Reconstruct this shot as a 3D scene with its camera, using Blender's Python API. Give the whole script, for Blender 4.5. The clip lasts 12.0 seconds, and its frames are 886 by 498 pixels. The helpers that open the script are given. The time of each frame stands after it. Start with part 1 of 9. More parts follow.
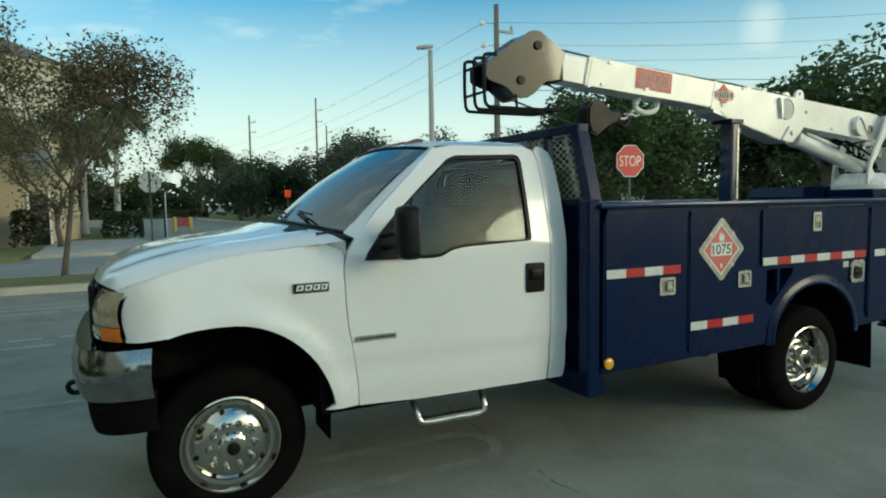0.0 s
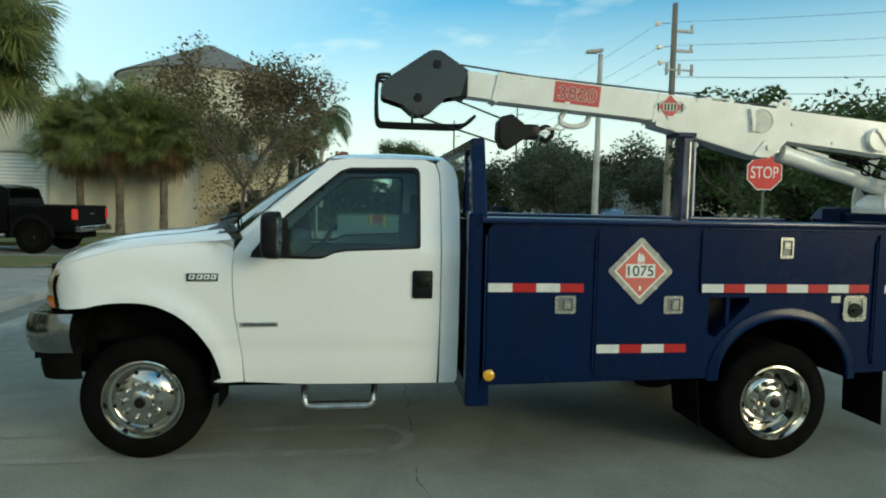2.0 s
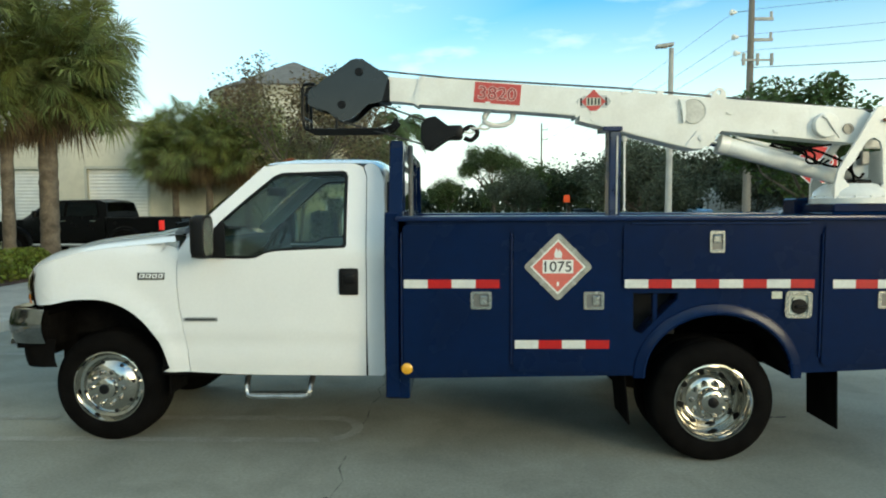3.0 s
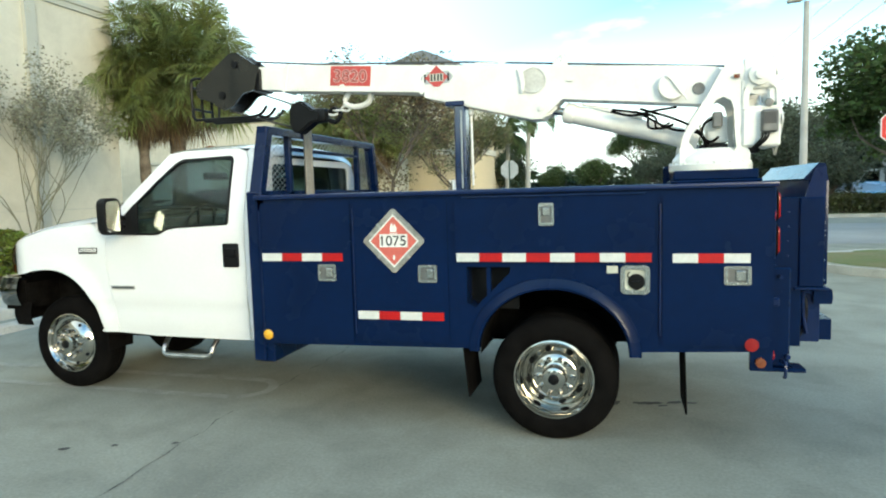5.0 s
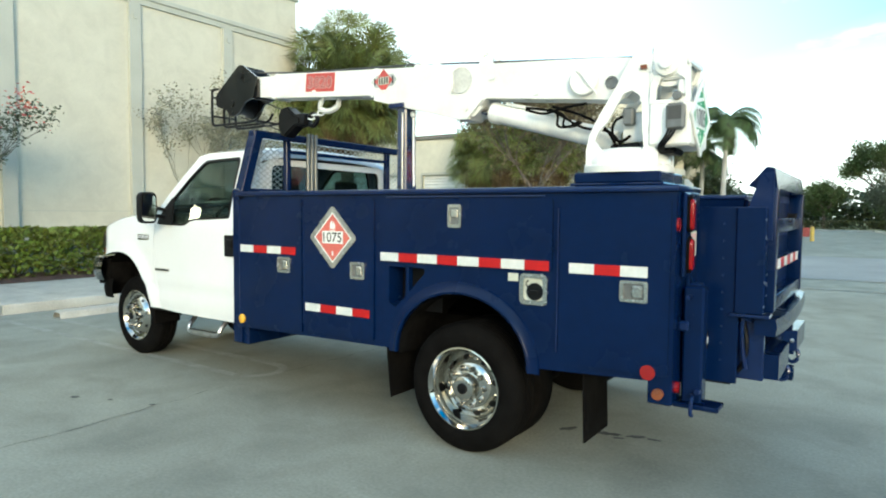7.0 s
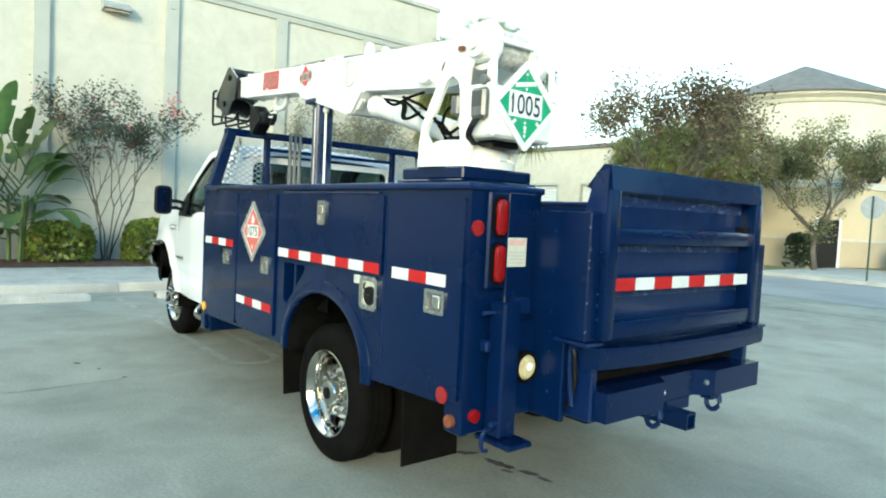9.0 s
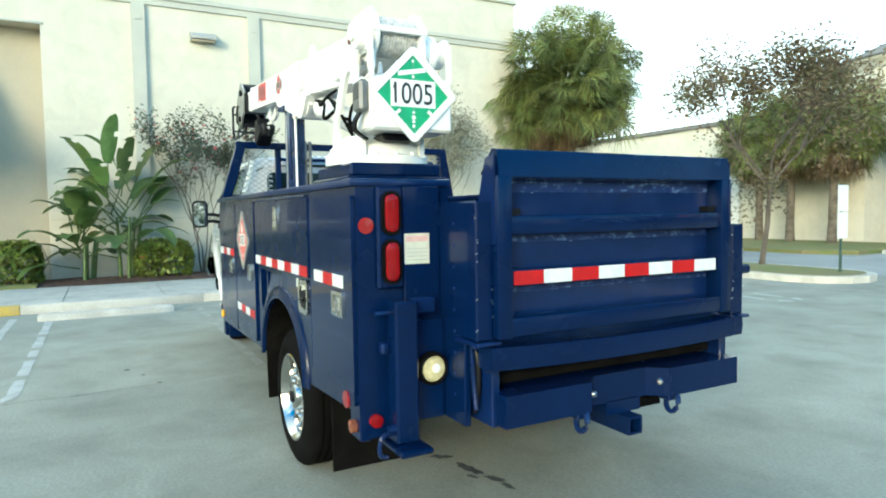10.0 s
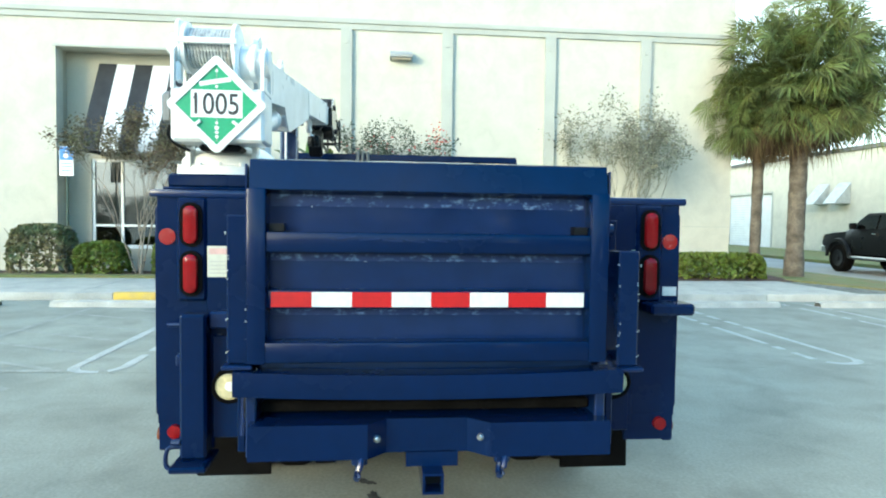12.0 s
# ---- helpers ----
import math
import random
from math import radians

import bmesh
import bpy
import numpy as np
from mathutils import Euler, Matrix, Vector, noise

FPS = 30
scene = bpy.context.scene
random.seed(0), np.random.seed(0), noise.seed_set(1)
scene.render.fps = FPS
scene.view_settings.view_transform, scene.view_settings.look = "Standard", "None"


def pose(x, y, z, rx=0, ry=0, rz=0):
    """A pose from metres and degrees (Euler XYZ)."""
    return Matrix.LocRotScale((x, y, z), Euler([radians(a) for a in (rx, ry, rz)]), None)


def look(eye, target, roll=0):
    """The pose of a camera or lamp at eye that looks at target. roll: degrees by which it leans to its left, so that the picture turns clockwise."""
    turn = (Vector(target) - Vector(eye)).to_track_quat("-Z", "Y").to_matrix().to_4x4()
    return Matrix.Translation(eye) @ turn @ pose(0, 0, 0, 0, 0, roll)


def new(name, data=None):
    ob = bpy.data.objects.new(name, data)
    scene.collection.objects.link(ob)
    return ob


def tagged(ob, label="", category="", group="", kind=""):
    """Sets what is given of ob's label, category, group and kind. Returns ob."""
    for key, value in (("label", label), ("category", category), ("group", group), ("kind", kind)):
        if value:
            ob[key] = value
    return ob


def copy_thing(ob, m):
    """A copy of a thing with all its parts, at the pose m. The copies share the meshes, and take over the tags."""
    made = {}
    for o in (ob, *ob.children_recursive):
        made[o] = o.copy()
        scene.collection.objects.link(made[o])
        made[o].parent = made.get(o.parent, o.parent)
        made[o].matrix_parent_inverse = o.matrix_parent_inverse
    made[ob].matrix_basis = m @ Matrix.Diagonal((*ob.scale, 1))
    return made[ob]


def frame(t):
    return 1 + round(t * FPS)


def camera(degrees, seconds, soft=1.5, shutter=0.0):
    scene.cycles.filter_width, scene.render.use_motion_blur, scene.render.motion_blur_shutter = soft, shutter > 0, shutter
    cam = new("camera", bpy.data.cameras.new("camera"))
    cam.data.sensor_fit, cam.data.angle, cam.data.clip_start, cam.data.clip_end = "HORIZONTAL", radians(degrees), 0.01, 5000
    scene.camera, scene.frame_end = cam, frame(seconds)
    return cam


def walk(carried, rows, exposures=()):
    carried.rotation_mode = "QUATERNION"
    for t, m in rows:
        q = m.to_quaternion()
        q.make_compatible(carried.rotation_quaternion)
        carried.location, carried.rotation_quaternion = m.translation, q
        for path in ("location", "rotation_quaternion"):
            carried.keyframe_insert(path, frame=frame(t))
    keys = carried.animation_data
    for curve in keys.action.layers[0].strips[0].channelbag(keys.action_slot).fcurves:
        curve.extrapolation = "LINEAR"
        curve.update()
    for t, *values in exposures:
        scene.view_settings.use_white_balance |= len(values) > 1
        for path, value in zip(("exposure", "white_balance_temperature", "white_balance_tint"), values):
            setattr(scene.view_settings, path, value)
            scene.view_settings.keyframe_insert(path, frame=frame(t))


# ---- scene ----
cam = camera(69.5, 12.0, 2.0)
PATH = [
    (0, (-0.435, -4.18, 1.674), (0.446, -2.391, 1.519), -0.9),
    (0.5, (0.008, -4.48, 1.633), (0.674, -2.603, 1.456), -1.0),
    (1, (0.333, -4.621, 1.723), (0.834, -2.696, 1.519), 1.0),
    (1.5, (0.822, -4.882, 1.731), (1.149, -2.917, 1.553), -0.4),
    (2, (1.368, -5.009, 1.718), (1.631, -3.032, 1.573), 1.2),
    (2.5, (1.873, -5.206, 1.697), (1.932, -3.21, 1.571), 0.0),
    (3, (2.509, -5.23, 1.691), (2.467, -3.235, 1.56), -0.2),
    (3.2, (2.749, -5.233, 1.7), (2.68, -3.24, 1.547), -0.9),
    (4.8, (4.408, -5.184, 1.635), (3.916, -3.252, 1.479), 0.7),
    (5, (4.627, -5.115, 1.621), (4.081, -3.199, 1.443), -1.6),
    (5.5, (5.123, -4.92, 1.599), (4.453, -3.043, 1.435), -1.0),
    (6, (5.552, -4.781, 1.56), (4.732, -2.961, 1.431), -0.4),
    (6.5, (5.883, -4.572, 1.475), (4.949, -2.808, 1.347), 1.7),
    (7, (6.273, -4.355, 1.488), (5.146, -2.706, 1.373), 0.5),
    (7.5, (6.617, -4.017, 1.516), (5.358, -2.47, 1.368), -1.4),
    (7.7, (6.742, -3.858, 1.559), (5.457, -2.332, 1.414), -1.3),
    (9.3, (7.673, -2.672, 1.472), (6.031, -1.535, 1.371), 1.3),
    (9.5, (7.787, -2.495, 1.487), (6.078, -1.464, 1.358), -1.4),
    (10, (7.926, -2.049, 1.487), (6.165, -1.108, 1.373), -0.8),
    (10.5, (8.138, -1.6, 1.49), (6.267, -0.9, 1.389), -0.2),
    (11, (8.183, -1.106, 1.464), (6.27, -0.534, 1.347), -0.1),
    (11.5, (8.25, -0.618, 1.502), (6.277, -0.304, 1.424), -0.2),
    (12, (8.209, -0.202, 1.519), (6.22, -0.009, 1.43), 0.8),
]
EXPOSURES = [(0.0, -0.80, 6750, -9), (1.0, -0.80, 6800, -9), (2.0, -0.66, 6900, -7), (3.2, -0.20, 7000, -3), (4.8, 0.32, 6800, -1), (6.0, 0.40, 6780, 0), (7.7, 0.50, 6650, 0),
             (9.3, 0.78, 6450, -5), (10.5, 0.88, 6400, -3), (12.0, 0.96, 6150, -3)]
walk(cam, [(t, look(eye, target, roll)) for t, eye, target, roll in PATH], EXPOSURES)


# ---- world and sun ----
SUN_ELEV, SUN_AZ = radians(13), radians(138)      # azimuth from +y, clockwise
world = bpy.data.worlds.new("sky")
scene.world = world
world.use_nodes = True
wt = world.node_tree
wt.nodes.clear()
w_out = wt.nodes.new("ShaderNodeOutputWorld")
w_bg = wt.nodes.new("ShaderNodeBackground")
w_sky = wt.nodes.new("ShaderNodeTexSky")
w_sky.sky_type, w_sky.sun_disc = "NISHITA", False
w_sky.sun_elevation, w_sky.sun_rotation = SUN_ELEV, SUN_AZ
w_sky.air_density, w_sky.dust_density, w_sky.ozone_density = 1.0, 1.2, 2.0
w_map = wt.nodes.new("ShaderNodeTexCoord")
w_scale = wt.nodes.new("ShaderNodeMapping")
w_scale.inputs["Scale"].default_value = (1.0, 1.0, 3.2)
w_noise = wt.nodes.new("ShaderNodeTexNoise")
w_noise.inputs["Scale"].default_value, w_noise.inputs["Detail"].default_value = 2.3, 7.0
w_noise.inputs["Roughness"].default_value = 0.55
w_ramp = wt.nodes.new("ShaderNodeValToRGB")
w_ramp.color_ramp.elements[0].position, w_ramp.color_ramp.elements[1].position = 0.54, 0.76
w_sep = wt.nodes.new("ShaderNodeSeparateXYZ")
w_low = wt.nodes.new("ShaderNodeMapRange")          # a pale bank of cloud near the horizon
w_low.inputs["From Min"].default_value, w_low.inputs["From Max"].default_value = 0.33, 0.06
w_low.inputs["To Min"].default_value, w_low.inputs["To Max"].default_value = 0.0, 0.95
w_west = wt.nodes.new("ShaderNodeMapRange")         # the haze is thick over the west (-x)
w_west.inputs["From Min"].default_value, w_west.inputs["From Max"].default_value = 0.25, -0.60
w_west.inputs["To Min"].default_value, w_west.inputs["To Max"].default_value = 0.0, 0.85
w_max = wt.nodes.new("ShaderNodeMath"); w_max.operation = "MAXIMUM"
w_max2 = wt.nodes.new("ShaderNodeMath"); w_max2.operation = "MAXIMUM"
w_mix = wt.nodes.new("ShaderNodeMix"); w_mix.data_type = "RGBA"
w_mix.inputs["B"].default_value = (9.0, 9.9, 10.1, 1)
L = wt.links.new
L(w_map.outputs["Generated"], w_scale.inputs["Vector"])
L(w_scale.outputs["Vector"], w_noise.inputs["Vector"])
L(w_noise.outputs["Fac"], w_ramp.inputs["Fac"])
L(w_map.outputs["Generated"], w_sep.inputs["Vector"])
L(w_sep.outputs["Z"], w_low.inputs["Value"])
L(w_sep.outputs["X"], w_west.inputs["Value"])
L(w_ramp.outputs["Color"], w_max.inputs[0])
L(w_low.outputs["Result"], w_max.inputs[1])
L(w_max.outputs["Value"], w_max2.inputs[0])
L(w_west.outputs["Result"], w_max2.inputs[1])
w_last = w_max2
w_soft = wt.nodes.new("ShaderNodeVectorMath"); w_soft.operation = "MULTIPLY_ADD"      # ragged edges for the small clouds
w_wisp = wt.nodes.new("ShaderNodeTexNoise")
w_wisp.inputs["Scale"].default_value, w_wisp.inputs["Detail"].default_value = 16.0, 5.0
L(w_map.outputs["Generated"], w_wisp.inputs["Vector"])
L(w_wisp.outputs["Color"], w_soft.inputs[0])
w_soft.inputs[1].default_value = (0.045, 0.045, 0.03)
L(w_map.outputs["Generated"], w_soft.inputs[2])
for way, edge, core in (((0.788, 0.612, 0.230), 2.9, 0.3),):
    w_dot = wt.nodes.new("ShaderNodeVectorMath"); w_dot.operation = "DOT_PRODUCT"
    w_unit = wt.nodes.new("ShaderNodeVectorMath"); w_unit.operation = "NORMALIZE"
    L(w_soft.outputs["Vector"], w_unit.inputs[0])
    L(w_unit.outputs["Vector"], w_dot.inputs[0])
    w_dot.inputs[1].default_value = Vector(way).normalized()
    w_puff = wt.nodes.new("ShaderNodeMapRange")
    w_puff.inputs["From Min"].default_value, w_puff.inputs["From Max"].default_value = math.cos(radians(edge)), math.cos(radians(core))
    w_puff.inputs["To Max"].default_value = 0.7
    L(w_dot.outputs["Value"], w_puff.inputs["Value"])
    w_more = wt.nodes.new("ShaderNodeMath"); w_more.operation = "MAXIMUM"
    L(w_last.outputs["Value"], w_more.inputs[0]); L(w_puff.outputs["Result"], w_more.inputs[1])
    w_last = w_more
L(w_last.outputs["Value"], w_mix.inputs["Factor"])
w_sat = wt.nodes.new("ShaderNodeHueSaturation")
w_sat.inputs["Saturation"].default_value, w_sat.inputs["Hue"].default_value, w_sat.inputs["Value"].default_value = 1.62, 0.497, 2.25
L(w_sky.outputs["Color"], w_sat.inputs["Color"])
L(w_sat.outputs["Color"], w_mix.inputs["A"])
L(w_mix.outputs["Result"], w_bg.inputs["Color"])
w_bg.inputs["Strength"].default_value = 0.172
L(w_bg.outputs["Background"], w_out.inputs["Surface"])

sun_data = bpy.data.lights.new("sun", "SUN")
sun_data.energy, sun_data.angle, sun_data.color = 1.75, radians(21), (1.0, 0.90, 0.74)
sun = new("sun", sun_data)
sun_to = Vector((math.sin(SUN_AZ) * math.cos(SUN_ELEV), math.cos(SUN_AZ) * math.cos(SUN_ELEV), math.sin(SUN_ELEV)))
sun.matrix_world = look(sun_to * 60, (0, 0, 0))

# ---- materials ----
def shade(name, base, rough=0.5, metal=0.0, var=0.12, scale=6.0, bump=0.0, bump_scale=60.0, spec=0.5, second=None, coat=0.0,
          emit=None, leafy=0.0, island=0.0, stretch=(1, 1, 1), stain=0.0, rough_var=0.1):
    """A surface with variation at two scales: broad stains and fine grain."""
    m = bpy.data.materials.new(name)
    m.use_nodes = True
    nt = m.node_tree
    b = nt.nodes["Principled BSDF"]
    link = nt.links.new
    co = nt.nodes.new("ShaderNodeTexCoord")
    mp = nt.nodes.new("ShaderNodeMapping")
    mp.inputs["Scale"].default_value = stretch
    link(co.outputs["Object"], mp.inputs["Vector"])
    broad = nt.nodes.new("ShaderNodeTexNoise")
    broad.inputs["Scale"].default_value, broad.inputs["Detail"].default_value = scale, 5.0
    link(mp.outputs["Vector"], broad.inputs["Vector"])
    fine = nt.nodes.new("ShaderNodeTexNoise")
    fine.inputs["Scale"].default_value, fine.inputs["Detail"].default_value = bump_scale, 4.0
    link(mp.outputs["Vector"], fine.inputs["Vector"])
    other = second or tuple(c * (1 - 2.2 * var) for c in base)
    mix = nt.nodes.new("ShaderNodeMix"); mix.data_type = "RGBA"
    mix.inputs["A"].default_value, mix.inputs["B"].default_value = (*base, 1), (*other, 1)
    ramp = nt.nodes.new("ShaderNodeMapRange")
    ramp.inputs["From Min"].default_value, ramp.inputs["From Max"].default_value = 0.36, 0.66
    link(broad.outputs["Fac"], ramp.inputs["Value"])
    link(ramp.outputs["Result"], mix.inputs["Factor"])
    grain = nt.nodes.new("ShaderNodeMix"); grain.data_type = "RGBA"; grain.blend_type = "MULTIPLY"
    grain.inputs["Factor"].default_value = 1.0
    g = nt.nodes.new("ShaderNodeMapRange")
    g.inputs["From Min"].default_value, g.inputs["From Max"].default_value = 0.3, 0.7
    g.inputs["To Min"].default_value, g.inputs["To Max"].default_value = 1 - var, 1 + var
    link(fine.outputs["Fac"], g.inputs["Value"])
    link(mix.outputs["Result"], grain.inputs["A"])
    link(g.outputs["Result"], grain.inputs["B"])
    colour = grain.outputs["Result"]
    if stain:
        wide = nt.nodes.new("ShaderNodeTexNoise")
        wide.inputs["Scale"].default_value, wide.inputs["Detail"].default_value = scale * 3.1, 7.0
        wide.inputs["Roughness"].default_value, wide.inputs["Distortion"].default_value = 0.62, 0.6
        link(mp.outputs["Vector"], wide.inputs["Vector"])
        wr = nt.nodes.new("ShaderNodeMapRange")
        wr.inputs["From Min"].default_value, wr.inputs["From Max"].default_value = 0.40, 0.68
        wr.inputs["To Min"].default_value, wr.inputs["To Max"].default_value = 1.0 + stain * 0.3, 1.0 - stain
        link(wide.outputs["Fac"], wr.inputs["Value"])
        soil = nt.nodes.new("ShaderNodeMix"); soil.data_type = "RGBA"; soil.blend_type = "MULTIPLY"
        soil.inputs["Factor"].default_value = 1.0
        link(colour, soil.inputs["A"]); link(wr.outputs["Result"], soil.inputs["B"])
        colour = soil.outputs["Result"]
    if island:
        geo = nt.nodes.new("ShaderNodeNewGeometry")
        hsv = nt.nodes.new("ShaderNodeHueSaturation")
        mr = nt.nodes.new("ShaderNodeMapRange")
        mr.inputs["To Min"].default_value, mr.inputs["To Max"].default_value = 1 - island, 1 + island
        link(geo.outputs["Random Per Island"], mr.inputs["Value"])
        link(mr.outputs["Result"], hsv.inputs["Value"])
        mh = nt.nodes.new("ShaderNodeMapRange")
        mh.inputs["To Min"].default_value, mh.inputs["To Max"].default_value = 0.5 - 0.05 * island, 0.5 + 0.06 * island
        link(geo.outputs["Random Per Island"], mh.inputs["Value"])
        link(mh.outputs["Result"], hsv.inputs["Hue"])
        link(colour, hsv.inputs["Color"])
        colour = hsv.outputs["Color"]
    link(colour, b.inputs["Base Color"])
    rr = nt.nodes.new("ShaderNodeMapRange")
    rr.inputs["To Min"].default_value, rr.inputs["To Max"].default_value = max(0.02, rough - rough_var), min(1.0, rough + rough_var)
    link(broad.outputs["Fac"], rr.inputs["Value"])
    link(rr.outputs["Result"], b.inputs["Roughness"])
    b.inputs["Metallic"].default_value = metal
    b.inputs["Specular IOR Level"].default_value = spec
    b.inputs["Coat Weight"].default_value = coat
    b.inputs["Coat Roughness"].default_value = 0.06
    if bump:
        bp = nt.nodes.new("ShaderNodeBump")
        bp.inputs["Strength"].default_value, bp.inputs["Distance"].default_value = min(1.0, bump), 0.01
        link(fine.outputs["Fac"], bp.inputs["Height"])
        link(bp.outputs["Normal"], b.inputs["Normal"])
    if leafy:
        tr = nt.nodes.new("ShaderNodeBsdfTranslucent")
        ms = nt.nodes.new("ShaderNodeMixShader")
        ms.inputs["Fac"].default_value = leafy
        link(colour, tr.inputs["Color"])
        link(b.outputs["BSDF"], ms.inputs[1]); link(tr.outputs["BSDF"], ms.inputs[2])
        link(ms.outputs["Shader"], nt.nodes["Material Output"].inputs["Surface"])
    if emit:
        b.inputs["Emission Color"].default_value, b.inputs["Emission Strength"].default_value = (*emit[0], 1), emit[1]
    return m


def glass(name, tint, gloss=1.0):
    """Thin glass: tinted see-through with a clear reflection."""
    m = bpy.data.materials.new(name)
    m.use_nodes = True
    nt = m.node_tree
    nt.nodes.clear()
    out = nt.nodes.new("ShaderNodeOutputMaterial")
    mix = nt.nodes.new("ShaderNodeMixShader")
    clear = nt.nodes.new("ShaderNodeBsdfTransparent")
    clear.inputs["Color"].default_value = (*tint, 1)
    shine = nt.nodes.new("ShaderNodeBsdfGlossy")
    shine.inputs["Roughness"].default_value = 0.05
    fres = nt.nodes.new("ShaderNodeLayerWeight")
    fres.inputs["Blend"].default_value = 0.5
    steep = nt.nodes.new("ShaderNodeMath"); steep.operation = "POWER"
    steep.inputs[1].default_value = 4.0
    nt.links.new(fres.outputs["Facing"], steep.inputs[0])
    mul = nt.nodes.new("ShaderNodeMath"); mul.operation = "MULTIPLY_ADD"; mul.use_clamp = True
    mul.inputs[1].default_value, mul.inputs[2].default_value = 0.9, 0.032 * gloss
    nt.links.new(steep.outputs["Value"], mul.inputs[0])
    nt.links.new(mul.outputs["Value"], mix.inputs["Fac"])
    nt.links.new(clear.outputs["BSDF"], mix.inputs[1])
    nt.links.new(shine.outputs["BSDF"], mix.inputs[2])
    nt.links.new(mix.outputs["Shader"], out.inputs["Surface"])
    return m


WHITE_PAINT = shade("white_truck_paint", (0.80, 0.81, 0.80), 0.16, var=0.015, scale=2.5, spec=0.5, coat=0.7, rough_var=0.05)
NAVY = shade("navy_enamel", (0.0012, 0.0100, 0.046), 0.26, var=0.07, scale=3.0, bump=0.03, bump_scale=16, spec=0.12, coat=0.55, rough_var=0.08)
NAVY.node_tree.nodes["Principled BSDF"].inputs["Coat IOR"].default_value = 1.22
NAVY_WORN = shade("navy_enamel_worn", (0.0018, 0.0115, 0.056), 0.32, var=0.12, scale=5.0, bump=0.16, bump_scale=11, second=(0.0035, 0.015, 0.066), spec=0.15, rough_var=0.12, coat=0.5)
NAVY_GLOSS = shade("navy_enamel_glossy", (0.0030, 0.016, 0.066), 0.3, var=0.15, scale=9.0, bump=0.22, bump_scale=9, spec=0.3, second=(0.012, 0.030, 0.085), coat=1.0, rough_var=0.15)
NAVY_GLOSS.node_tree.nodes["Principled BSDF"].inputs["Coat IOR"].default_value = 1.75
CRANE_WHITE = shade("crane_white_enamel", (0.82, 0.82, 0.78), 0.30, var=0.03, scale=4.0, second=(0.72, 0.71, 0.66), coat=0.25)
# crane enamel greyed to carry the shade inside the boom's round opening
CRANE_SHADED = shade("crane_shaded_enamel", (0.60, 0.60, 0.55), 0.55, var=0.10, scale=9.0, second=(0.48, 0.48, 0.44))
CHROME = shade("polished_aluminium", (0.58, 0.56, 0.515), 0.07, metal=1.0, var=0.05, scale=9.0, rough_var=0.04)
BUMPER_CHROME = shade("dull_chrome", (0.30, 0.31, 0.31), 0.12, metal=1.0, var=0.10, scale=7.0, rough_var=0.08)
SIGN_DEEP = shade("crane_sign_print", (0.30, 0.030, 0.030), 0.42, var=0.06, scale=10.0)
SIGN_PINK = shade("faded_sign_print", (0.66, 0.42, 0.38), 0.45, var=0.08, scale=14.0)
STEEL = shade("zinc_steel", (0.55, 0.55, 0.53), 0.34, metal=1.0, var=0.12, scale=14.0, bump=0.08, bump_scale=40)
ROPE = shade("galvanised_rope", (0.58, 0.58, 0.55), 0.55, var=0.2, scale=40.0)
STEEL_DULL = shade("dull_grey_steel", (0.20, 0.20, 0.19), 0.45, metal=0.6, var=0.12, scale=30.0)
LATCH = shade("stainless_latch", (0.70, 0.69, 0.64), 0.25, metal=1.0, var=0.08, scale=30.0)
RUBBER = shade("tyre_rubber", (0.0060, 0.0055, 0.0052), 0.85, var=0.2, scale=9.0, bump=0.3, bump_scale=120, spec=0.05)
BLACK = shade("black_paint", (0.006, 0.006, 0.0065), 0.42, var=0.2, scale=8.0, bump=0.1, bump_scale=90, spec=0.2)
PLASTIC = shade("black_grained_plastic", (0.008, 0.008, 0.0085), 0.5, var=0.15, scale=8.0, bump=0.2, bump_scale=220, spec=0.2)
DARK = shade("underbody_dark", (0.008, 0.0075, 0.007), 0.9, var=0.3, scale=6.0, bump=0.3, bump_scale=50, spec=0.03)
HEAD_PAINT = shade("crane_head_dark_enamel", (0.008, 0.008, 0.0075), 0.30, var=0.15, scale=7.0, spec=0.15, coat=1.0)
RED_TAPE = shade("red_reflective_tape", (0.44, 0.003, 0.004), 0.38, var=0.06, scale=20.0)
WHITE_TAPE = shade("white_reflective_tape", (0.64, 0.655, 0.62), 0.38, var=0.05, scale=20.0)
RED_LENS = shade("red_lens", (0.22, 0.005, 0.007), 0.14, var=0.06, scale=30.0, spec=0.25, coat=0.12)
LAMP_DULL = shade("weathered_amber_lens", (0.20, 0.065, 0.030), 0.25, var=0.1, scale=30.0, spec=0.3)
BACKUP_LENS = shade("yellowed_lens", (0.62, 0.54, 0.30), 0.15, var=0.1, scale=40.0, coat=0.4)
RED_DISC = shade("red_reflector", (0.26, 0.007, 0.007), 0.25, var=0.05, scale=30.0, coat=0.5)
AMBER = shade("amber_lens", (0.82, 0.42, 0.03), 0.16, var=0.05, scale=30.0, coat=0.7)
ORANGE_LENS = shade("orange_lens", (0.80, 0.20, 0.02), 0.14, var=0.05, scale=30.0, coat=0.7)
LENS_CLEAR = shade("clear_lamp_lens", (0.46, 0.37, 0.22), 0.12, var=0.15, scale=26.0, coat=0.9, stretch=(1, 4, 1))
PLACARD_RED = shade("placard_red", (0.60, 0.13, 0.10), 0.45, var=0.06, scale=12.0)
PLACARD_GREEN = shade("placard_green", (0.02, 0.33, 0.14), 0.42, var=0.06, scale=12.0)
PLACARD_WHITE = shade("placard_white", (0.78, 0.79, 0.75), 0.4, var=0.04, scale=14.0)
INK = shade("black_ink", (0.02, 0.02, 0.02), 0.5, var=0.1)
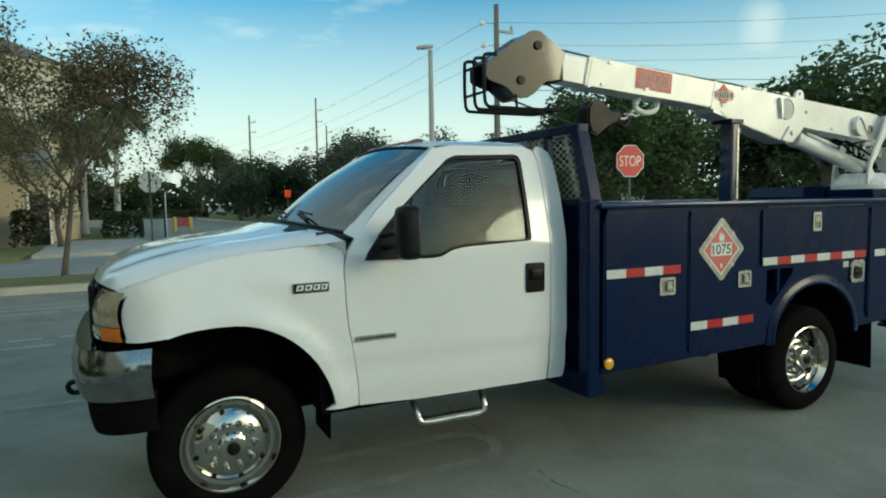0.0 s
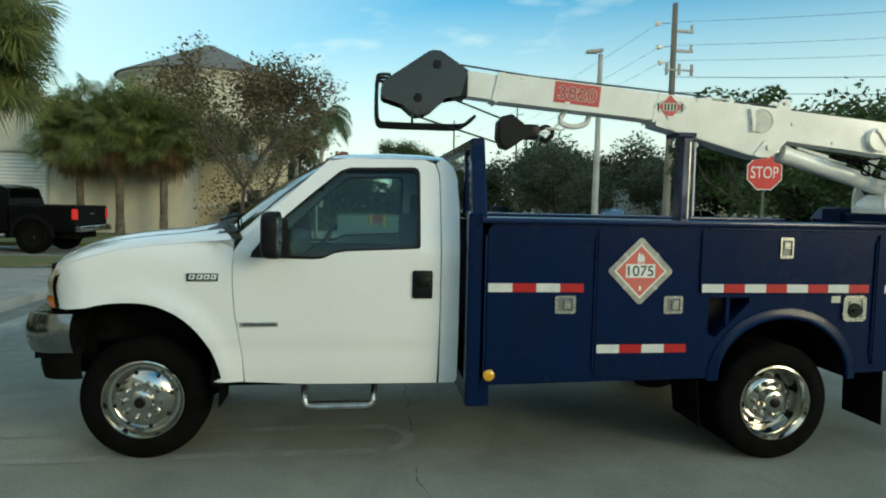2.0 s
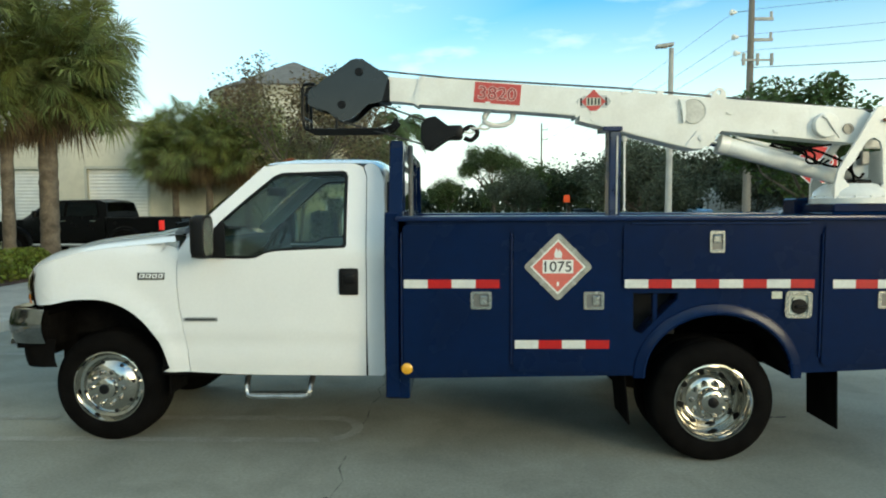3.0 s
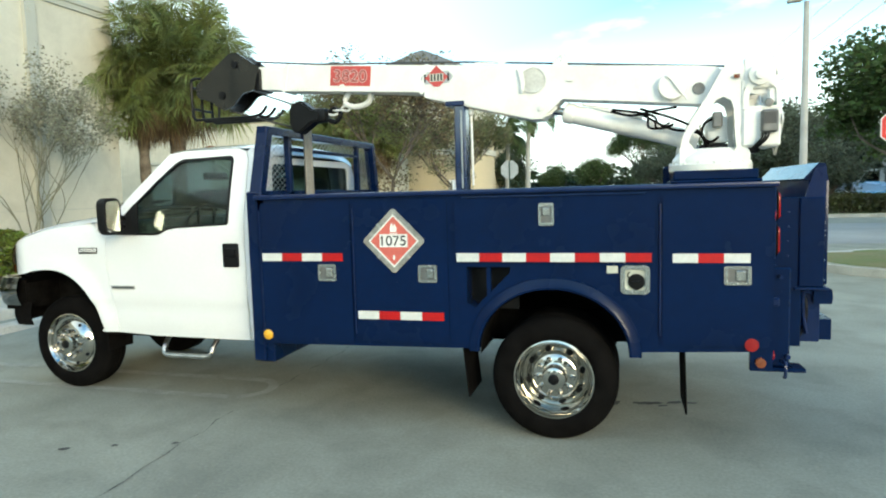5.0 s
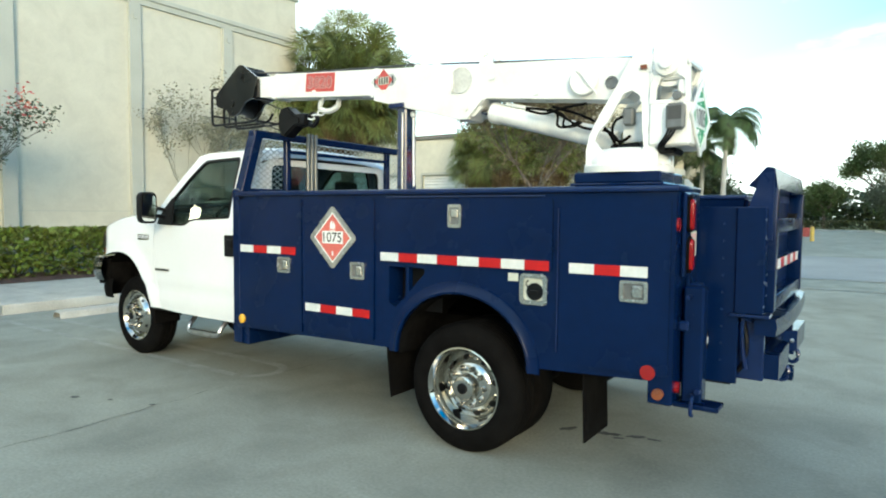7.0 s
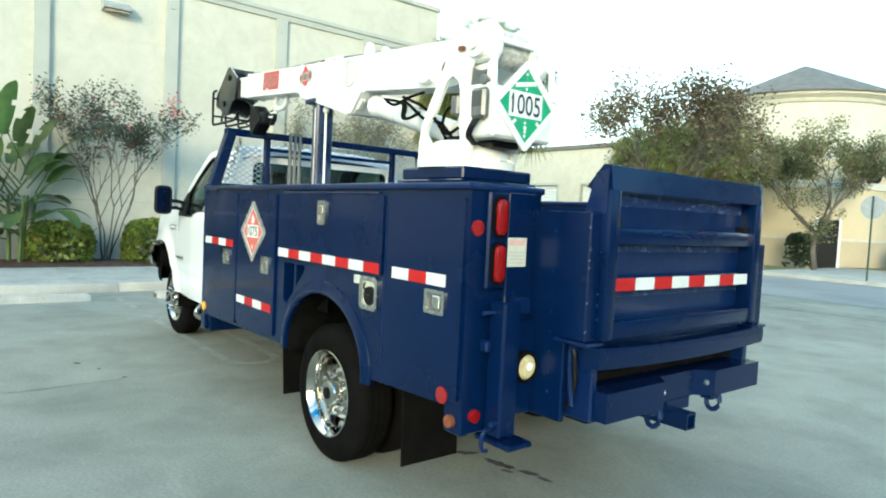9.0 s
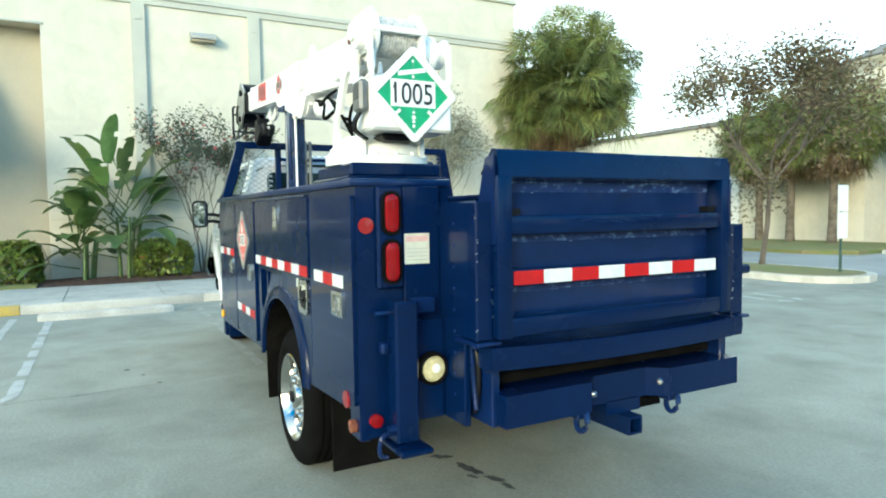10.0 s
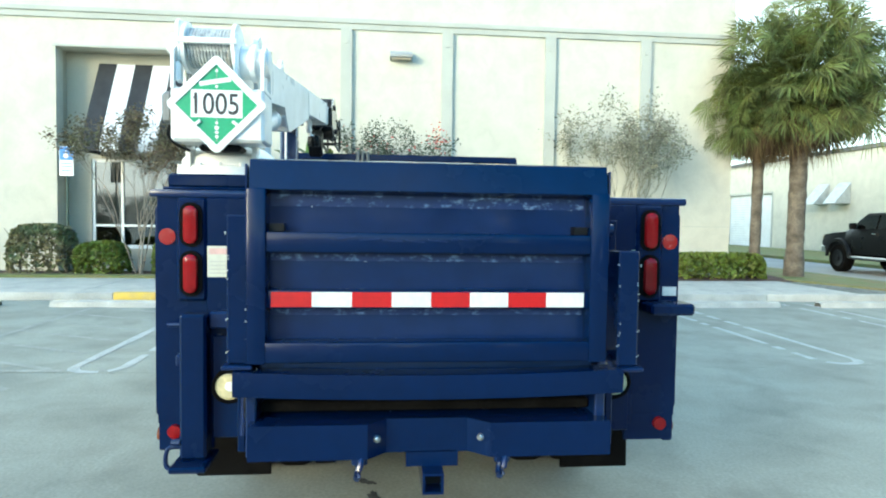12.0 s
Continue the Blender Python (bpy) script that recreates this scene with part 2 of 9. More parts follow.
SIGN_RED = shade("crane_sign_red", (0.55, 0.075, 0.065), 0.42, var=0.06, scale=10.0)
STOP_RED = shade("stop_sign_red", (0.62, 0.035, 0.03), 0.4, var=0.05, scale=6.0)
SIGN_BACK = shade("sign_back_aluminium", (0.52, 0.54, 0.53), 0.5, metal=0.4, var=0.08, scale=6.0)
SEAT_CLOTH = shade("seat_cloth_grey", (0.040, 0.041, 0.042), 0.9, var=0.15, scale=8.0, bump=0.3, bump_scale=160)
CAB_TRIM = shade("dark_cab_trim", (0.030, 0.031, 0.030), 0.8, var=0.1, scale=8.0)
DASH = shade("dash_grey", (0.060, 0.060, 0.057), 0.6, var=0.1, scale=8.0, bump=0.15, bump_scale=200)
MIRROR_GLASS = shade("mirror_glass", (0.85, 0.88, 0.86), 0.03, metal=1.0, var=0.01, rough_var=0.01)
CAB_GLASS = glass("cab_glass", (0.76, 0.86, 0.82), 1.0)
SCREEN_GLASS = glass("windshield_glass", (0.22, 0.30, 0.33), 5.0)
REAR_GLASS = glass("rear_cab_glass", (0.42, 0.52, 0.56), 1.2)
SHOP_GLASS = glass("shop_glass", (0.16, 0.20, 0.21), 7.0)
CAR_GLASS = glass("car_glass", (0.06, 0.07, 0.07), 1.2)

ASPHALT = shade("weathered_asphalt", (0.310, 0.312, 0.258), 0.88, var=0.12, scale=0.55, bump=0.22, bump_scale=48, second=(0.250, 0.252, 0.208), spec=0.2, stain=0.15)
ROAD = shade("road_asphalt", (0.31, 0.315, 0.30), 0.9, var=0.1, scale=0.4, bump=0.3, bump_scale=60, second=(0.25, 0.255, 0.245), spec=0.3)
CONCRETE = shade("pale_concrete", (0.50, 0.48, 0.41), 0.9, var=0.1, scale=1.6, bump=0.3, bump_scale=60, second=(0.42, 0.40, 0.345), stain=0.14)
KERB = shade("kerb_concrete", (0.52, 0.50, 0.43), 0.9, var=0.12, scale=2.5, bump=0.3, bump_scale=50, second=(0.40, 0.38, 0.325))
YELLOW_PAINT = shade("yellow_kerb_paint", (0.62, 0.42, 0.06), 0.75, var=0.12, scale=5.0, second=(0.50, 0.36, 0.12))
LINE_PAINT = shade("worn_white_line", (0.44, 0.44, 0.41), 0.85, var=0.14, scale=7.0, second=(0.345, 0.35, 0.32), bump=0.2, bump_scale=70)
LINE_FAINT = shade("faded_line", (0.315, 0.315, 0.272), 0.9, var=0.16, scale=5.0, second=(0.252, 0.252, 0.212))
OIL = shade("oil_stain", (0.085, 0.085, 0.080), 0.7, var=0.3, scale=9.0)
CRACK = shade("sealed_crack", (0.225, 0.226, 0.188), 0.9, var=0.3, scale=6.0)
GRASS = shade("dry_lawn", (0.135, 0.165, 0.045), 0.95, var=0.22, scale=1.2, bump=0.6, bump_scale=90, second=(0.20, 0.17, 0.075))
MULCH = shade("red_brown_mulch", (0.115, 0.060, 0.042), 0.95, var=0.3, scale=6.0, bump=0.9, bump_scale=70)
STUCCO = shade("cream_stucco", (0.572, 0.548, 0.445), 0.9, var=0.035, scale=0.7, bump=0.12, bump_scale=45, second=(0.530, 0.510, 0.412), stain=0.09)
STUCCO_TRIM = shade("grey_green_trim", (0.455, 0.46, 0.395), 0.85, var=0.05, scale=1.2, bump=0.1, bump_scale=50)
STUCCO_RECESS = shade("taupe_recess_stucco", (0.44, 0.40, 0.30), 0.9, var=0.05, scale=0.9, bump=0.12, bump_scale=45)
TAN_WALL = shade("tan_stucco", (0.58, 0.49, 0.32), 0.9, var=0.05, scale=0.6, bump=0.12, bump_scale=40)
TAN_DARK = shade("tan_stucco_base", (0.50, 0.42, 0.28), 0.9, var=0.06, scale=0.8, bump=0.12, bump_scale=40)
ROLL_WHITE = shade("white_roll_door", (0.72, 0.73, 0.70), 0.5, var=0.05, scale=2.0)
ROOF_GREY = shade("grey_roof_shingle", (0.17, 0.165, 0.15), 0.9, var=0.12, scale=3.0, bump=0.4, bump_scale=30)
FRAME_WHITE = shade("white_window_frame", (0.75, 0.76, 0.73), 0.45, var=0.03, scale=4.0)
AWNING_BLACK = shade("awning_black", (0.022, 0.024, 0.026), 0.75, var=0.12, scale=3.0)
AWNING_WHITE = shade("awning_white", (0.76, 0.77, 0.75), 0.75, var=0.05, scale=3.0)
POLE_GREY = shade("concrete_pole", (0.42, 0.42, 0.39), 0.8, var=0.1, scale=2.0, bump=0.1, bump_scale=40)
POLE_WOOD = shade("weathered_pole", (0.22, 0.20, 0.17), 0.9, var=0.18, scale=3.0, bump=0.3, bump_scale=40, stretch=(1, 1, 0.2))
GREEN_POST = shade("green_post", (0.045, 0.085, 0.06), 0.6, var=0.15, scale=6.0)
WIRE = shade("power_line", (0.05, 0.05, 0.05), 0.7, var=0.1)
BARK = shade("grey_bark", (0.14, 0.115, 0.092), 0.95, var=0.22, scale=5.0, bump=0.8, bump_scale=26, stretch=(1, 1, 0.35))
CRAPE_BARK = shade("pale_crape_bark", (0.30, 0.25, 0.19), 0.85, var=0.2, scale=6.0, bump=0.3, bump_scale=40, stretch=(1, 1, 0.4))
PALM_BARK = shade("palm_bark", (0.165, 0.135, 0.10), 0.95, var=0.25, scale=4.0, bump=0.8, bump_scale=26, stretch=(1, 1, 1.3))
LEAF = shade("green_leaf", (0.075, 0.115, 0.034), 0.6, var=0.15, scale=3.0, leafy=0.35, island=0.45)
LEAF_FRESH = shade("fresh_green_leaf", (0.075, 0.120, 0.032), 0.55, var=0.15, scale=3.0, leafy=0.4, island=0.5)
LEAF_DARK = shade("dark_green_leaf", (0.030, 0.050, 0.018), 0.6, var=0.15, scale=3.0, leafy=0.15, island=0.45)
LEAF_OLIVE = shade("olive_hedge_leaf", (0.088, 0.098, 0.030), 0.6, var=0.15, scale=1.5, leafy=0.25, island=0.45, second=(0.055, 0.050, 0.022))
LEAF_GREY = shade("grey_green_leaf", (0.088, 0.106, 0.066), 0.7, var=0.15, scale=3.0, leafy=0.35, island=0.45)
LEAF_BROWN = shade("russet_leaf", (0.150, 0.100, 0.062), 0.75, var=0.2, scale=1.1, leafy=0.3, island=0.5, second=(0.120, 0.112, 0.056))
LEAF_PALE = shade("pale_grey_leaf", (0.30, 0.29, 0.22), 0.75, var=0.15, scale=3.0, leafy=0.35, island=0.4, second=(0.21, 0.20, 0.13))
LEAF_SAGE = shade("sage_leaf", (0.150, 0.180, 0.080), 0.7, var=0.15, scale=3.0, leafy=0.35, island=0.45, second=(0.20, 0.165, 0.09))
LEAF_HEDGE = shade("hedge_leaf", (0.175, 0.215, 0.034), 0.55, var=0.15, scale=4.0, leafy=0.35, island=0.5)
PALM_LEAF = shade("palm_frond", (0.205, 0.222, 0.060), 0.6, var=0.2, scale=1.2, leafy=0.36, island=0.6, second=(0.105, 0.128, 0.044))
PALM_DRY = shade("dry_palm_frond", (0.170, 0.112, 0.056), 0.85, var=0.18, scale=2.0, leafy=0.25, island=0.5)
PLANT_LEAF = shade("broad_plant_leaf", (0.120, 0.185, 0.055), 0.42, var=0.12, scale=5.0, leafy=0.35, island=0.3)
FLOWER = shade("red_flower", (0.55, 0.05, 0.05), 0.6, var=0.1, island=0.3)
CAR_BLACK = shade("black_car_paint", (0.004, 0.004, 0.0045), 0.3, var=0.1, scale=4.0, spec=0.12, coat=0.06)
CAR_SILVER = shade("silver_car_paint", (0.52, 0.53, 0.54), 0.25, metal=0.5, var=0.03, scale=3.0, coat=0.6)
CAR_WHITE = shade("white_car_paint", (0.74, 0.75, 0.75), 0.25, var=0.02, scale=3.0, coat=0.6)
TAIL_ON = shade("lit_tail_lamp", (0.55, 0.02, 0.02), 0.2, var=0.05, emit=((1.0, 0.06, 0.05), 0.45))
TAIL_FADED = shade("faded_red_panel", (0.35, 0.07, 0.06), 0.7, var=0.15, scale=6.0)
FRAME_SILVER = shade("worn_silver_frame", (0.36, 0.36, 0.32), 0.42, metal=0.35, var=0.14, scale=18.0, second=(0.25, 0.25, 0.22))
STICKER = shade("pale_sticker", (0.56, 0.57, 0.47), 0.5, var=0.06, scale=30.0)
BLUE_SIGN = shade("blue_sign", (0.05, 0.22, 0.55), 0.45, var=0.05)
ORANGE_SIGN = shade("orange_signal", (0.75, 0.10, 0.03), 0.5, var=0.05, emit=((1.0, 0.12, 0.03), 0.5))


def chipped(name, base, bare, lo, hi, scale):
    """Enamel flaked off in patches down to a paler coat."""
    m = shade(name, base, 0.36, var=0.1, scale=5.0, bump=0.1, bump_scale=30, spec=0.35)
    nt = m.node_tree
    b = nt.nodes["Principled BSDF"]
    under = b.inputs["Base Color"].links[0].from_socket
    co = nt.nodes.new("ShaderNodeTexCoord")
    mp = nt.nodes.new("ShaderNodeMapping")
    mp.inputs["Scale"].default_value = (1, 1, 2.2)
    nz = nt.nodes.new("ShaderNodeTexNoise")
    nz.inputs["Scale"].default_value, nz.inputs["Detail"].default_value, nz.inputs["Roughness"].default_value = scale, 8.0, 0.7
    mr = nt.nodes.new("ShaderNodeMapRange")
    mr.inputs["From Min"].default_value, mr.inputs["From Max"].default_value = lo, hi
    mix = nt.nodes.new("ShaderNodeMix"); mix.data_type = "RGBA"
    mix.inputs["B"].default_value = (*bare, 1)
    nt.links.new(co.outputs["Object"], mp.inputs["Vector"])
    nt.links.new(mp.outputs["Vector"], nz.inputs["Vector"])
    nt.links.new(nz.outputs["Fac"], mr.inputs["Value"])
    nt.links.new(mr.outputs["Result"], mix.inputs["Factor"])
    nt.links.new(under, mix.inputs["A"])
    nt.links.new(mix.outputs["Result"], b.inputs["Base Color"])
    return m


def aggregate(m, pale, dark):
    """Pale stones and dark pits in the worn top of an asphalt."""
    nt = m.node_tree
    b = nt.nodes["Principled BSDF"]
    under = b.inputs["Base Color"].links[0].from_socket
    co = nt.nodes.new("ShaderNodeTexCoord")
    for scale, lo, hi, tint, most in ((34.0, 0.60, 0.74, pale, 0.40), (11.0, 0.62, 0.72, dark, 0.32), (1.7, 0.52, 0.72, dark, 0.55)):
        nz = nt.nodes.new("ShaderNodeTexNoise")
        nz.inputs["Scale"].default_value, nz.inputs["Detail"].default_value, nz.inputs["Roughness"].default_value = scale, 6.0, 0.65
        mr = nt.nodes.new("ShaderNodeMapRange")
        mr.inputs["From Min"].default_value, mr.inputs["From Max"].default_value = lo, hi
        mr.inputs["To Max"].default_value = most
        mix = nt.nodes.new("ShaderNodeMix"); mix.data_type = "RGBA"
        mix.inputs["B"].default_value = (*tint, 1)
        nt.links.new(co.outputs["Object"], nz.inputs["Vector"])
        nt.links.new(nz.outputs["Fac"], mr.inputs["Value"])
        nt.links.new(mr.outputs["Result"], mix.inputs["Factor"])
        nt.links.new(under, mix.inputs["A"])
        under = mix.outputs["Result"]
    nt.links.new(under, b.inputs["Base Color"])


aggregate(ASPHALT, (0.42, 0.41, 0.36), (0.190, 0.190, 0.158))
NAVY_CHIPPED = chipped("navy_enamel_chipped", (0.0055, 0.020, 0.095), (0.11, 0.18, 0.32), 0.53, 0.63, 22.0)


# ---- mesh tools ----
def mesh_of(name, bm, material, smooth=True, angle=35):
    bmesh.ops.recalc_face_normals(bm, faces=bm.faces)
    me = bpy.data.meshes.new(name)
    bm.to_mesh(me)
    bm.free()
    for m in (material if isinstance(material, (list, tuple)) else (material,)):
        me.materials.append(m)
    if smooth and len(me.polygons):
        me.shade_smooth()
        me.set_sharp_from_angle(angle=radians(angle))
    return me


def part(name, bm, material, parent, label="", smooth=True, angle=35, kind=""):
    """Links a bmesh, in world places, as one mesh under a thing or a part."""
    ob = new(name, mesh_of(name, bm, material, smooth, angle))
    ob.parent = parent
    if parent.type == "EMPTY":
        ob.matrix_parent_inverse = parent.matrix_basis.inverted()
    return tagged(ob, label, kind=kind)


def thing(name, label, category, at=(0, 0, 0), group="", kind=""):
    ob = new(name)
    ob.empty_display_size = 0.3
    ob.matrix_basis = Matrix.Translation(at)
    return tagged(ob, label, category, group, kind)


def solid(name, bm, material, label, category, group="", kind="", smooth=True):
    return tagged(new(name, mesh_of(name, bm, material, smooth)), label, category, group, kind)


def box(bm, x0, x1, y0, y1, z0, z1, bevel=0.0, seg=1, mi=0):
    r = bmesh.ops.create_cube(bm, size=1.0, matrix=Matrix.Translation(((x0 + x1) / 2, (y0 + y1) / 2, (z0 + z1) / 2))
                              @ Matrix.Diagonal((abs(x1 - x0), abs(y1 - y0), abs(z1 - z0), 1)))
    vs = r["verts"]
    fs = {f for v in vs for f in v.link_faces}
    for f in fs:
        f.material_index = mi
    if bevel:
        es = {e for v in vs for e in v.link_edges}
        bmesh.ops.bevel(bm, geom=list(es), offset=bevel, segments=seg, affect="EDGES", profile=0.5)
    return bm


def boxes(*rows, bevel=0.0, seg=1):
    bm = bmesh.new()
    for r in rows:
        box(bm, *r, bevel=bevel, seg=seg)
    return bm


def each_box(name, rows, material, parent, label="", bevel=0.0, seg=1):
    """One part for each box."""
    return [part(name, boxes(r, bevel=bevel, seg=seg), material, parent, label, smooth=bevel > 0) for r in rows]


def obox(bm, m, sx, sy, sz, bevel=0.0, seg=1):
    """A box of that size, posed by the matrix m."""
    r = bmesh.ops.create_cube(bm, size=1.0, matrix=m @ Matrix.Diagonal((sx, sy, sz, 1)))
    if bevel:
        es = {e for v in r["verts"] for e in v.link_edges}
        bmesh.ops.bevel(bm, geom=list(es), offset=bevel, segments=seg, affect="EDGES", profile=0.5)
    return bm


def prism(bm, outline, y0, y1, holes=(), fy=None, bevel=0.0, cuts_z=(), cuts_x=()):
    """A flat outline in x and z, with holes, as a slab from y0 to y1; fy(x, z) bends it sideways."""
    loops = [outline, *holes]
    edges = []
    for lp in loops:
        vs = [bm.verts.new((x, 0, z)) for x, z in lp]
        edges += [bm.edges.new((vs[i], vs[(i + 1) % len(vs)])) for i in range(len(vs))]
    before = set(bm.faces)
    bmesh.ops.triangle_fill(bm, use_beauty=True, use_dissolve=False, edges=edges)
    faces = [f for f in bm.faces if f not in before]
    for c in cuts_z:
        geom = list({v for f in faces for v in f.verts}) + list({e for f in faces for e in f.edges}) + faces
        r = bmesh.ops.bisect_plane(bm, geom=geom, plane_co=(0, 0, c), plane_no=(0, 0, 1))
        faces = [f for f in bm.faces if f not in before]
    for c in cuts_x:
        geom = list({v for f in faces for v in f.verts}) + list({e for f in faces for e in f.edges}) + faces
        r = bmesh.ops.bisect_plane(bm, geom=geom, plane_co=(c, 0, 0), plane_no=(1, 0, 0))
        faces = [f for f in bm.faces if f not in before]
    if not cuts_z and not cuts_x:
        bmesh.ops.join_triangles(bm, faces=faces, angle_face_threshold=3.1, angle_shape_threshold=3.1, cmp_seam=False)
        faces = [f for f in bm.faces if f not in before]
    ext = bmesh.ops.extrude_face_region(bm, geom=faces)
    top = [g for g in ext["geom"] if isinstance(g, bmesh.types.BMVert)]
    tset = set(top)
    allv = {v for f in bm.faces if f not in before for v in f.verts}
    for v in allv:
        y = y1 if v in tset else y0
        v.co.y = y + (fy(v.co.x, v.co.z) if fy else 0)
    return bm


def rounded(x0, x1, z0, z1, r, n=5):
    pts = []
    for cx, cz, a0 in ((x1 - r, z1 - r, 0), (x0 + r, z1 - r, 90), (x0 + r, z0 + r, 180), (x1 - r, z0 + r, 270)):
        for i in range(n + 1):
            a = radians(a0 + 90 * i / n)
            pts.append((cx + r * math.cos(a), cz + r * math.sin(a)))
    return pts


def lathe(bm, centre, axis, rows, n=32, caps=True):
    """Turns rows of (along, radius) about an axis through centre."""
    axis = Vector(axis).normalized()
    q = axis.to_track_quat("Z", "Y")
    rings = []
    for a, r in rows:
        ring = []
        for i in range(n):
            t = 2 * math.pi * i / n
            ring.append(bm.verts.new(Vector(centre) + q @ Vector((max(r, 1e-4) * math.cos(t), max(r, 1e-4) * math.sin(t), a))))
        rings.append(ring)
    for a, b in zip(rings, rings[1:]):
        for i in range(n):
            bm.faces.new((a[i], a[(i + 1) % n], b[(i + 1) % n], b[i]))
    if caps:
        bm.faces.new(rings[0]); bm.faces.new(rings[-1])
    return bm


def rod(bm, a, b, r0, r1=None, n=10):
    a, b = Vector(a), Vector(b)
    lathe(bm, a, b - a, [(0, r0), ((b - a).length, r0 if r1 is None else r1)], n)
    return bm


def tube(bm, pts, r, n=8, closed=False, caps=True):
    """A round tube along points."""
    pts = [Vector(p) for p in pts]
    k = len(pts)
    up = Vector((0.13, 0.21, 0.97)).normalized()
    rings = []
    for i, p in enumerate(pts):
        if closed:
            d = pts[(i + 1) % k] - pts[i - 1]
        else:
            d = pts[min(i + 1, k - 1)] - pts[max(i - 1, 0)]
        d.normalize()
        s = d.cross(up)
        if s.length < 1e-3:
            s = d.cross(Vector((1, 0, 0)))
        s.normalize()
        u = s.cross(d)
        rr = r[i] if isinstance(r, (list, tuple)) else r
        rings.append([bm.verts.new(p + rr * (math.cos(2 * math.pi * j / n) * s + math.sin(2 * math.pi * j / n) * u)) for j in range(n)])
    for i in range(k if closed else k - 1):
        a, b = rings[i], rings[(i + 1) % k]
        for j in range(n):
            bm.faces.new((a[j], a[(j + 1) % n], b[(j + 1) % n], b[j]))
    if caps and not closed:
        bm.faces.new(rings[0]); bm.faces.new(rings[-1])
    return bm


def loft(bm, sections, close=False):
    rings = [[bm.verts.new(p) for p in s] for s in sections]
    for a, b in zip(rings, rings[1:]):
        n = len(a)
        for i in range(n if close else n - 1):
            bm.faces.new((a[i], a[(i + 1) % n], b[(i + 1) % n], b[i]))
    return bm


def curve_pts(pts, n=6):
    """A smooth line through points."""
    pts = [Vector(p) for p in pts]
    out = []
    for i in range(len(pts) - 1):
        p0, p1, p2, p3 = pts[max(i - 1, 0)], pts[i], pts[i + 1], pts[min(i + 2, len(pts) - 1)]
        for k in range(n):
            t = k / n
            out.append(0.5 * ((2 * p1) + (p2 - p0) * t + (2 * p0 - 5 * p1 + 4 * p2 - p3) * t * t + (3 * p1 - p0 - 3 * p2 + p3) * t ** 3))
    out.append(pts[-1])
    return out


def lettering(name, text, height, m, material, parent, label="", depth=0.002, width=None, bold=0.0, rim=0.0):
    """Raised letters of the built-in font, centred on the pose m (x right, y up, z out)."""
    cu = bpy.data.curves.new(name, "FONT")
    cu.body, cu.size, cu.extrude, cu.offset = text, 1.0, 0.0, bold
    cu.align_x, cu.align_y = "CENTER", "CENTER"
    ob = bpy.data.objects.new(name, cu)
    scene.collection.objects.link(ob)
    bpy.context.view_layer.update()
    me = bpy.data.meshes.new_from_object(ob.evaluated_get(bpy.context.evaluated_depsgraph_get()))
    bpy.data.objects.remove(ob)
    xs = [v.co.x for v in me.vertices]; ys = [v.co.y for v in me.vertices]
    cx, cy = (min(xs) + max(xs)) / 2, (min(ys) + max(ys)) / 2
    s = height / (max(ys) - min(ys) - 2 * rim)
    sx = width / (max(xs) - min(xs) - 2 * rim) if width else s
    me.transform(m @ Matrix.Diagonal((sx, s, 1, 1)) @ Matrix.Translation((-cx, -cy, 0)))
    me.materials.clear()
    me.materials.append(material)
    t = new(name, me)
    t.parent = parent
    if parent.type == "EMPTY":
        t.matrix_parent_inverse = parent.matrix_basis.inverted()
    return tagged(t, label)


def poly_face(bm, pts, mi=0):
    f = bm.faces.new([bm.verts.new(p) for p in pts])
    f.material_index = mi
    return f

# ---- ground, kerbs and markings ----
def sheet(name, pts, z, material, label, category):
    bm = bmesh.new()
    poly_face(bm, [(x, y, z) for x, y in pts])
    return solid(name, bm, material, label, category, kind="structure", smooth=False)


def slab(bm, pts, z0, z1):
    """A level slab over an outline."""
    lo = [bm.verts.new((x, y, z0)) for x, y in pts]
    hi = [bm.verts.new((x, y, z1)) for x, y in pts]
    bm.faces.new(hi); bm.faces.new(lo)
    for i in range(len(pts)):
        j = (i + 1) % len(pts)
        bm.faces.new((lo[i], lo[j], hi[j], hi[i]))
    return bm


def ring(pts, d):
    """The outline moved inwards by d."""
    n, out = len(pts), []
    area = sum(pts[i][0] * pts[(i + 1) % n][1] - pts[(i + 1) % n][0] * pts[i][1] for i in range(n))
    s = 1 if area > 0 else -1
    for i in range(n):
        a, b, c = Vector(pts[i - 1]), Vector(pts[i]), Vector(pts[(i + 1) % n])
        n1 = Vector((-(b - a).y, (b - a).x)).normalized() * s
        n2 = Vector((-(c - b).y, (c - b).x)).normalized() * s
        m = (n1 + n2).normalized()
        out.append(tuple(b + m * d / max(0.4, m.dot(n1))))
    return out


sheet("ground", [(-700, -700), (700, -700), (700, 700), (-700, 700)], 0.0, ASPHALT, "weathered pale grey asphalt of the parking lot", "ground")

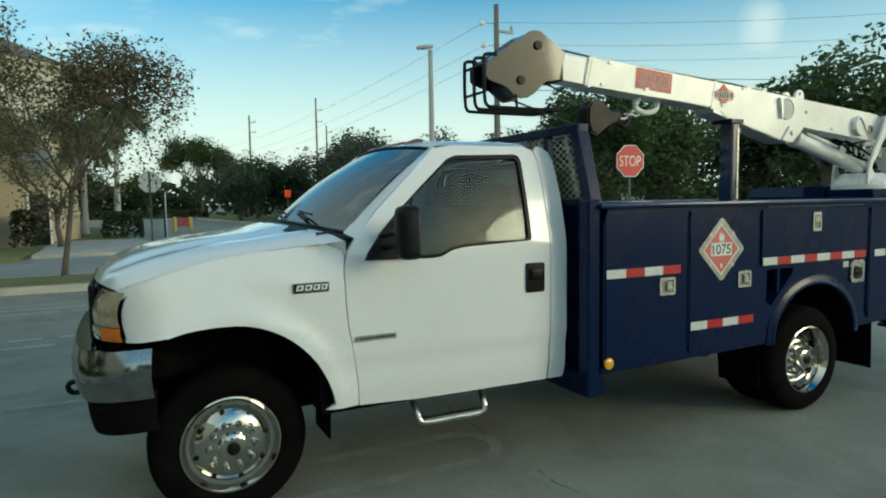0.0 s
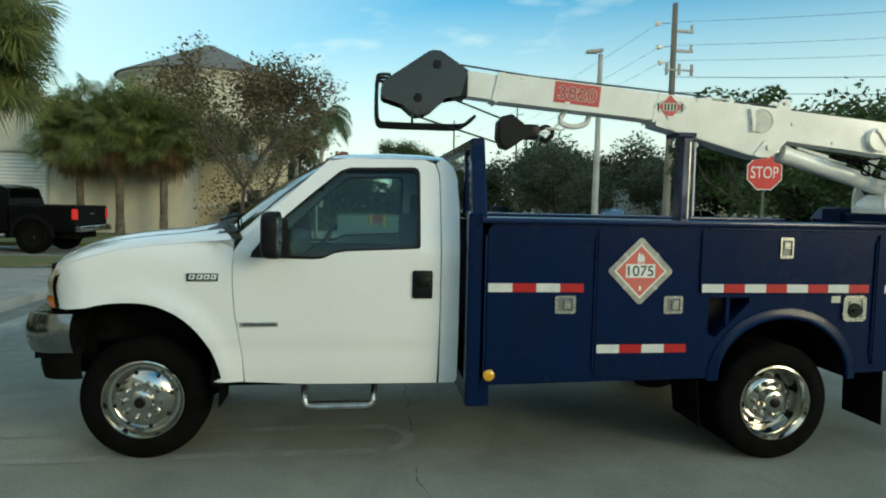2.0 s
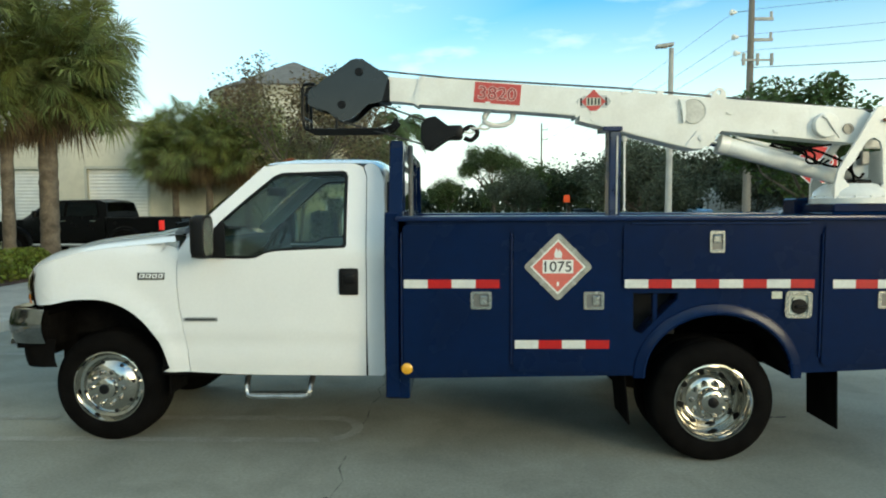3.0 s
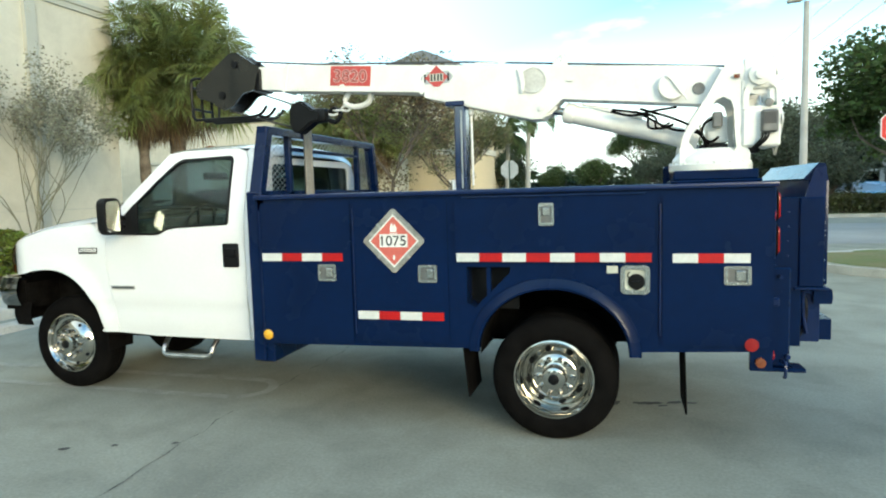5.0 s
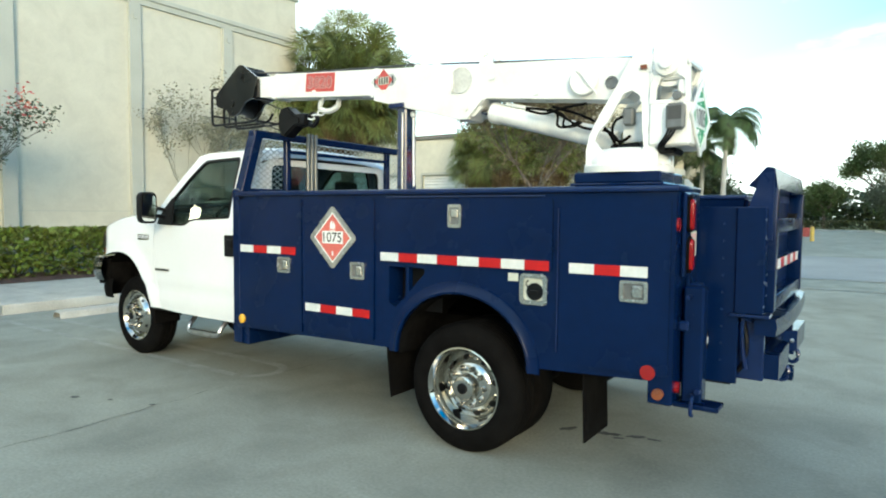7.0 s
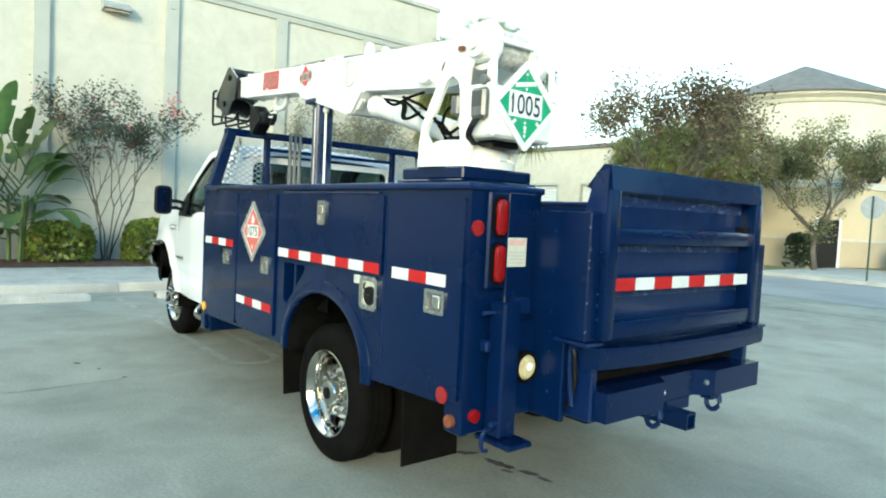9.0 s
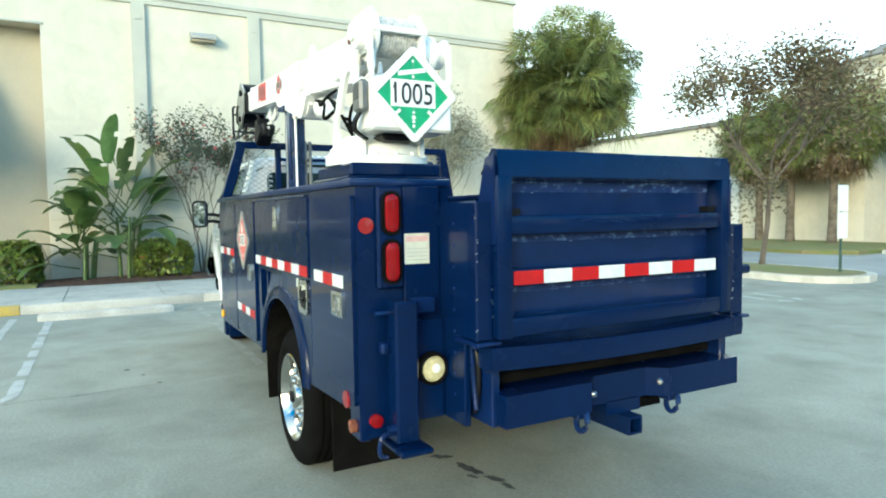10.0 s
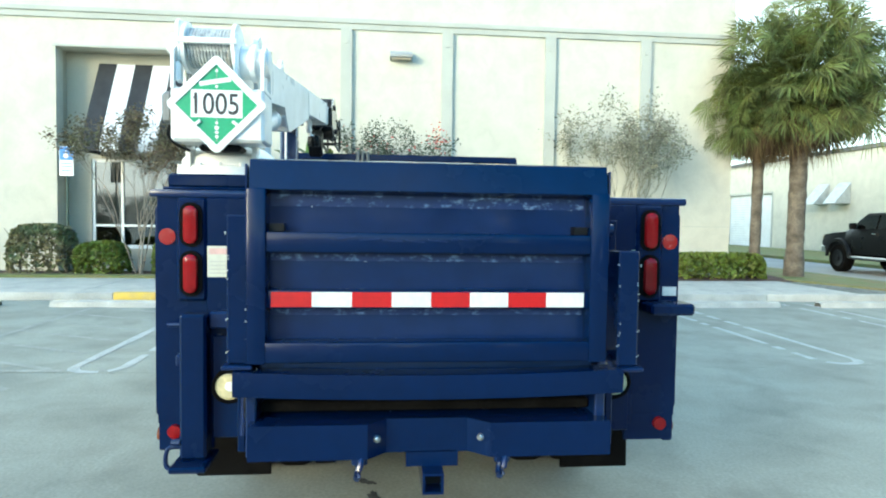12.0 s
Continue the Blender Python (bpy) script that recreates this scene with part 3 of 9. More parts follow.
# sidewalk with its kerb in front of the shop
y0 = -30.0
walkway = solid("pavement", boxes((-6.57, -3.90, y0, 11.0, -0.05, 0.128)), CRACK, "pale concrete pavement slabs along the shop front", "pavement", kind="structure", smooth=False)
slab_mesh = mesh_of("slab", boxes((-6.55, -3.92, 0.006, 1.514, 0.0, 0.141), bevel=0.006), CONCRETE, False)
rnd = random.Random(12)
for i in range(26):
    ob = new("slab", slab_mesh)
    ob.parent = walkway
    ob.matrix_basis = Matrix.Translation((0, y0 + 1.52 * i, 0.003 * rnd.random()))
kerb_bed = solid("kerb", boxes((-3.90, -3.765, -30.0, 10.1, -0.05, 0.120)), KERB, "pale concrete kerb edging the pavement", "kerb", kind="structure", smooth=False)
for a, b in ((-30.0, -5.0), (-3.2, 10.1)):
    n = max(1, round((b - a) / 2.74))
    for i in range(n):
        part("kerb_stone", boxes((-3.90, -3.74, a + (b - a) * i / n + 0.005, a + (b - a) * (i + 1) / n - 0.005, -0.05, 0.145), bevel=0.018, seg=2), KERB, kerb_bed)
bm = boxes((-3.90, -3.738, -4.995, -3.205, -0.05, 0.1465), bevel=0.018, seg=2)
solid("kerb_painted", bm, YELLOW_PAINT, "kerb stretch painted faded yellow", "kerb", kind="structure")

# planting bed at the shop wall
bm = bmesh.new()
nx, ny = 8, 150
gx = [-8.55 + 2.0 * i / nx for i in range(nx + 1)]
gy = [-16 + 26 * j / ny for j in range(ny + 1)]
vs = [[bm.verts.new((x, y, 0.13 + 0.06 * math.sin(math.pi * i / nx) + 0.03 * noise.noise((x * 2, y * 2, 0)))) for i, x in enumerate(gx)] for y in gy]
for j in range(ny):
    for i in range(nx):
        bm.faces.new((vs[j][i], vs[j][i + 1], vs[j + 1][i + 1], vs[j + 1][i]))
solid("flower_bed", bm, MULCH, "bed of red-brown mulch along the shop wall", "flower bed", kind="structure")

bm = bmesh.new()
slab(bm, [(-7.02, -16.0), (-6.575, -16.0), (-6.575, -3.2), (-7.02, -3.2)], 0.10, 0.197)
solid("lawn_edge", bm, GRASS, "narrow strip of grass between mulch and pavement", "lawn", kind="structure", smooth=False)

# grass island beyond the stalls, with a round end
def island(name, pts, label):
    bm = slab(bmesh.new(), pts, -0.05, 0.14)
    inner = ring(pts, 0.16)
    k = solid(name + "_kerb", bm, KERB, "pale concrete kerb round a lawn", "kerb", kind="structure", smooth=False)
    bm = bmesh.new()
    c = Vector((sum(p[0] for p in inner) / len(inner), sum(p[1] for p in inner) / len(inner), 0.22))
    cv = bm.verts.new(c)
    o = [bm.verts.new((x, y, 0.144)) for x, y in inner]
    for i in range(len(o)):
        bm.faces.new((o[i], o[(i + 1) % len(o)], cv))
    bmesh.ops.subdivide_edges(bm, edges=bm.edges[:], cuts=3)
    for v in bm.verts:
        v.co.z += 0.015 * noise.noise(v.co * 1.5)
    return solid(name, bm, GRASS, label, "lawn", kind="structure")


def arc(cx, cy, r, a0, a1, n=8):
    return [(cx + r * math.cos(radians(a0 + (a1 - a0) * i / n)), cy + r * math.sin(radians(a0 + (a1 - a0) * i / n))) for i in range(n + 1)]


island("lawn_island", [(-3.9, 10.05), *arc(-0.2, 11.15, 1.1, -90, 90), (-3.9, 12.25)], "patchy green and tan lawn island with a tree")
bm = bmesh.new()
slab(bm, [(-8.5, 9.3), (-3.92, 10.9), (-3.92, 12.2), (-20, 12.2), (-20, 9.3)], 0.0, 0.17)
solid("lawn_corner", bm, GRASS, "patchy green lawn under the palms at the shop corner", "lawn", kind="structure", smooth=False)
island("lawn_right", [(30, 6.2), (30, 10.6), (9.6, 10.6), *arc(9.9, 8.5, 1.95, 110, 235, 8), (13, 6.3)], "short green lawn island with a stop sign")

# road across the far side of the lot, far lawns
sheet("road", [(-90, 12.6), (3.0, 12.6), (9.5, 13.5), (40, 14), (40, 22.8), (-3, 22.3), (-3, 17.6), (-90, 17.6)], 0.006, ROAD, "grey asphalt drive behind the lawn island", "road")
bm = slab(bmesh.new(), [(-90, 17.6), (-4.6, 17.6), (-3.4, 18.6), (-3.4, 23.9), (-90, 23.9)], -0.05, 0.13)
solid("lawn_far_left", bm, GRASS, "green lawn strip in front of the warehouse", "lawn", kind="structure", smooth=False)
bm = slab(bmesh.new(), [(-3.2, 19.5), (1.2, 19.5), (1.6, 20.5), (-0.2, 27.9), (-3.2, 27.9)], -0.05, 0.12)
solid("pavement_far", bm, CONCRETE, "pale pavement beside the tan building", "pavement", kind="structure", smooth=False)
bm = slab(bmesh.new(), [(12.6, 27.2), (120, 28.6), (120, 140), (-40, 140), (-30, 66), (6.2, 67), (9.0, 42)], -0.05, 0.12)
slab(bm, [(-3.2, 28.0), (-0.6, 28.0), (-0.2, 36.0), (-0.6, 44.0), (-12.0, 60.0), (-12.0, 46.0)], -0.05, 0.12)
solid("lawn_far", bm, GRASS, "distant green lawn behind the hedge", "lawn", kind="structure", smooth=False)
bm = bmesh.new()
for i in range(40):
    x = 12.5 + 2.9 * i
    box(bm, x, x + 2.88, 26.98 + 0.013 * (x - 12.5), 27.18 + 0.013 * (x - 12.5), -0.05, 0.15)
slab(bm, [(12.3, 27.0), (12.58, 27.2), (8.98, 42.0), (8.75, 42.0)], -0.05, 0.15)
slab(bm, [(8.75, 42.02), (8.98, 42.02), (6.18, 67.0), (5.9, 67.0)], -0.05, 0.15)
slab(bm, [(-30, 65.7), (5.88, 66.7), (5.88, 67.0), (-30, 66.0)], -0.05, 0.15)
solid("kerb_far", bm, KERB, "pale kerb on the far side of the road", "kerb", kind="structure", smooth=False)

# painted stall markings: long hairpins
def hairpin(y, x0, x1, half, w, z=0.004, gaps=0.0, seed=1):
    rnd = random.Random(seed)
    path = [(x0, y - half), (x1 - half, y - half), *arc(x1 - half, y, half, -90, 90, 10), (x0, y + half)]
    dense = []
    for a, b in zip(path, path[1:]):
        n = max(1, int(math.hypot(b[0] - a[0], b[1] - a[1]) / 0.18))
        dense += [(a[0] + (b[0] - a[0]) * k / n, a[1] + (b[1] - a[1]) * k / n) for k in range(n)]
    dense.append(path[-1])
    bm = bmesh.new()
    rows = []
    for i, p in enumerate(dense):
        q = dense[min(i + 1, len(dense) - 1)]; o = dense[max(i - 1, 0)]
        d = Vector((q[0] - o[0], q[1] - o[1])).normalized()
        n = Vector((-d.y, d.x)) * w / 2 * rnd.uniform(0.8, 1.1)
        rows.append((bm.verts.new((p[0] + n.x, p[1] + n.y, z)), bm.verts.new((p[0] - n.x, p[1] - n.y, z))))
    for a, b in zip(rows, rows[1:]):
        if rnd.random() >= gaps:
            bm.faces.new((a[0], a[1], b[1], b[0]))
    return bm


for n, (y, m, gaps) in enumerate(((-3.0, LINE_PAINT, 0.14), (-0.46, LINE_FAINT, 0.04), (2.25, LINE_FAINT, 0.10), (4.95, LINE_PAINT, 0.18), (7.7, LINE_PAINT, 0.2))):
    solid("stall_line", hairpin(y, -3.3, 1.78 - 0.03 * n, 0.24, 0.10, 0.004, gaps, n), m, "worn white hairpin line between parking stalls", "road marking", group="stall lines", kind="structure", smooth=False)
bm = bmesh.new()
for i in range(7):
    x = -2.9 + 0.75 * i
    poly_face(bm, [(x, -4.9, 0.004), (x + 0.10, -4.9, 0.004), (x + 0.85, -3.42, 0.004), (x + 0.75, -3.42, 0.004)])
poly_face(bm, [(-3.3, -4.98, 0.0045), (1.75, -4.98, 0.0045), (1.75, -4.88, 0.0045), (-3.3, -4.88, 0.0045)])
poly_face(bm, [(1.66, -4.88, 0.0045), (1.76, -4.88, 0.0045), (1.76, -3.30, 0.0045), (1.66, -3.30, 0.0045)])
solid("aisle_hatching", bm, LINE_FAINT, "worn white hatching of an access aisle", "road marking", kind="structure", smooth=False)
bm = bmesh.new()
for y in (-7.45, -7.25):
    poly_face(bm, [(-3.3, y, 0.004), (1.75, y, 0.004), (1.75, y + 0.08, 0.004), (-3.3, y + 0.08, 0.004)])
solid("stall_line", bm, LINE_FAINT, "worn line between parking stalls", "road marking", kind="structure", smooth=False)
for x, y, w in ((7.6, 10.2, 0.16), (8.6, 12.6, 0.14)):
    bm = bmesh.new()
    poly_face(bm, [(1.5, y, 0.009), (x, y + 0.4, 0.009), (x, y + 0.4 + w, 0.009), (1.5, y + w, 0.009)])
    solid("stop_line", bm, LINE_FAINT, "faded white line across the drive", "road marking", kind="structure", smooth=False)

# cracks, oil and small litter on the lot
def stain(name, x, y, rx, ry, rot, material, label, seed, z=0.0035):
    rnd = random.Random(seed)
    bm = bmesh.new()
    pts = []
    for i in range(26):
        a = 2 * math.pi * i / 26
        k = 0.6 + 0.55 * rnd.random()
        px, py = rx * k * math.cos(a), ry * k * math.sin(a)
        pts.append((x + px * math.cos(rot) - py * math.sin(rot), y + px * math.sin(rot) + py * math.cos(rot), z))
    c = bm.verts.new((x, y, z))
    o = [bm.verts.new(p) for p in pts]
    for i in range(26):
        bm.faces.new((o[i], o[(i + 1) % 26], c))
    return solid(name, bm, material, label, "stain", kind="structure", smooth=False)


for x, y, rx, ry, a, sd in ((4.80, -0.22, 0.13, 0.035, 0.2, 3), (4.98, -0.17, 0.07, 0.03, 0.5, 13), (5.10, -0.16, 0.06, 0.02, 0.1, 14), (4.90, -0.26, 0.05, 0.018, 0.4, 15)):
    stain("oil_stain", x, y, rx, ry, a, OIL, "dark oil drip on the asphalt behind the truck", sd)
stain("oil_stain", 4.55, -0.28, 0.08, 0.03, 0.9, OIL, "small dark oil drip on the asphalt", 5)
stain("tar_spot", 1.07, -1.88, 0.05, 0.03, 0.2, OIL, "small dark tar spot on the asphalt", 7)
stain("tar_spot", 1.36, -1.76, 0.03, 0.02, 0.4, OIL, "small dark tar spot on the asphalt", 8)
stain("tar_spot", 1.74, -1.64, 0.03, 0.02, 0.9, OIL, "small dark tar spot on the asphalt", 9)
bm = bmesh.new()
rnd = random.Random(4)
rows = []
for i in range(60):
    y = -6 + 0.2 * i
    x = 1.79 + 0.035 * rnd.uniform(-1, 1) + 0.02 * math.sin(y * 2)
    w = rnd.uniform(0.003, 0.009)
    rows.append((bm.verts.new((x - w, y, 0.0028)), bm.verts.new((x + w, y, 0.0028))))
for a, b in zip(rows, rows[1:]):
    if rnd.random() > 0.4:
        bm.faces.new((a[0], a[1], b[1], b[0]))
solid("pavement_crack", bm, CRACK, "dark crack running through the asphalt", "crack", kind="structure", smooth=False)

# concrete wheel stops
def wheel_stop():
    t = thing("wheel_stop", "pale weathered concrete wheel stop on the asphalt", "wheel stop", group="wheel stops")
    bm = bmesh.new()
    prof = [(-0.125, 0.0), (-0.105, 0.080), (-0.080, 0.100), (0.080, 0.100), (0.105, 0.080), (0.125, 0.0)]
    loft(bm, [[(x * (0.8 if e else 1), y, z * (0.75 if e else 1)) for x, z in prof] for y, e in ((-0.91, 1), (-0.87, 0), (-0.3, 0), (0.3, 0), (0.87, 0), (0.91, 1))])
    bmesh.ops.holes_fill(bm, edges=bm.edges[:], sides=8)
    part("bar", bm, KERB, t)
    for y in (-0.6, 0.6):
        part("anchor_bolt", lathe(bmesh.new(), (0, y, 0.105), (0, 0, 1), [(0, 0.016), (0.012, 0.014)], 10), STEEL, t)
    return t


first_stop = wheel_stop()
first_stop.matrix_basis = pose(-2.95, -2.0, 0)
for y, a in ((-7.4, 1), (-4.75, -2), (0.72, 0.5), (3.45, -1), (6.25, 1), (8.85, 0)):
    copy_thing(first_stop, pose(-2.95, y, 0, 0, 0, a))

# ---- the shop at the head of the stalls ----
WX, WTOP, CORNER = -8.5, 7.75, 9.3
shop = thing("shop_building", "cream stucco shop building with grey pilasters and striped awning", "building", (WX, 0, 0))
RY0, RY1, RZ = -8.20, -3.05, 5.66
# wall in x = WX with the recess as a real opening
each_box("wall", ((WX - 0.35, WX, -30, RY0, 0, WTOP), (WX - 0.35, WX, RY0, RY1, RZ, WTOP), (WX - 0.35, WX, RY1, CORNER, 0, WTOP), (-34, WX - 0.35, CORNER - 0.35, CORNER, 0, WTOP),
                  (-34.35, -34, -30, CORNER, 0, WTOP), (-34, WX - 0.35, -30.35, -30, 0, WTOP)), STUCCO, shop)
part("roof", boxes((-34, WX - 0.3, -30, CORNER - 0.3, WTOP - 0.5, WTOP - 0.3)), ROOF_GREY, shop, smooth=False)
part("parapet_cap", boxes((WX - 0.42, WX + 0.07, -30, CORNER + 0.07, WTOP, WTOP + 0.14), (-34.3, WX - 0.42, CORNER - 0.42, CORNER + 0.07, WTOP, WTOP + 0.14), bevel=0.02), STUCCO_TRIM, shop)
bm = bmesh.new()
box(bm, WX, WX + 0.09, -30, CORNER + 0.05, 6.50, 6.62, bevel=0.012)
box(bm, WX, WX + 0.05, -30, CORNER + 0.04, 6.36, 6.50)
box(bm, -34, WX, CORNER, CORNER + 0.09, 6.50, 6.62)
part("moulding", bm, STUCCO_TRIM, shop, "grey-green horizontal band moulding")
for y in (-14.2, -9.85, -1.13, 1.46, 4.18, 6.78):
    bm = bmesh.new()
    prism(bm, rounded(y - 0.14, y + 0.14, 0.1, 6.36, 0.01, 2), 0, 0.10)
    bm.transform(Matrix(((0, 1, 0, WX), (1, 0, 0, 0), (0, 0, 1, 0), (0, 0, 0, 1))))
    box(bm, WX + 0.10, WX + 0.125, y - 0.05, y + 0.05, 5.98, 6.1)
    part("pilaster", bm, STUCCO_TRIM, shop, "flat grey-green pilaster", smooth=False)
bm = boxes((WX, WX + 0.012, -3.0, CORNER, 1.44, 1.455))
part("wall_reveal", bm, STUCCO_TRIM, shop, smooth=False)
# recessed entry bay
D = 0.55
VL, VR, VB, VT = -7.62, -4.55, 0.68, 2.98      # shop window
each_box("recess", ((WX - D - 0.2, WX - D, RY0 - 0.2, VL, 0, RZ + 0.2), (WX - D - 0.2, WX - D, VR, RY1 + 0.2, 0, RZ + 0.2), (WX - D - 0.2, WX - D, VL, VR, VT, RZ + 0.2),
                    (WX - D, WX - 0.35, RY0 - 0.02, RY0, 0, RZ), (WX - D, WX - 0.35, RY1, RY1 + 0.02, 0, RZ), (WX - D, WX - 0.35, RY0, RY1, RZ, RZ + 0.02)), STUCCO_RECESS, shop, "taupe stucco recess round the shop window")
bm = boxes((WX - 0.002, WX + 0.03, RY0 - 0.06, RY1 + 0.06, RZ, RZ + 0.06), bevel=0.01)
part("recess_trim", bm, STUCCO_TRIM, shop)
X = WX - D - 0.08
window = part("window", boxes((X - 0.05, X + 0.05, VL, VL + 0.07, VB, VT)), FRAME_WHITE, shop, "white-framed shop window with dark glass", smooth=False)
each_box("mullion", [(X - 0.05, X + 0.05, a, b, VB, VT) for a, b in ((-6.91, -6.85), (-5.33, -5.27), (VR - 0.07, VR))], FRAME_WHITE, window)
each_box("rail", [(X - 0.045, X + 0.045, VL + 0.07, VR - 0.07, a, b) for a, b in ((VB, VB + 0.09), (1.245, 1.305), (VT - 0.07, VT))], FRAME_WHITE, window)
for y0, y1 in ((VL + 0.07, -6.91), (-6.85, -5.33), (-5.27, VR - 0.07)):
    for z0, z1 in ((VB + 0.09, 1.245), (1.305, VT - 0.07)):
        part("pane", boxes((X - 0.008, X + 0.004, y0, y1, z0, z1)), SHOP_GLASS, window, smooth=False)
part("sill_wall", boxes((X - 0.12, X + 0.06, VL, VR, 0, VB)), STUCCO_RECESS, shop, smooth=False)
# room added behind the glass; its dimness is in the dark wall colour
part("back_room", boxes((X - 3.0, X - 2.9, -7.6, -3.9, 0, 3.2), (X - 2.9, X - 0.13, -7.7, -7.6, 0, 3.2), (X - 2.9, X - 0.13, -3.9, -3.8, 0, 3.2), (X - 3, X - 0.13, -7.6, -3.9, 2.95, 3.05), (X - 3, X - 0.13, -7.6, -3.9, 0.0, 0.06)), DASH, shop, "added room behind the shop window, walls coloured dark to look dim", smooth=False)
# striped awning
yl, yr, n = -7.40, -4.32, 7
wdt = (yr - yl) / n
awn = None
for i in range(n):
    bm = bmesh.new()
    a, b = yl + i * wdt, yl + (i + 1) * wdt
    prof = [(WX - D, 5.40), (WX + 0.55, 3.28), (WX + 0.55, 3.07), (WX + 0.53, 3.07), (WX + 0.53, 3.26), (WX - D, 5.36)]
    lo = [bm.verts.new((x, a, z)) for x, z in prof]
    hi = [bm.verts.new((x, b, z)) for x, z in prof]
    bm.faces.new(lo); bm.faces.new(hi)
    for k in range(6):
        bm.faces.new((lo[k], lo[(k + 1) % 6], hi[(k + 1) % 6], hi[k]))
    if awn is None:
        awn = part("awning", bm, AWNING_BLACK, shop, "black and white striped canvas awning", smooth=False)
    else:
        part("stripe", bm, AWNING_BLACK if i % 2 == 0 else AWNING_WHITE, awn, smooth=False)
for y in (yl, yr):
    bm = bmesh.new()
    poly_face(bm, [(WX - D, y, 5.38), (WX + 0.54, y, 3.27), (WX + 0.54, y, 3.07), (WX - D, y, 3.07)])
    part("side_panel", bm, AWNING_BLACK, awn, smooth=False)
bm = bmesh.new()
prism(bm, [(0, 5.62), (0, 5.84), (0.10, 5.84), (0.30, 5.72), (0.30, 5.66), (0.12, 5.62)], -0.28, 0.28, bevel=0)
bm.transform(Matrix.Translation((WX, 0.26, 0)))
wl = thing("wall_lamp", "grey wedge-shaped wall lamp under the cornice", "wall lamp", (WX, 0.26, 5.7))
part("housing", bm, POLE_GREY, wl, smooth=False)
part("lens", boxes((WX + 0.05, WX + 0.26, 0.02, 0.5, 5.615, 5.635)), LENS_CLEAR, wl, smooth=False)

# ---- warehouse wing and tan corner building ----
ware = thing("warehouse", "long cream warehouse with white roll-up doors", "building", (-30, 24, 0))
DOORS = [(-58.5, -53.5), (-50.5, -45.5), (-42.5, -37.5), (-34.5, -29.5), (-20.0, -16.2), (-14.5, -11.7)]
bm = bmesh.new()
x = -62.0
for a, b in DOORS:
    box(bm, x, a, 24, 24.3, 0, 5.6)
    box(bm, a, b, 24, 24.3, 3.5, 5.6)
    x = b
box(bm, x, -6.2, 24, 24.3, 0, 5.6)
box(bm, -6.5, -6.2, 24.3, 27.1, 0, 5.6)
box(bm, -62, -61.7, 24.3, 44, 0, 5.6); box(bm, -62, -8.6, 44, 44.3, 0, 5.6)
part("wall", bm, STUCCO, ware, smooth=False)
part("roof", boxes((-61.7, -10.4, 24.3, 44, 5.2, 5.35), (-10.4, -6.5, 24.3, 27.0, 5.2, 5.35)), ROOF_GREY, ware, smooth=False)
part("roof_edge", boxes((-62.1, -6.15, 23.86, 24.0, 5.42, 5.62)), ROOF_GREY, ware, "dark metal roof edge", smooth=False)
for a, b in DOORS:
    bm = bmesh.new()
    secs = []
    for k in range(45):
        z = 0.02 + k * 0.079
        secs.append([(a, 24.14 + 0.022 * (k % 2), z), (b, 24.14 + 0.022 * (k % 2), z)])
    loft(bm, secs)
    part("roll_door", bm, ROLL_WHITE, ware, "white ribbed roll-up door", smooth=False)
    part("door_frame", boxes((a - 0.12, a, 23.97, 24.05, 0, 3.6), (b, b + 0.12, 23.97, 24.05, 0, 3.6), (a, b, 23.97, 24.05, 3.5, 3.62)), STUCCO_TRIM, ware, smooth=False)
for k, x in enumerate((-25.3, -23.7)):
    bm = bmesh.new()
    prism(bm, [(0, 0), (0, 1.1), (-0.9, 0)], x, x + 0.9)
    bm.transform(Matrix(((0, 1, 0, 0), (1, 0, 0, 24), (0, 0, 1, 2.7), (0, 0, 0, 1))))
    part("canopy", bm, SIGN_BACK, ware, "small grey wedge canopy", smooth=False)

tower = thing("corner_building", "round tan stucco corner tower with grey conical roof", "building", (-6.2, 31, 0))
TX, TY, TR, h = -6.5, 30.7, 4.0, 7.60
def tower_ring(z0, z1, r0, r1):
    """A hollow band of the tower, r0 inside and r1 outside."""
    return lathe(bmesh.new(), (TX, TY, 0), (0, 0, 1), [(z0, r0), (z0, r1), (z1, r1), (z1, r0), (z0, r0)], 64, caps=False)
part("wall", tower_ring(0, h, TR - 0.3, TR), TAN_WALL, tower, angle=20)
part("base_band", tower_ring(0, 1.25, TR - 0.02, TR + 0.04), TAN_DARK, tower, angle=20)
for z0, z1, o in ((1.25, 1.38, 0.07), (3.55, 3.85, 0.10), (4.75, 4.9, 0.07)):
    part("string_course", tower_ring(z0, z1, TR - 0.02, TR + o), STUCCO, tower, angle=20)
part("upper_band", tower_ring(4.9, h - 0.3, TR - 0.02, TR + 0.03), STUCCO, tower, angle=20)
part("cornice", lathe(bmesh.new(), (TX, TY, 0), (0, 0, 1), [(h - 0.3, TR - 0.02), (h - 0.3, TR + 0.12), (h - 0.15, TR + 0.2), (h, TR + 0.42), (h + 0.1, TR + 0.42), (h + 0.1, TR - 0.02)], 64, caps=False), STUCCO, tower, angle=20)
part("roof", lathe(bmesh.new(), (TX, TY, 0), (0, 0, 1), [(h + 0.09, 0.0), (h + 0.10, TR + 0.55), (h + 0.16, TR + 0.55), (9.68, 0.25), (9.76, 0.0)], 64, caps=False), ROOF_GREY, tower, "grey conical roof", angle=30)
def on_tower(a, z, out=0.0):
    return Matrix.Translation((TX + (TR + out) * math.cos(radians(a)), TY + (TR + out) * math.sin(radians(a)), z)) @ Matrix.Rotation(radians(a), 4, "Z")
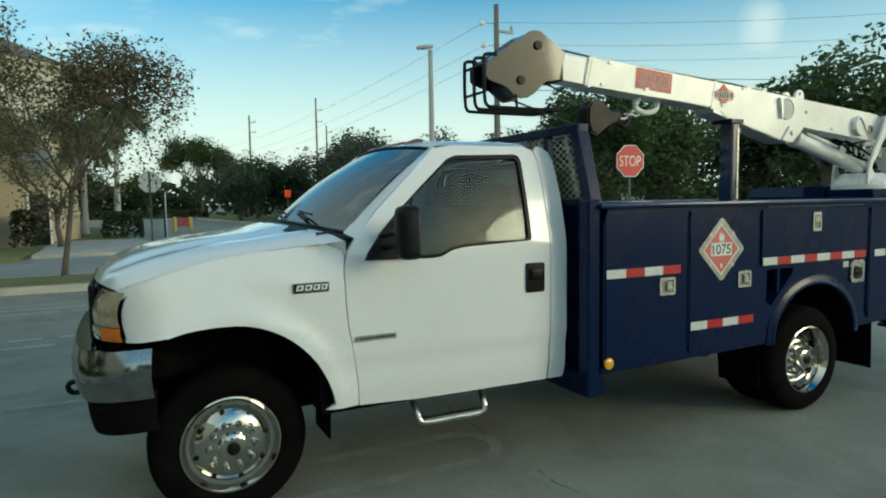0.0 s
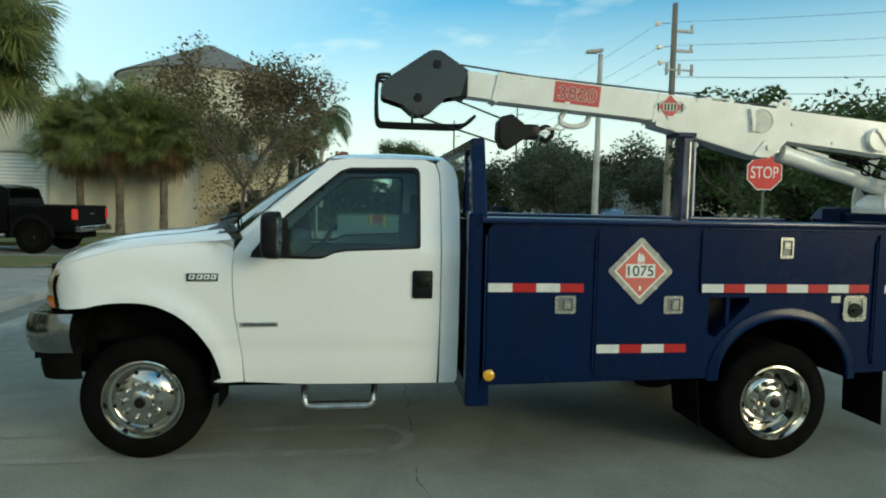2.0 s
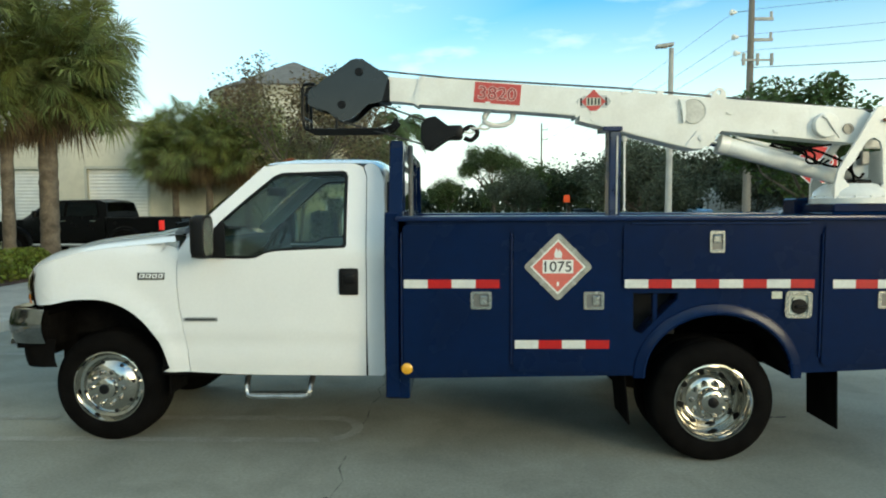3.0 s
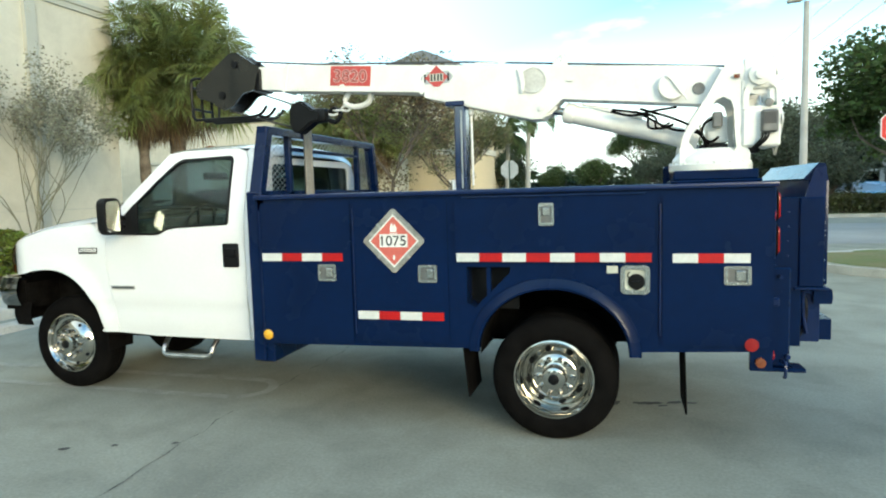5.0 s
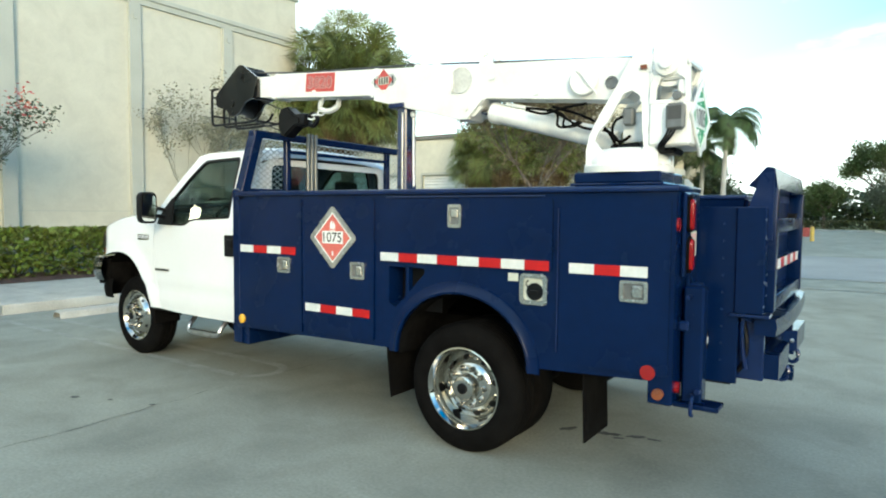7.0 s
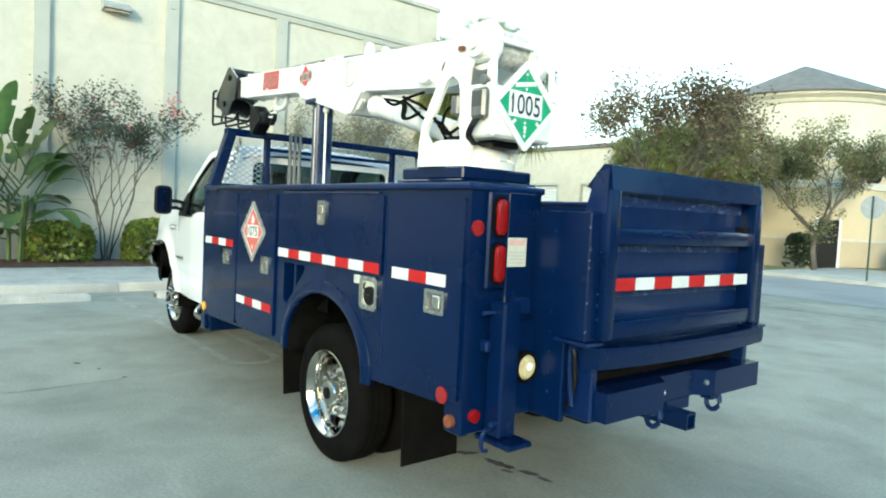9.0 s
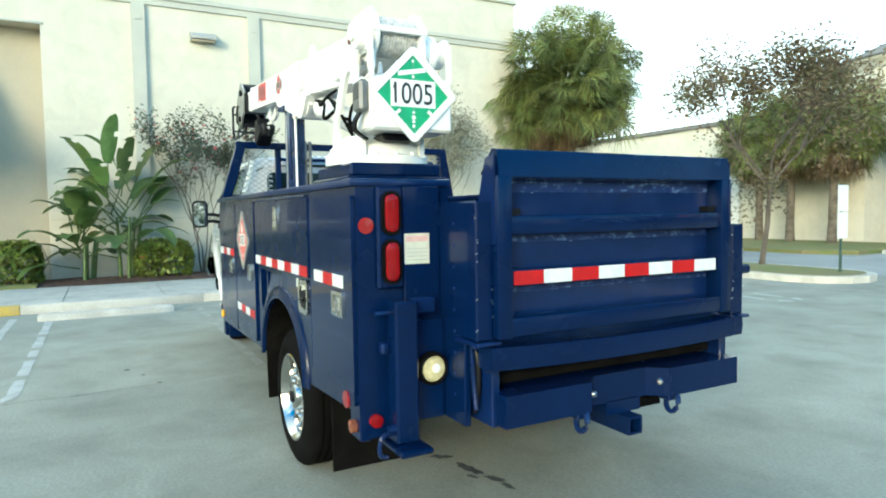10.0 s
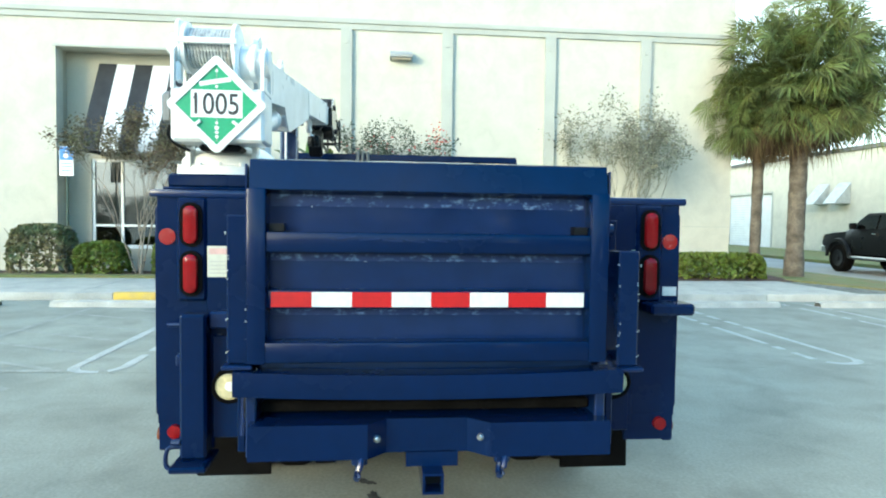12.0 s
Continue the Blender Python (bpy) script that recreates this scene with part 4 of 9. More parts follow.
dr = part("door", obox(bmesh.new(), on_tower(-48, 1.08, 0.02), 0.10, 0.86, 2.16), BLACK, tower, "dark glazed door", smooth=False)
for dy in (-0.48, 0.48):
    part("door_jamb", obox(bmesh.new(), on_tower(-48, 1.12, 0.03) @ Matrix.Translation((0, dy, 0)), 0.14, 0.10, 2.24), FRAME_WHITE, dr, smooth=False)
for az in (-20, -75, 25):
    bm = bmesh.new()
    lathe(bm, on_tower(az, 4.3, -0.02).translation, on_tower(az, 0).to_3x3() @ Vector((1, 0, 0)), [(0, 0.52), (0.07, 0.52), (0.08, 0.44), (0.05, 0.42), (0.05, 0.0)], 28)
    part("window", bm, BLACK, tower, "round dark window")
link = thing("link_building", "plain tan building behind the tower", "building", (-10, 38, 0))
each_box("wall", ((-16, -4.2, 34.0, 34.3, 0, 5.9), (-4.5, -4.2, 34.3, 46, 0, 5.9), (-16, -15.7, 34.3, 46, 0, 5.9), (-16, -4.2, 46, 46.3, 0, 5.9)), TAN_WALL, link)
part("roof", boxes((-16.2, -4.0, 33.8, 46.5, 5.9, 6.1)), ROOF_GREY, link, smooth=False)

# pale shop far behind the parked cars
far_shop = thing("far_shop", "distant pale shop with blue and white striped awning", "building", (40, 45, 0))
bm = bmesh.new()
box(bm, 34, 52, 44, 56, 0, 5.2)
part("wall", bm, TAN_WALL, far_shop, smooth=False)
for i in range(8):
    bm = bmesh.new()
    poly_face(bm, [(35 + i * 0.5, 43.95, 3.9), (35.5 + i * 0.5, 43.95, 3.9), (35.5 + i * 0.5, 42.9, 2.7), (35 + i * 0.5, 42.9, 2.7)])
    part("stripe", bm, BLUE_SIGN if i % 2 else AWNING_WHITE, far_shop, smooth=False)
part("door", boxes((35.6, 37.8, 43.93, 43.98, 0, 2.5)), BLACK, far_shop, smooth=False)

# ---- the service truck ----
truck = thing("service_truck", "white cab service truck with navy utility body, crane and lift gate", "truck", (2.6, 0, 0))
LEFT = lambda x, y, z: Matrix(((1, 0, 0, x), (0, 0, -1, y), (0, 1, 0, z), (0, 0, 0, 1)))     # faces the driver's side
REAR = lambda x, y, z: Matrix(((0, 0, 1, x), (1, 0, 0, y), (0, 1, 0, z), (0, 0, 0, 1)))      # faces backwards


def step(a, b, x):
    t = min(1.0, max(0.0, (x - a) / (b - a)))
    return t * t * (3 - 2 * t)


def half_width(x):
    w = 0.945 - 0.058 * min(1.9, max(0.0, 1.15 - x))
    if x < -0.30:
        w -= 0.16 * ((-0.30 - x) / 0.3) ** 2
    return w


ARCH = (-0.01, 0.46, 0.585)       # centre x, centre z, radius of the front wheel opening


def skin(x, z):
    """How far the cab's side stands from the middle."""
    w = half_width(x) - 0.015 * step(0.84, 0.76, z) - 0.02 * step(0.66, 0.53, z)
    if z > 1.38:
        w -= 0.15 * ((z - 1.38) / 0.6) ** 1.25
    if 1.15 < z <= 1.45 and x < 0.6:
        w -= 0.05 * ((z - 1.15) / 0.3) ** 2
    r = ARCH[2] * math.hypot((x - ARCH[0]) / (ARCH[2] * (0.93 if x > ARCH[0] else 1.0)), (z - ARCH[1]) / (ARCH[2] * 1.03))
    if -0.45 < x < 0.75:
        w += 0.030 * math.exp(-((r - ARCH[2] - 0.015) / 0.075) ** 2)
    return w


def side_fy(s):
    return (lambda x, z: -skin(x, z)) if s < 0 else (lambda x, z: skin(x, z))


CZ = [0.6, 0.66, 0.72, 0.76, 0.80, 0.84, 0.9, 0.95, 1.0, 1.05, 1.1, 1.15, 1.2, 1.26, 1.32, 1.38, 1.46, 1.54, 1.62, 1.7, 1.78, 1.86, 1.92]
arch_pts = []
for i in range(25):
    a = radians(162 - 150 * i / 24)
    k = 0.78 if math.cos(a) < 0 else 1.0      # squarer towards the bumper
    arch_pts.append((ARCH[0] + math.copysign(ARCH[2] * (1.0 if k < 1 else 0.93) * abs(math.cos(a)) ** k, math.cos(a)), ARCH[1] + ARCH[2] * 1.03 * math.sin(a) ** k))
arch_pts = [p for p in arch_pts if p[1] > 0.56]
DOOR_FRONT = [(0.655, 0.555), (0.648, 0.70), (0.625, 0.86), (0.60, 1.0), (0.588, 1.15), (0.585, 1.30), (0.60, 1.40)]
fender = [(-0.42, 1.012), *[p for p in arch_pts if p[0] > -0.41 and (p[0] > 0 or p[1] > 1.012)], (0.47, 0.555), *DOOR_FRONT, (0.60, 1.462), (0.5, 1.452), (0.3, 1.432), (0.1, 1.412), (-0.085, 1.388), (-0.167, 1.366), (-0.25, 1.340), (-0.313, 1.318), (-0.36, 1.300), (-0.405, 1.285), (-0.45, 1.274), (-0.500, 1.260), (-0.497, 1.16), (-0.482, 1.05), (-0.470, 1.012)]
door = [(0.662, 0.552), (1.0, 0.54), (1.888, 0.535), (1.896, 1.0), (1.896, 1.40), (1.890, 1.90), (1.864, 1.97), (1.80, 1.996), (1.30, 1.994), (1.17, 1.970), (1.0, 1.813), (0.80, 1.628), (0.66, 1.478), (0.605, 1.40), (0.590, 1.30), (0.593, 1.15), (0.605, 1.0), (0.629, 0.86), (0.652, 0.70)]
pane_hole = [(0.70, 1.352), (0.715, 1.39), (0.79, 1.49), (0.90, 1.605), (1.08, 1.765), (1.25, 1.908), (1.31, 1.932), (1.725, 1.944), (1.752, 1.934), (1.765, 1.905), (1.765, 1.435), (1.75, 1.418), (1.30, 1.398), (1.22, 1.385), (1.15, 1.352), (1.09, 1.345)]
corner = [(1.902, 0.535), (2.005, 0.535), (2.02, 0.56), (2.02, 1.70), (2.008, 1.88), (1.985, 1.955), (1.945, 1.990), (1.90, 1.998), (1.872, 1.972), (1.896, 1.90), (1.902, 1.40)]
for s in (-1, 1):
    side = "driver" if s < 0 else "passenger"
    t = 0.03 if s < 0 else -0.03
    fen = part("fender", prism(bmesh.new(), fender, 0, t, fy=side_fy(s), cuts_z=CZ, cuts_x=[-0.4, -0.3, -0.2, -0.1, 0, 0.1, 0.2, 0.3, 0.36, 0.42, 0.47, 0.51, 0.55, 0.59]), WHITE_PAINT, truck, angle=50)
    dr = part("door", prism(bmesh.new(), door, 0, t, holes=[pane_hole], fy=side_fy(s), cuts_z=CZ, cuts_x=[0.8, 1.0, 1.3, 1.6]), WHITE_PAINT, truck, angle=50)
    part("cab_corner", prism(bmesh.new(), corner, 0, t, fy=side_fy(s), cuts_z=CZ), WHITE_PAINT, truck, angle=50)
    # glass and its black seal
    cx, cz = 1.25, 1.62
    inner = [(cx + (x - cx) * 0.955, cz + (z - cz) * 0.93) for x, z in pane_hole]
    part("seal", prism(bmesh.new(), pane_hole, -0.002 * s * -1, t * 0.9, holes=[inner], fy=side_fy(s), cuts_z=[1.45, 1.55, 1.65, 1.75, 1.85]), BLACK, dr, "black rubber window seal")
    part("window", prism(bmesh.new(), inner, t * 0.45, t * 0.6, fy=side_fy(s), cuts_z=[1.45, 1.55, 1.65, 1.75, 1.85]), CAB_GLASS, dr, "green-tinted side window")
    # handle, badge and moulding
    y = s * skin(1.78, 1.19)
    bm = boxes((1.715, 1.845, y, y + 0.010 * s, 1.10, 1.28), bevel=0.012, seg=2)
    h = part("handle", bm, PLASTIC, dr, "black paddle door handle")
    part("paddle", boxes((1.74, 1.825, y + 0.010 * s, y + 0.026 * s, 1.175, 1.245), bevel=0.008, seg=2), BLACK, h)
    yb = s * (skin(0.39, 1.205) + 0.001)
    b = part("badge", boxes((0.312, 0.505, yb - 0.008 * s, yb + 0.006 * s, 1.196, 1.250), bevel=0.003), CHROME, fen, "chrome-edged black model badge")
    bm = boxes((0.317, 0.500, yb + 0.0062 * s, yb + 0.0075 * s, 1.201, 1.245))
    part("badge_field", bm, BLACK, b)
    for x0, x1 in ((0.326, 0.362), (0.372, 0.408), (0.416, 0.450), (0.458, 0.490)):      # slanted bars for the model mark
        lean = 0.008
        part("badge_bar", prism(bmesh.new(), [(x0, 1.212), (x1, 1.212), (x1 + lean, 1.241), (x0 + lean, 1.241)], yb + 0.0076 * s, yb + 0.0095 * s, holes=[[(x0 + 0.010, 1.219), (x1 - 0.010, 1.219), (x1 - 0.006, 1.233), (x0 + 0.013, 1.233)]]), WHITE_PAINT, b, smooth=False)
    part("badge_line", boxes((0.36, 0.495, yb + 0.0076 * s, yb + 0.009 * s, 1.2035, 1.2075)), CHROME, b, smooth=False)
    ys = s * (skin(0.8, 0.93) + 0.001)
    bm = boxes((0.638, 0.872, ys - 0.004 * s, ys + 0.007 * s, 0.914, 0.944), bevel=0.004)
    st = part("trim_strip", bm, STEEL, dr, "grey engine badge strip")
    part("strip_bars", boxes((0.652, 0.858, ys + 0.007 * s, ys + 0.0085 * s, 0.924, 0.935)), DASH, st)
    # tow mirror
    bm = bmesh.new()
    sy = s * 1.135
    secs = []
    for x, k in ((0.800, 0.45), (0.808, 0.72), (0.822, 0.92), (0.842, 1.0), (0.895, 1.0), (0.902, 0.96)):
        secs.append([(x, sy + (yy - sy) * k, 1.505 + (zz - 1.505) * (0.55 + 0.45 * k)) for yy, zz in rounded(sy - 0.078, sy + 0.078, 1.365, 1.645, 0.05)])
    loft(bm, secs, close=True)
    bmesh.ops.holes_fill(bm, edges=[e for e in bm.edges if e.is_boundary], sides=60)
    turn = Matrix.Translation((0.86, sy, 1.5)) @ Matrix.Rotation(radians(5 * s), 4, "Z") @ Matrix.Translation((-0.86, -sy, -1.5))
    bm.transform(turn)
    mir = part("mirror", bm, PLASTIC, truck, "black folding tow mirror")
    bm = bmesh.new()
    prism(bm, rounded(sy - 0.062, sy + 0.062, 1.385, 1.625, 0.04), 0.903, 0.907)
    bm.transform(Matrix(((0, 1, 0, 0), (1, 0, 0, 0), (0, 0, 1, 0), (0, 0, 0, 1))))
    bm.transform(turn)
    part("mirror_glass", bm, MIRROR_GLASS, mir)
    bm = bmesh.new()
    for z in (1.43, 1.50):
        tube(bm, [(0.80, s * 0.90, z - 0.02), (0.83, s * 1.0, z), (0.85, s * 1.07, z)], 0.018, 8)
    prism(bm, [(0.705, 1.355), (0.715, 1.39), (0.80, 1.50), (0.90, 1.595), (0.925, 1.59), (0.945, 1.35)], 0.002 * s, 0.02 * s, fy=side_fy(s))
    part("mirror_arm", bm, PLASTIC, mir)
    # side step loop
    bm = bmesh.new()
    Y = s * 0.82
    tube(bm, curve_pts([(1.02, Y * 0.85, 0.56), (1.03, Y, 0.44), (1.06, Y * 1.03, 0.375), (1.26, Y * 1.03, 0.37), (1.45, Y * 1.03, 0.375), (1.48, Y, 0.44), (1.49, Y * 0.85, 0.56)], 5), 0.021, 10)
    box(bm, 1.06, 1.45, Y * 1.03 - 0.02, Y * 1.03 + 0.02, 0.385, 0.398)
    part("side_step", bm, STEEL, truck, "tubular aluminium side step")
    # wheel well liner
    bm = bmesh.new()
    rows = []
    for i in range(19):
        a = radians(182 - 176 * i / 18)
        px, pz = ARCH[0] + 0.60 * math.cos(a), ARCH[1] + 0.62 * math.sin(a)
        px, pz = max(px, -0.52), max(pz, 0.60)
        rows.append([(px, s * (half_width(px) - 0.04), pz), (px, s * 0.42, pz)])
    loft(bm, rows)
    part("wheel_liner", bm, RUBBER, truck)

# hood, cowl, roof, glass
HX = [-0.615, -0.60, -0.56, -0.505, -0.43, -0.34, -0.22, -0.1, 0.05, 0.2, 0.35, 0.5, 0.605]
HC = [1.282, 1.310, 1.345, 1.374, 1.404, 1.431, 1.456, 1.474, 1.492, 1.506, 1.522, 1.536, 1.544]
HS = [1.262, 1.272, 1.285, 1.300, 1.318, 1.340, 1.366, 1.388, 1.408, 1.424, 1.438, 1.452, 1.463]
bm = bmesh.new()
secs = []
for x, zc, zs in zip(HX, HC, HS):
    back = 0.115 * min(1.0, max(0.0, (-0.05 - x) / 0.55))       # the corners of the nose sweep back
    e = skin(x + back, zs) + 0.002
    row = []
    for k in range(29):
        u = -1 + 2 * k / 28
        z = zs + (zc - zs) * (1 - abs(u) ** 3.2) ** 0.75 - 0.018 * math.exp(-((abs(u) - 0.60) / 0.09) ** 2) * step(-0.60, -0.48, x)
        xx = x + back * abs(u) ** 3
        if x > 0.2:
            xx = 0.2 + (x - 0.2) * (0.15 + 0.24 * u * u) / 0.405
        row.append((xx, u * e, z))
    secs.append(row)
loft(bm, secs)
hood = part("hood", bm, WHITE_PAINT, truck, angle=60)
for sgn in (-1, 1):      # turned-down edge of the hood over the fender
    bm = bmesh.new()
    secs = []
    for x, zs in zip(HX, HS):
        back = 0.115 * min(1.0, max(0.0, (-0.05 - x) / 0.55))
        e = skin(x + back, zs) - 0.004
        if x <= 0.2:
            secs.append([(x + back + 0.004, sgn * e, zs + 0.004), (x + back + 0.004, sgn * (e - 0.004), zs - 0.05)])
    loft(bm, secs)
    part("hood_edge", bm, WHITE_PAINT, hood)
bm = bmesh.new()
secs = []
for x, dz in ((0.30, -0.01), (0.36, 0.008), (0.46, 0.016), (0.60, 0.0)):
    secs.append([(x + 0.14 * abs(-1 + k / 8) ** 2, (-1 + k / 8) * 0.80, 1.540 + dz - 0.05 * abs(-1 + k / 8) ** 2) for k in range(17)])
loft(bm, secs)
part("cowl", bm, PLASTIC, truck, "black plastic cowl below the windshield")
bm = bmesh.new()
secs = []
for r in range(7):
    f = r / 6
    row = []
    for k in range(17):
        u = -1 + k / 8
        xb, zb, yb = 0.44 + 0.19 * u * u, 1.548 - 0.052 * u * u, 0.81 * u
        xt, zt, yt = 1.13 + 0.07 * u * u, 2.018 - 0.04 * u * u, 0.70 * u
        bul = 0.03 * math.sin(math.pi * f)
        row.append((xb + (xt - xb) * f - bul, yb + (yt - yb) * f, zb + (zt - zb) * f + bul * 0.6))
    secs.append(row)
loft(bm, secs)
screen = part("windshield", bm, SCREEN_GLASS, truck, "raked dark reflective windshield")
for sgn in (-1, 1):      # pillars between screen and doors
    bm = bmesh.new()
    secs = []
    for r in range(7):
        f = r / 6
        a = Vector((0.62 + (1.195 - 0.62) * f, sgn * (0.80 + (0.695 - 0.80) * f), 1.50 + (1.978 - 1.50) * f + 0.02 * math.sin(math.pi * f)))
        zz = 1.47 + (1.982 - 1.47) * f
        xx = 0.655 + (1.18 - 0.655) * f
        secs.append([tuple(a), (xx, sgn * (skin(xx, zz) - 0.004), zz), (xx + 0.05, sgn * (skin(xx, zz) - 0.035), zz - 0.05)])
    loft(bm, secs)
    part("pillar", bm, WHITE_PAINT, truck, angle=60)
part("screen_surround", tube(tube(bmesh.new(), [secs_p for secs_p in [(1.125 + 0.07 * (k / 8 - 1) ** 2, 0.70 * (k / 8 - 1), 2.020 - 0.04 * (k / 8 - 1) ** 2) for k in range(17)]], 0.008, 6), [(0.42 + 0.19 * (k / 8 - 1) ** 2, 0.81 * (k / 8 - 1), 1.556 - 0.052 * (k / 8 - 1) ** 2) for k in range(17)], 0.012, 6), BLACK, screen)
for y0 in (-0.62, 0.05):
    bm = bmesh.new()
    tube(bm, [(0.47, y0, 1.575), (0.50, y0 + 0.25, 1.592), (0.53, y0 + 0.50, 1.60)], 0.009, 6)
    tube(bm, [(0.50, y0 + 0.02, 1.60), (0.515, y0 + 0.30, 1.612), (0.55, y0 + 0.58, 1.615)], 0.006, 6)
    part("wiper", bm, BLACK, truck)
bm = bmesh.new()
secs = []
for x, zc, zs in ((1.12, 2.018, 1.974), (1.2, 2.040, 1.986), (1.35, 2.056, 1.995), (1.6, 2.062, 1.998), (1.8, 2.058, 1.998), (1.93, 2.046, 1.992), (1.985, 2.018, 1.960), (2.018, 1.955, 1.895)):
    e = skin(x, zs) + 0.001 if x > 1.15 else 0.70
    secs.append([(x + (0.07 * (k / 10 - 1) ** 2 if x < 1.15 else 0), (k / 10 - 1) * e, zs + (zc - zs) * (1 - abs(k / 10 - 1) ** 3.0) ** 0.8) for k in range(21)])
loft(bm, secs)
roof = part("roof", bm, WHITE_PAINT, truck, angle=60)
for y in (-0.36, -0.14, 0.0, 0.14, 0.36):
    bm = bmesh.new()
    prism(bm, [(1.19, 2.025), (1.29, 2.04), (1.29, 2.060), (1.25, 2.066), (1.20, 2.045)], y - 0.045, y + 0.045)
    part("clearance_lamp", bm, LAMP_DULL, roof, "small orange roof clearance lamp")
# back of the cab with its window
bm = bmesh.new()
back = [(-0.90, 0.56), (0.90, 0.56), (0.925, 1.0), (0.925, 1.38), (0.82, 1.86), (0.70, 1.93), (-0.70, 1.93), (-0.82, 1.86), (-0.925, 1.38), (-0.925, 1.0)]
hole = rounded(-0.70, 0.70, 1.44, 1.875, 0.06)
prism(bm, back, 1.99, 2.015, holes=[hole])
bm.transform(Matrix(((0, 1, 0, 0), (1, 0, 0, 0), (0, 0, 1, 0), (0, 0, 0, 1))))
bw = part("cab_back", bm, WHITE_PAINT, truck, angle=60)
bm = bmesh.new()
prism(bm, hole, 2.0, 2.005)
bm.transform(Matrix(((0, 1, 0, 0), (1, 0, 0, 0), (0, 0, 1, 0), (0, 0, 0, 1))))
part("rear_window", bm, REAR_GLASS, bw, "tinted rear cab window")
bm = prism(bmesh.new(), [(y * 0.965, z if z < 1.8 else z - 0.015) for y, z in back], 1.972, 1.984, holes=[hole])
bm.transform(Matrix(((0, 1, 0, 0), (1, 0, 0, 0), (0, 0, 1, 0), (0, 0, 0, 1))))
part("back_liner", bm, CAB_TRIM, truck, "dark cab back trim", angle=60)
part("headliner", boxes((1.26, 1.96, -0.70, 0.70, 1.955, 1.965)), CAB_TRIM, truck, "dark headliner", smooth=False)
for s in (-1, 1):
    part("door_trim", boxes((0.70, 1.90, s * 0.885, s * 0.895, 0.60, 1.33)), CAB_TRIM, truck, "dark door trim", smooth=False)
part("cab_floor", boxes((0.45, 2.0, -0.88, 0.88, 0.53, 0.58), (0.45, 0.50, -0.86, 0.86, 0.58, 1.40)), DARK, truck, smooth=False)

# front end
PLAN = [(-0.492, -0.815), (-0.525, -0.785), (-0.565, -0.72), (-0.595, -0.63), (-0.615, -0.50)]
def lamp_band(z0, z1, pts, out, rear=0.0):
    """A band round the corner of the nose; its back edge leans by rear."""
    bm = bmesh.new()
    secs = []
    for i, (x, y) in enumerate(pts):
        row = []
        for k in range(6):
            z = z0 + (z1 - z0) * k / 5
            lean = rear * (1.136 - z) * (1 - i / (len(pts) - 1))
            top = 0.055 * max(0.0, (z - 1.10) / 0.16) ** 2
            row.append((x + lean - out + top - 0.006 * math.sin(math.pi * k / 5), y, z))
        secs.append(row)
    return loft(bm, secs)
for s in (-1, 1):
    pts = [(x, -s * y) for x, y in PLAN]
    head = part("headlight", lamp_band(1.088, 1.256, pts, 0.008, 0.15), LENS_CLEAR, truck, "yellowed clear headlight")
    part("turn_signal", lamp_band(1.018, 1.084, pts[:3], 0.008, 0.15), ORANGE_LENS, head, "orange turn signal")
    part("lower_lens", lamp_band(1.018, 1.084, pts[2:], 0.008), LENS_CLEAR, head)
    part("bezel", lamp_band(1.008, 1.262, [(x + 0.010, y * 0.985) for x, y in pts], 0.0, 0.15), BLACK, head)
gr = part("grille", boxes((-0.612, -0.56, -0.50, 0.50, 1.0, 1.262), bevel=0.02, seg=2), BLACK, truck, "black grille with dark bars")
each_box("grille_bar", ((-0.632, -0.610, -0.515, 0.515, 1.235, 1.268), (-0.632, -0.610, -0.515, 0.515, 1.0, 1.028), (-0.626, -0.610, -0.515, 0.515, 1.112, 1.145), (-0.632, -0.600, -0.53, -0.495, 1.0, 1.268), (-0.632, -0.600, 0.495, 0.53, 1.0, 1.268)), PLASTIC, gr, bevel=0.006)
part("nose_panel", boxes((-0.56, -0.50, -0.66, 0.66, 0.96, 1.25)), BLACK, truck, smooth=False)
part("engine", boxes((-0.44, 0.56, -0.46, 0.46, 0.50, 1.26), bevel=0.05), DARK, truck)
def bumper_band(z0, z1, out, bulge, wide=1.0):
    plan = curve_pts([(-0.36, -0.885, 0), (-0.48, -0.885, 0), (-0.60, -0.84, 0), (-0.67, -0.72, 0), (-0.705, -0.4, 0), (-0.715, 0, 0), (-0.705, 0.4, 0), (-0.67, 0.72, 0), (-0.60, 0.84, 0), (-0.48, 0.885, 0), (-0.36, 0.885, 0)], 4)
    bm = bmesh.new()
    secs = []
    for p in plan:
        d = Vector((p.x + 0.2, p.y * 0.5)).normalized()
        row = []
        for k in range(6):
            f = k / 5
            o = out + bulge * math.sin(math.pi * f)
            row.append((p.x + d.x * o, (p.y + d.y * o) * wide, z0 + (z1 - z0) * f))
        row.append((p.x + 0.10 if abs(p.y) < 0.8 else p.x, p.y * 0.94 * wide, z1))
        secs.append(row)
    return loft(bm, secs)
bump = part("front_bumper", bumper_band(0.75, 0.99, 0.0, 0.03), BUMPER_CHROME, truck, "chrome front bumper", angle=50)
part("valance", bumper_band(0.56, 0.765, -0.055, 0.02, 0.95), RUBBER, bump, "black lower air dam")
part("bumper_core", boxes((-0.62, -0.40, -0.80, 0.80, 0.70, 0.96)), DARK, truck, smooth=False)
for y in (-0.40, 0.40):
    bm = bmesh.new()
    tube(bm, curve_pts([(-0.62, y, 0.72), (-0.73, y, 0.70), (-0.75, y, 0.75), (-0.66, y, 0.77)], 4), 0.014, 8)
    part("tow_hook", bm, BLACK, truck)

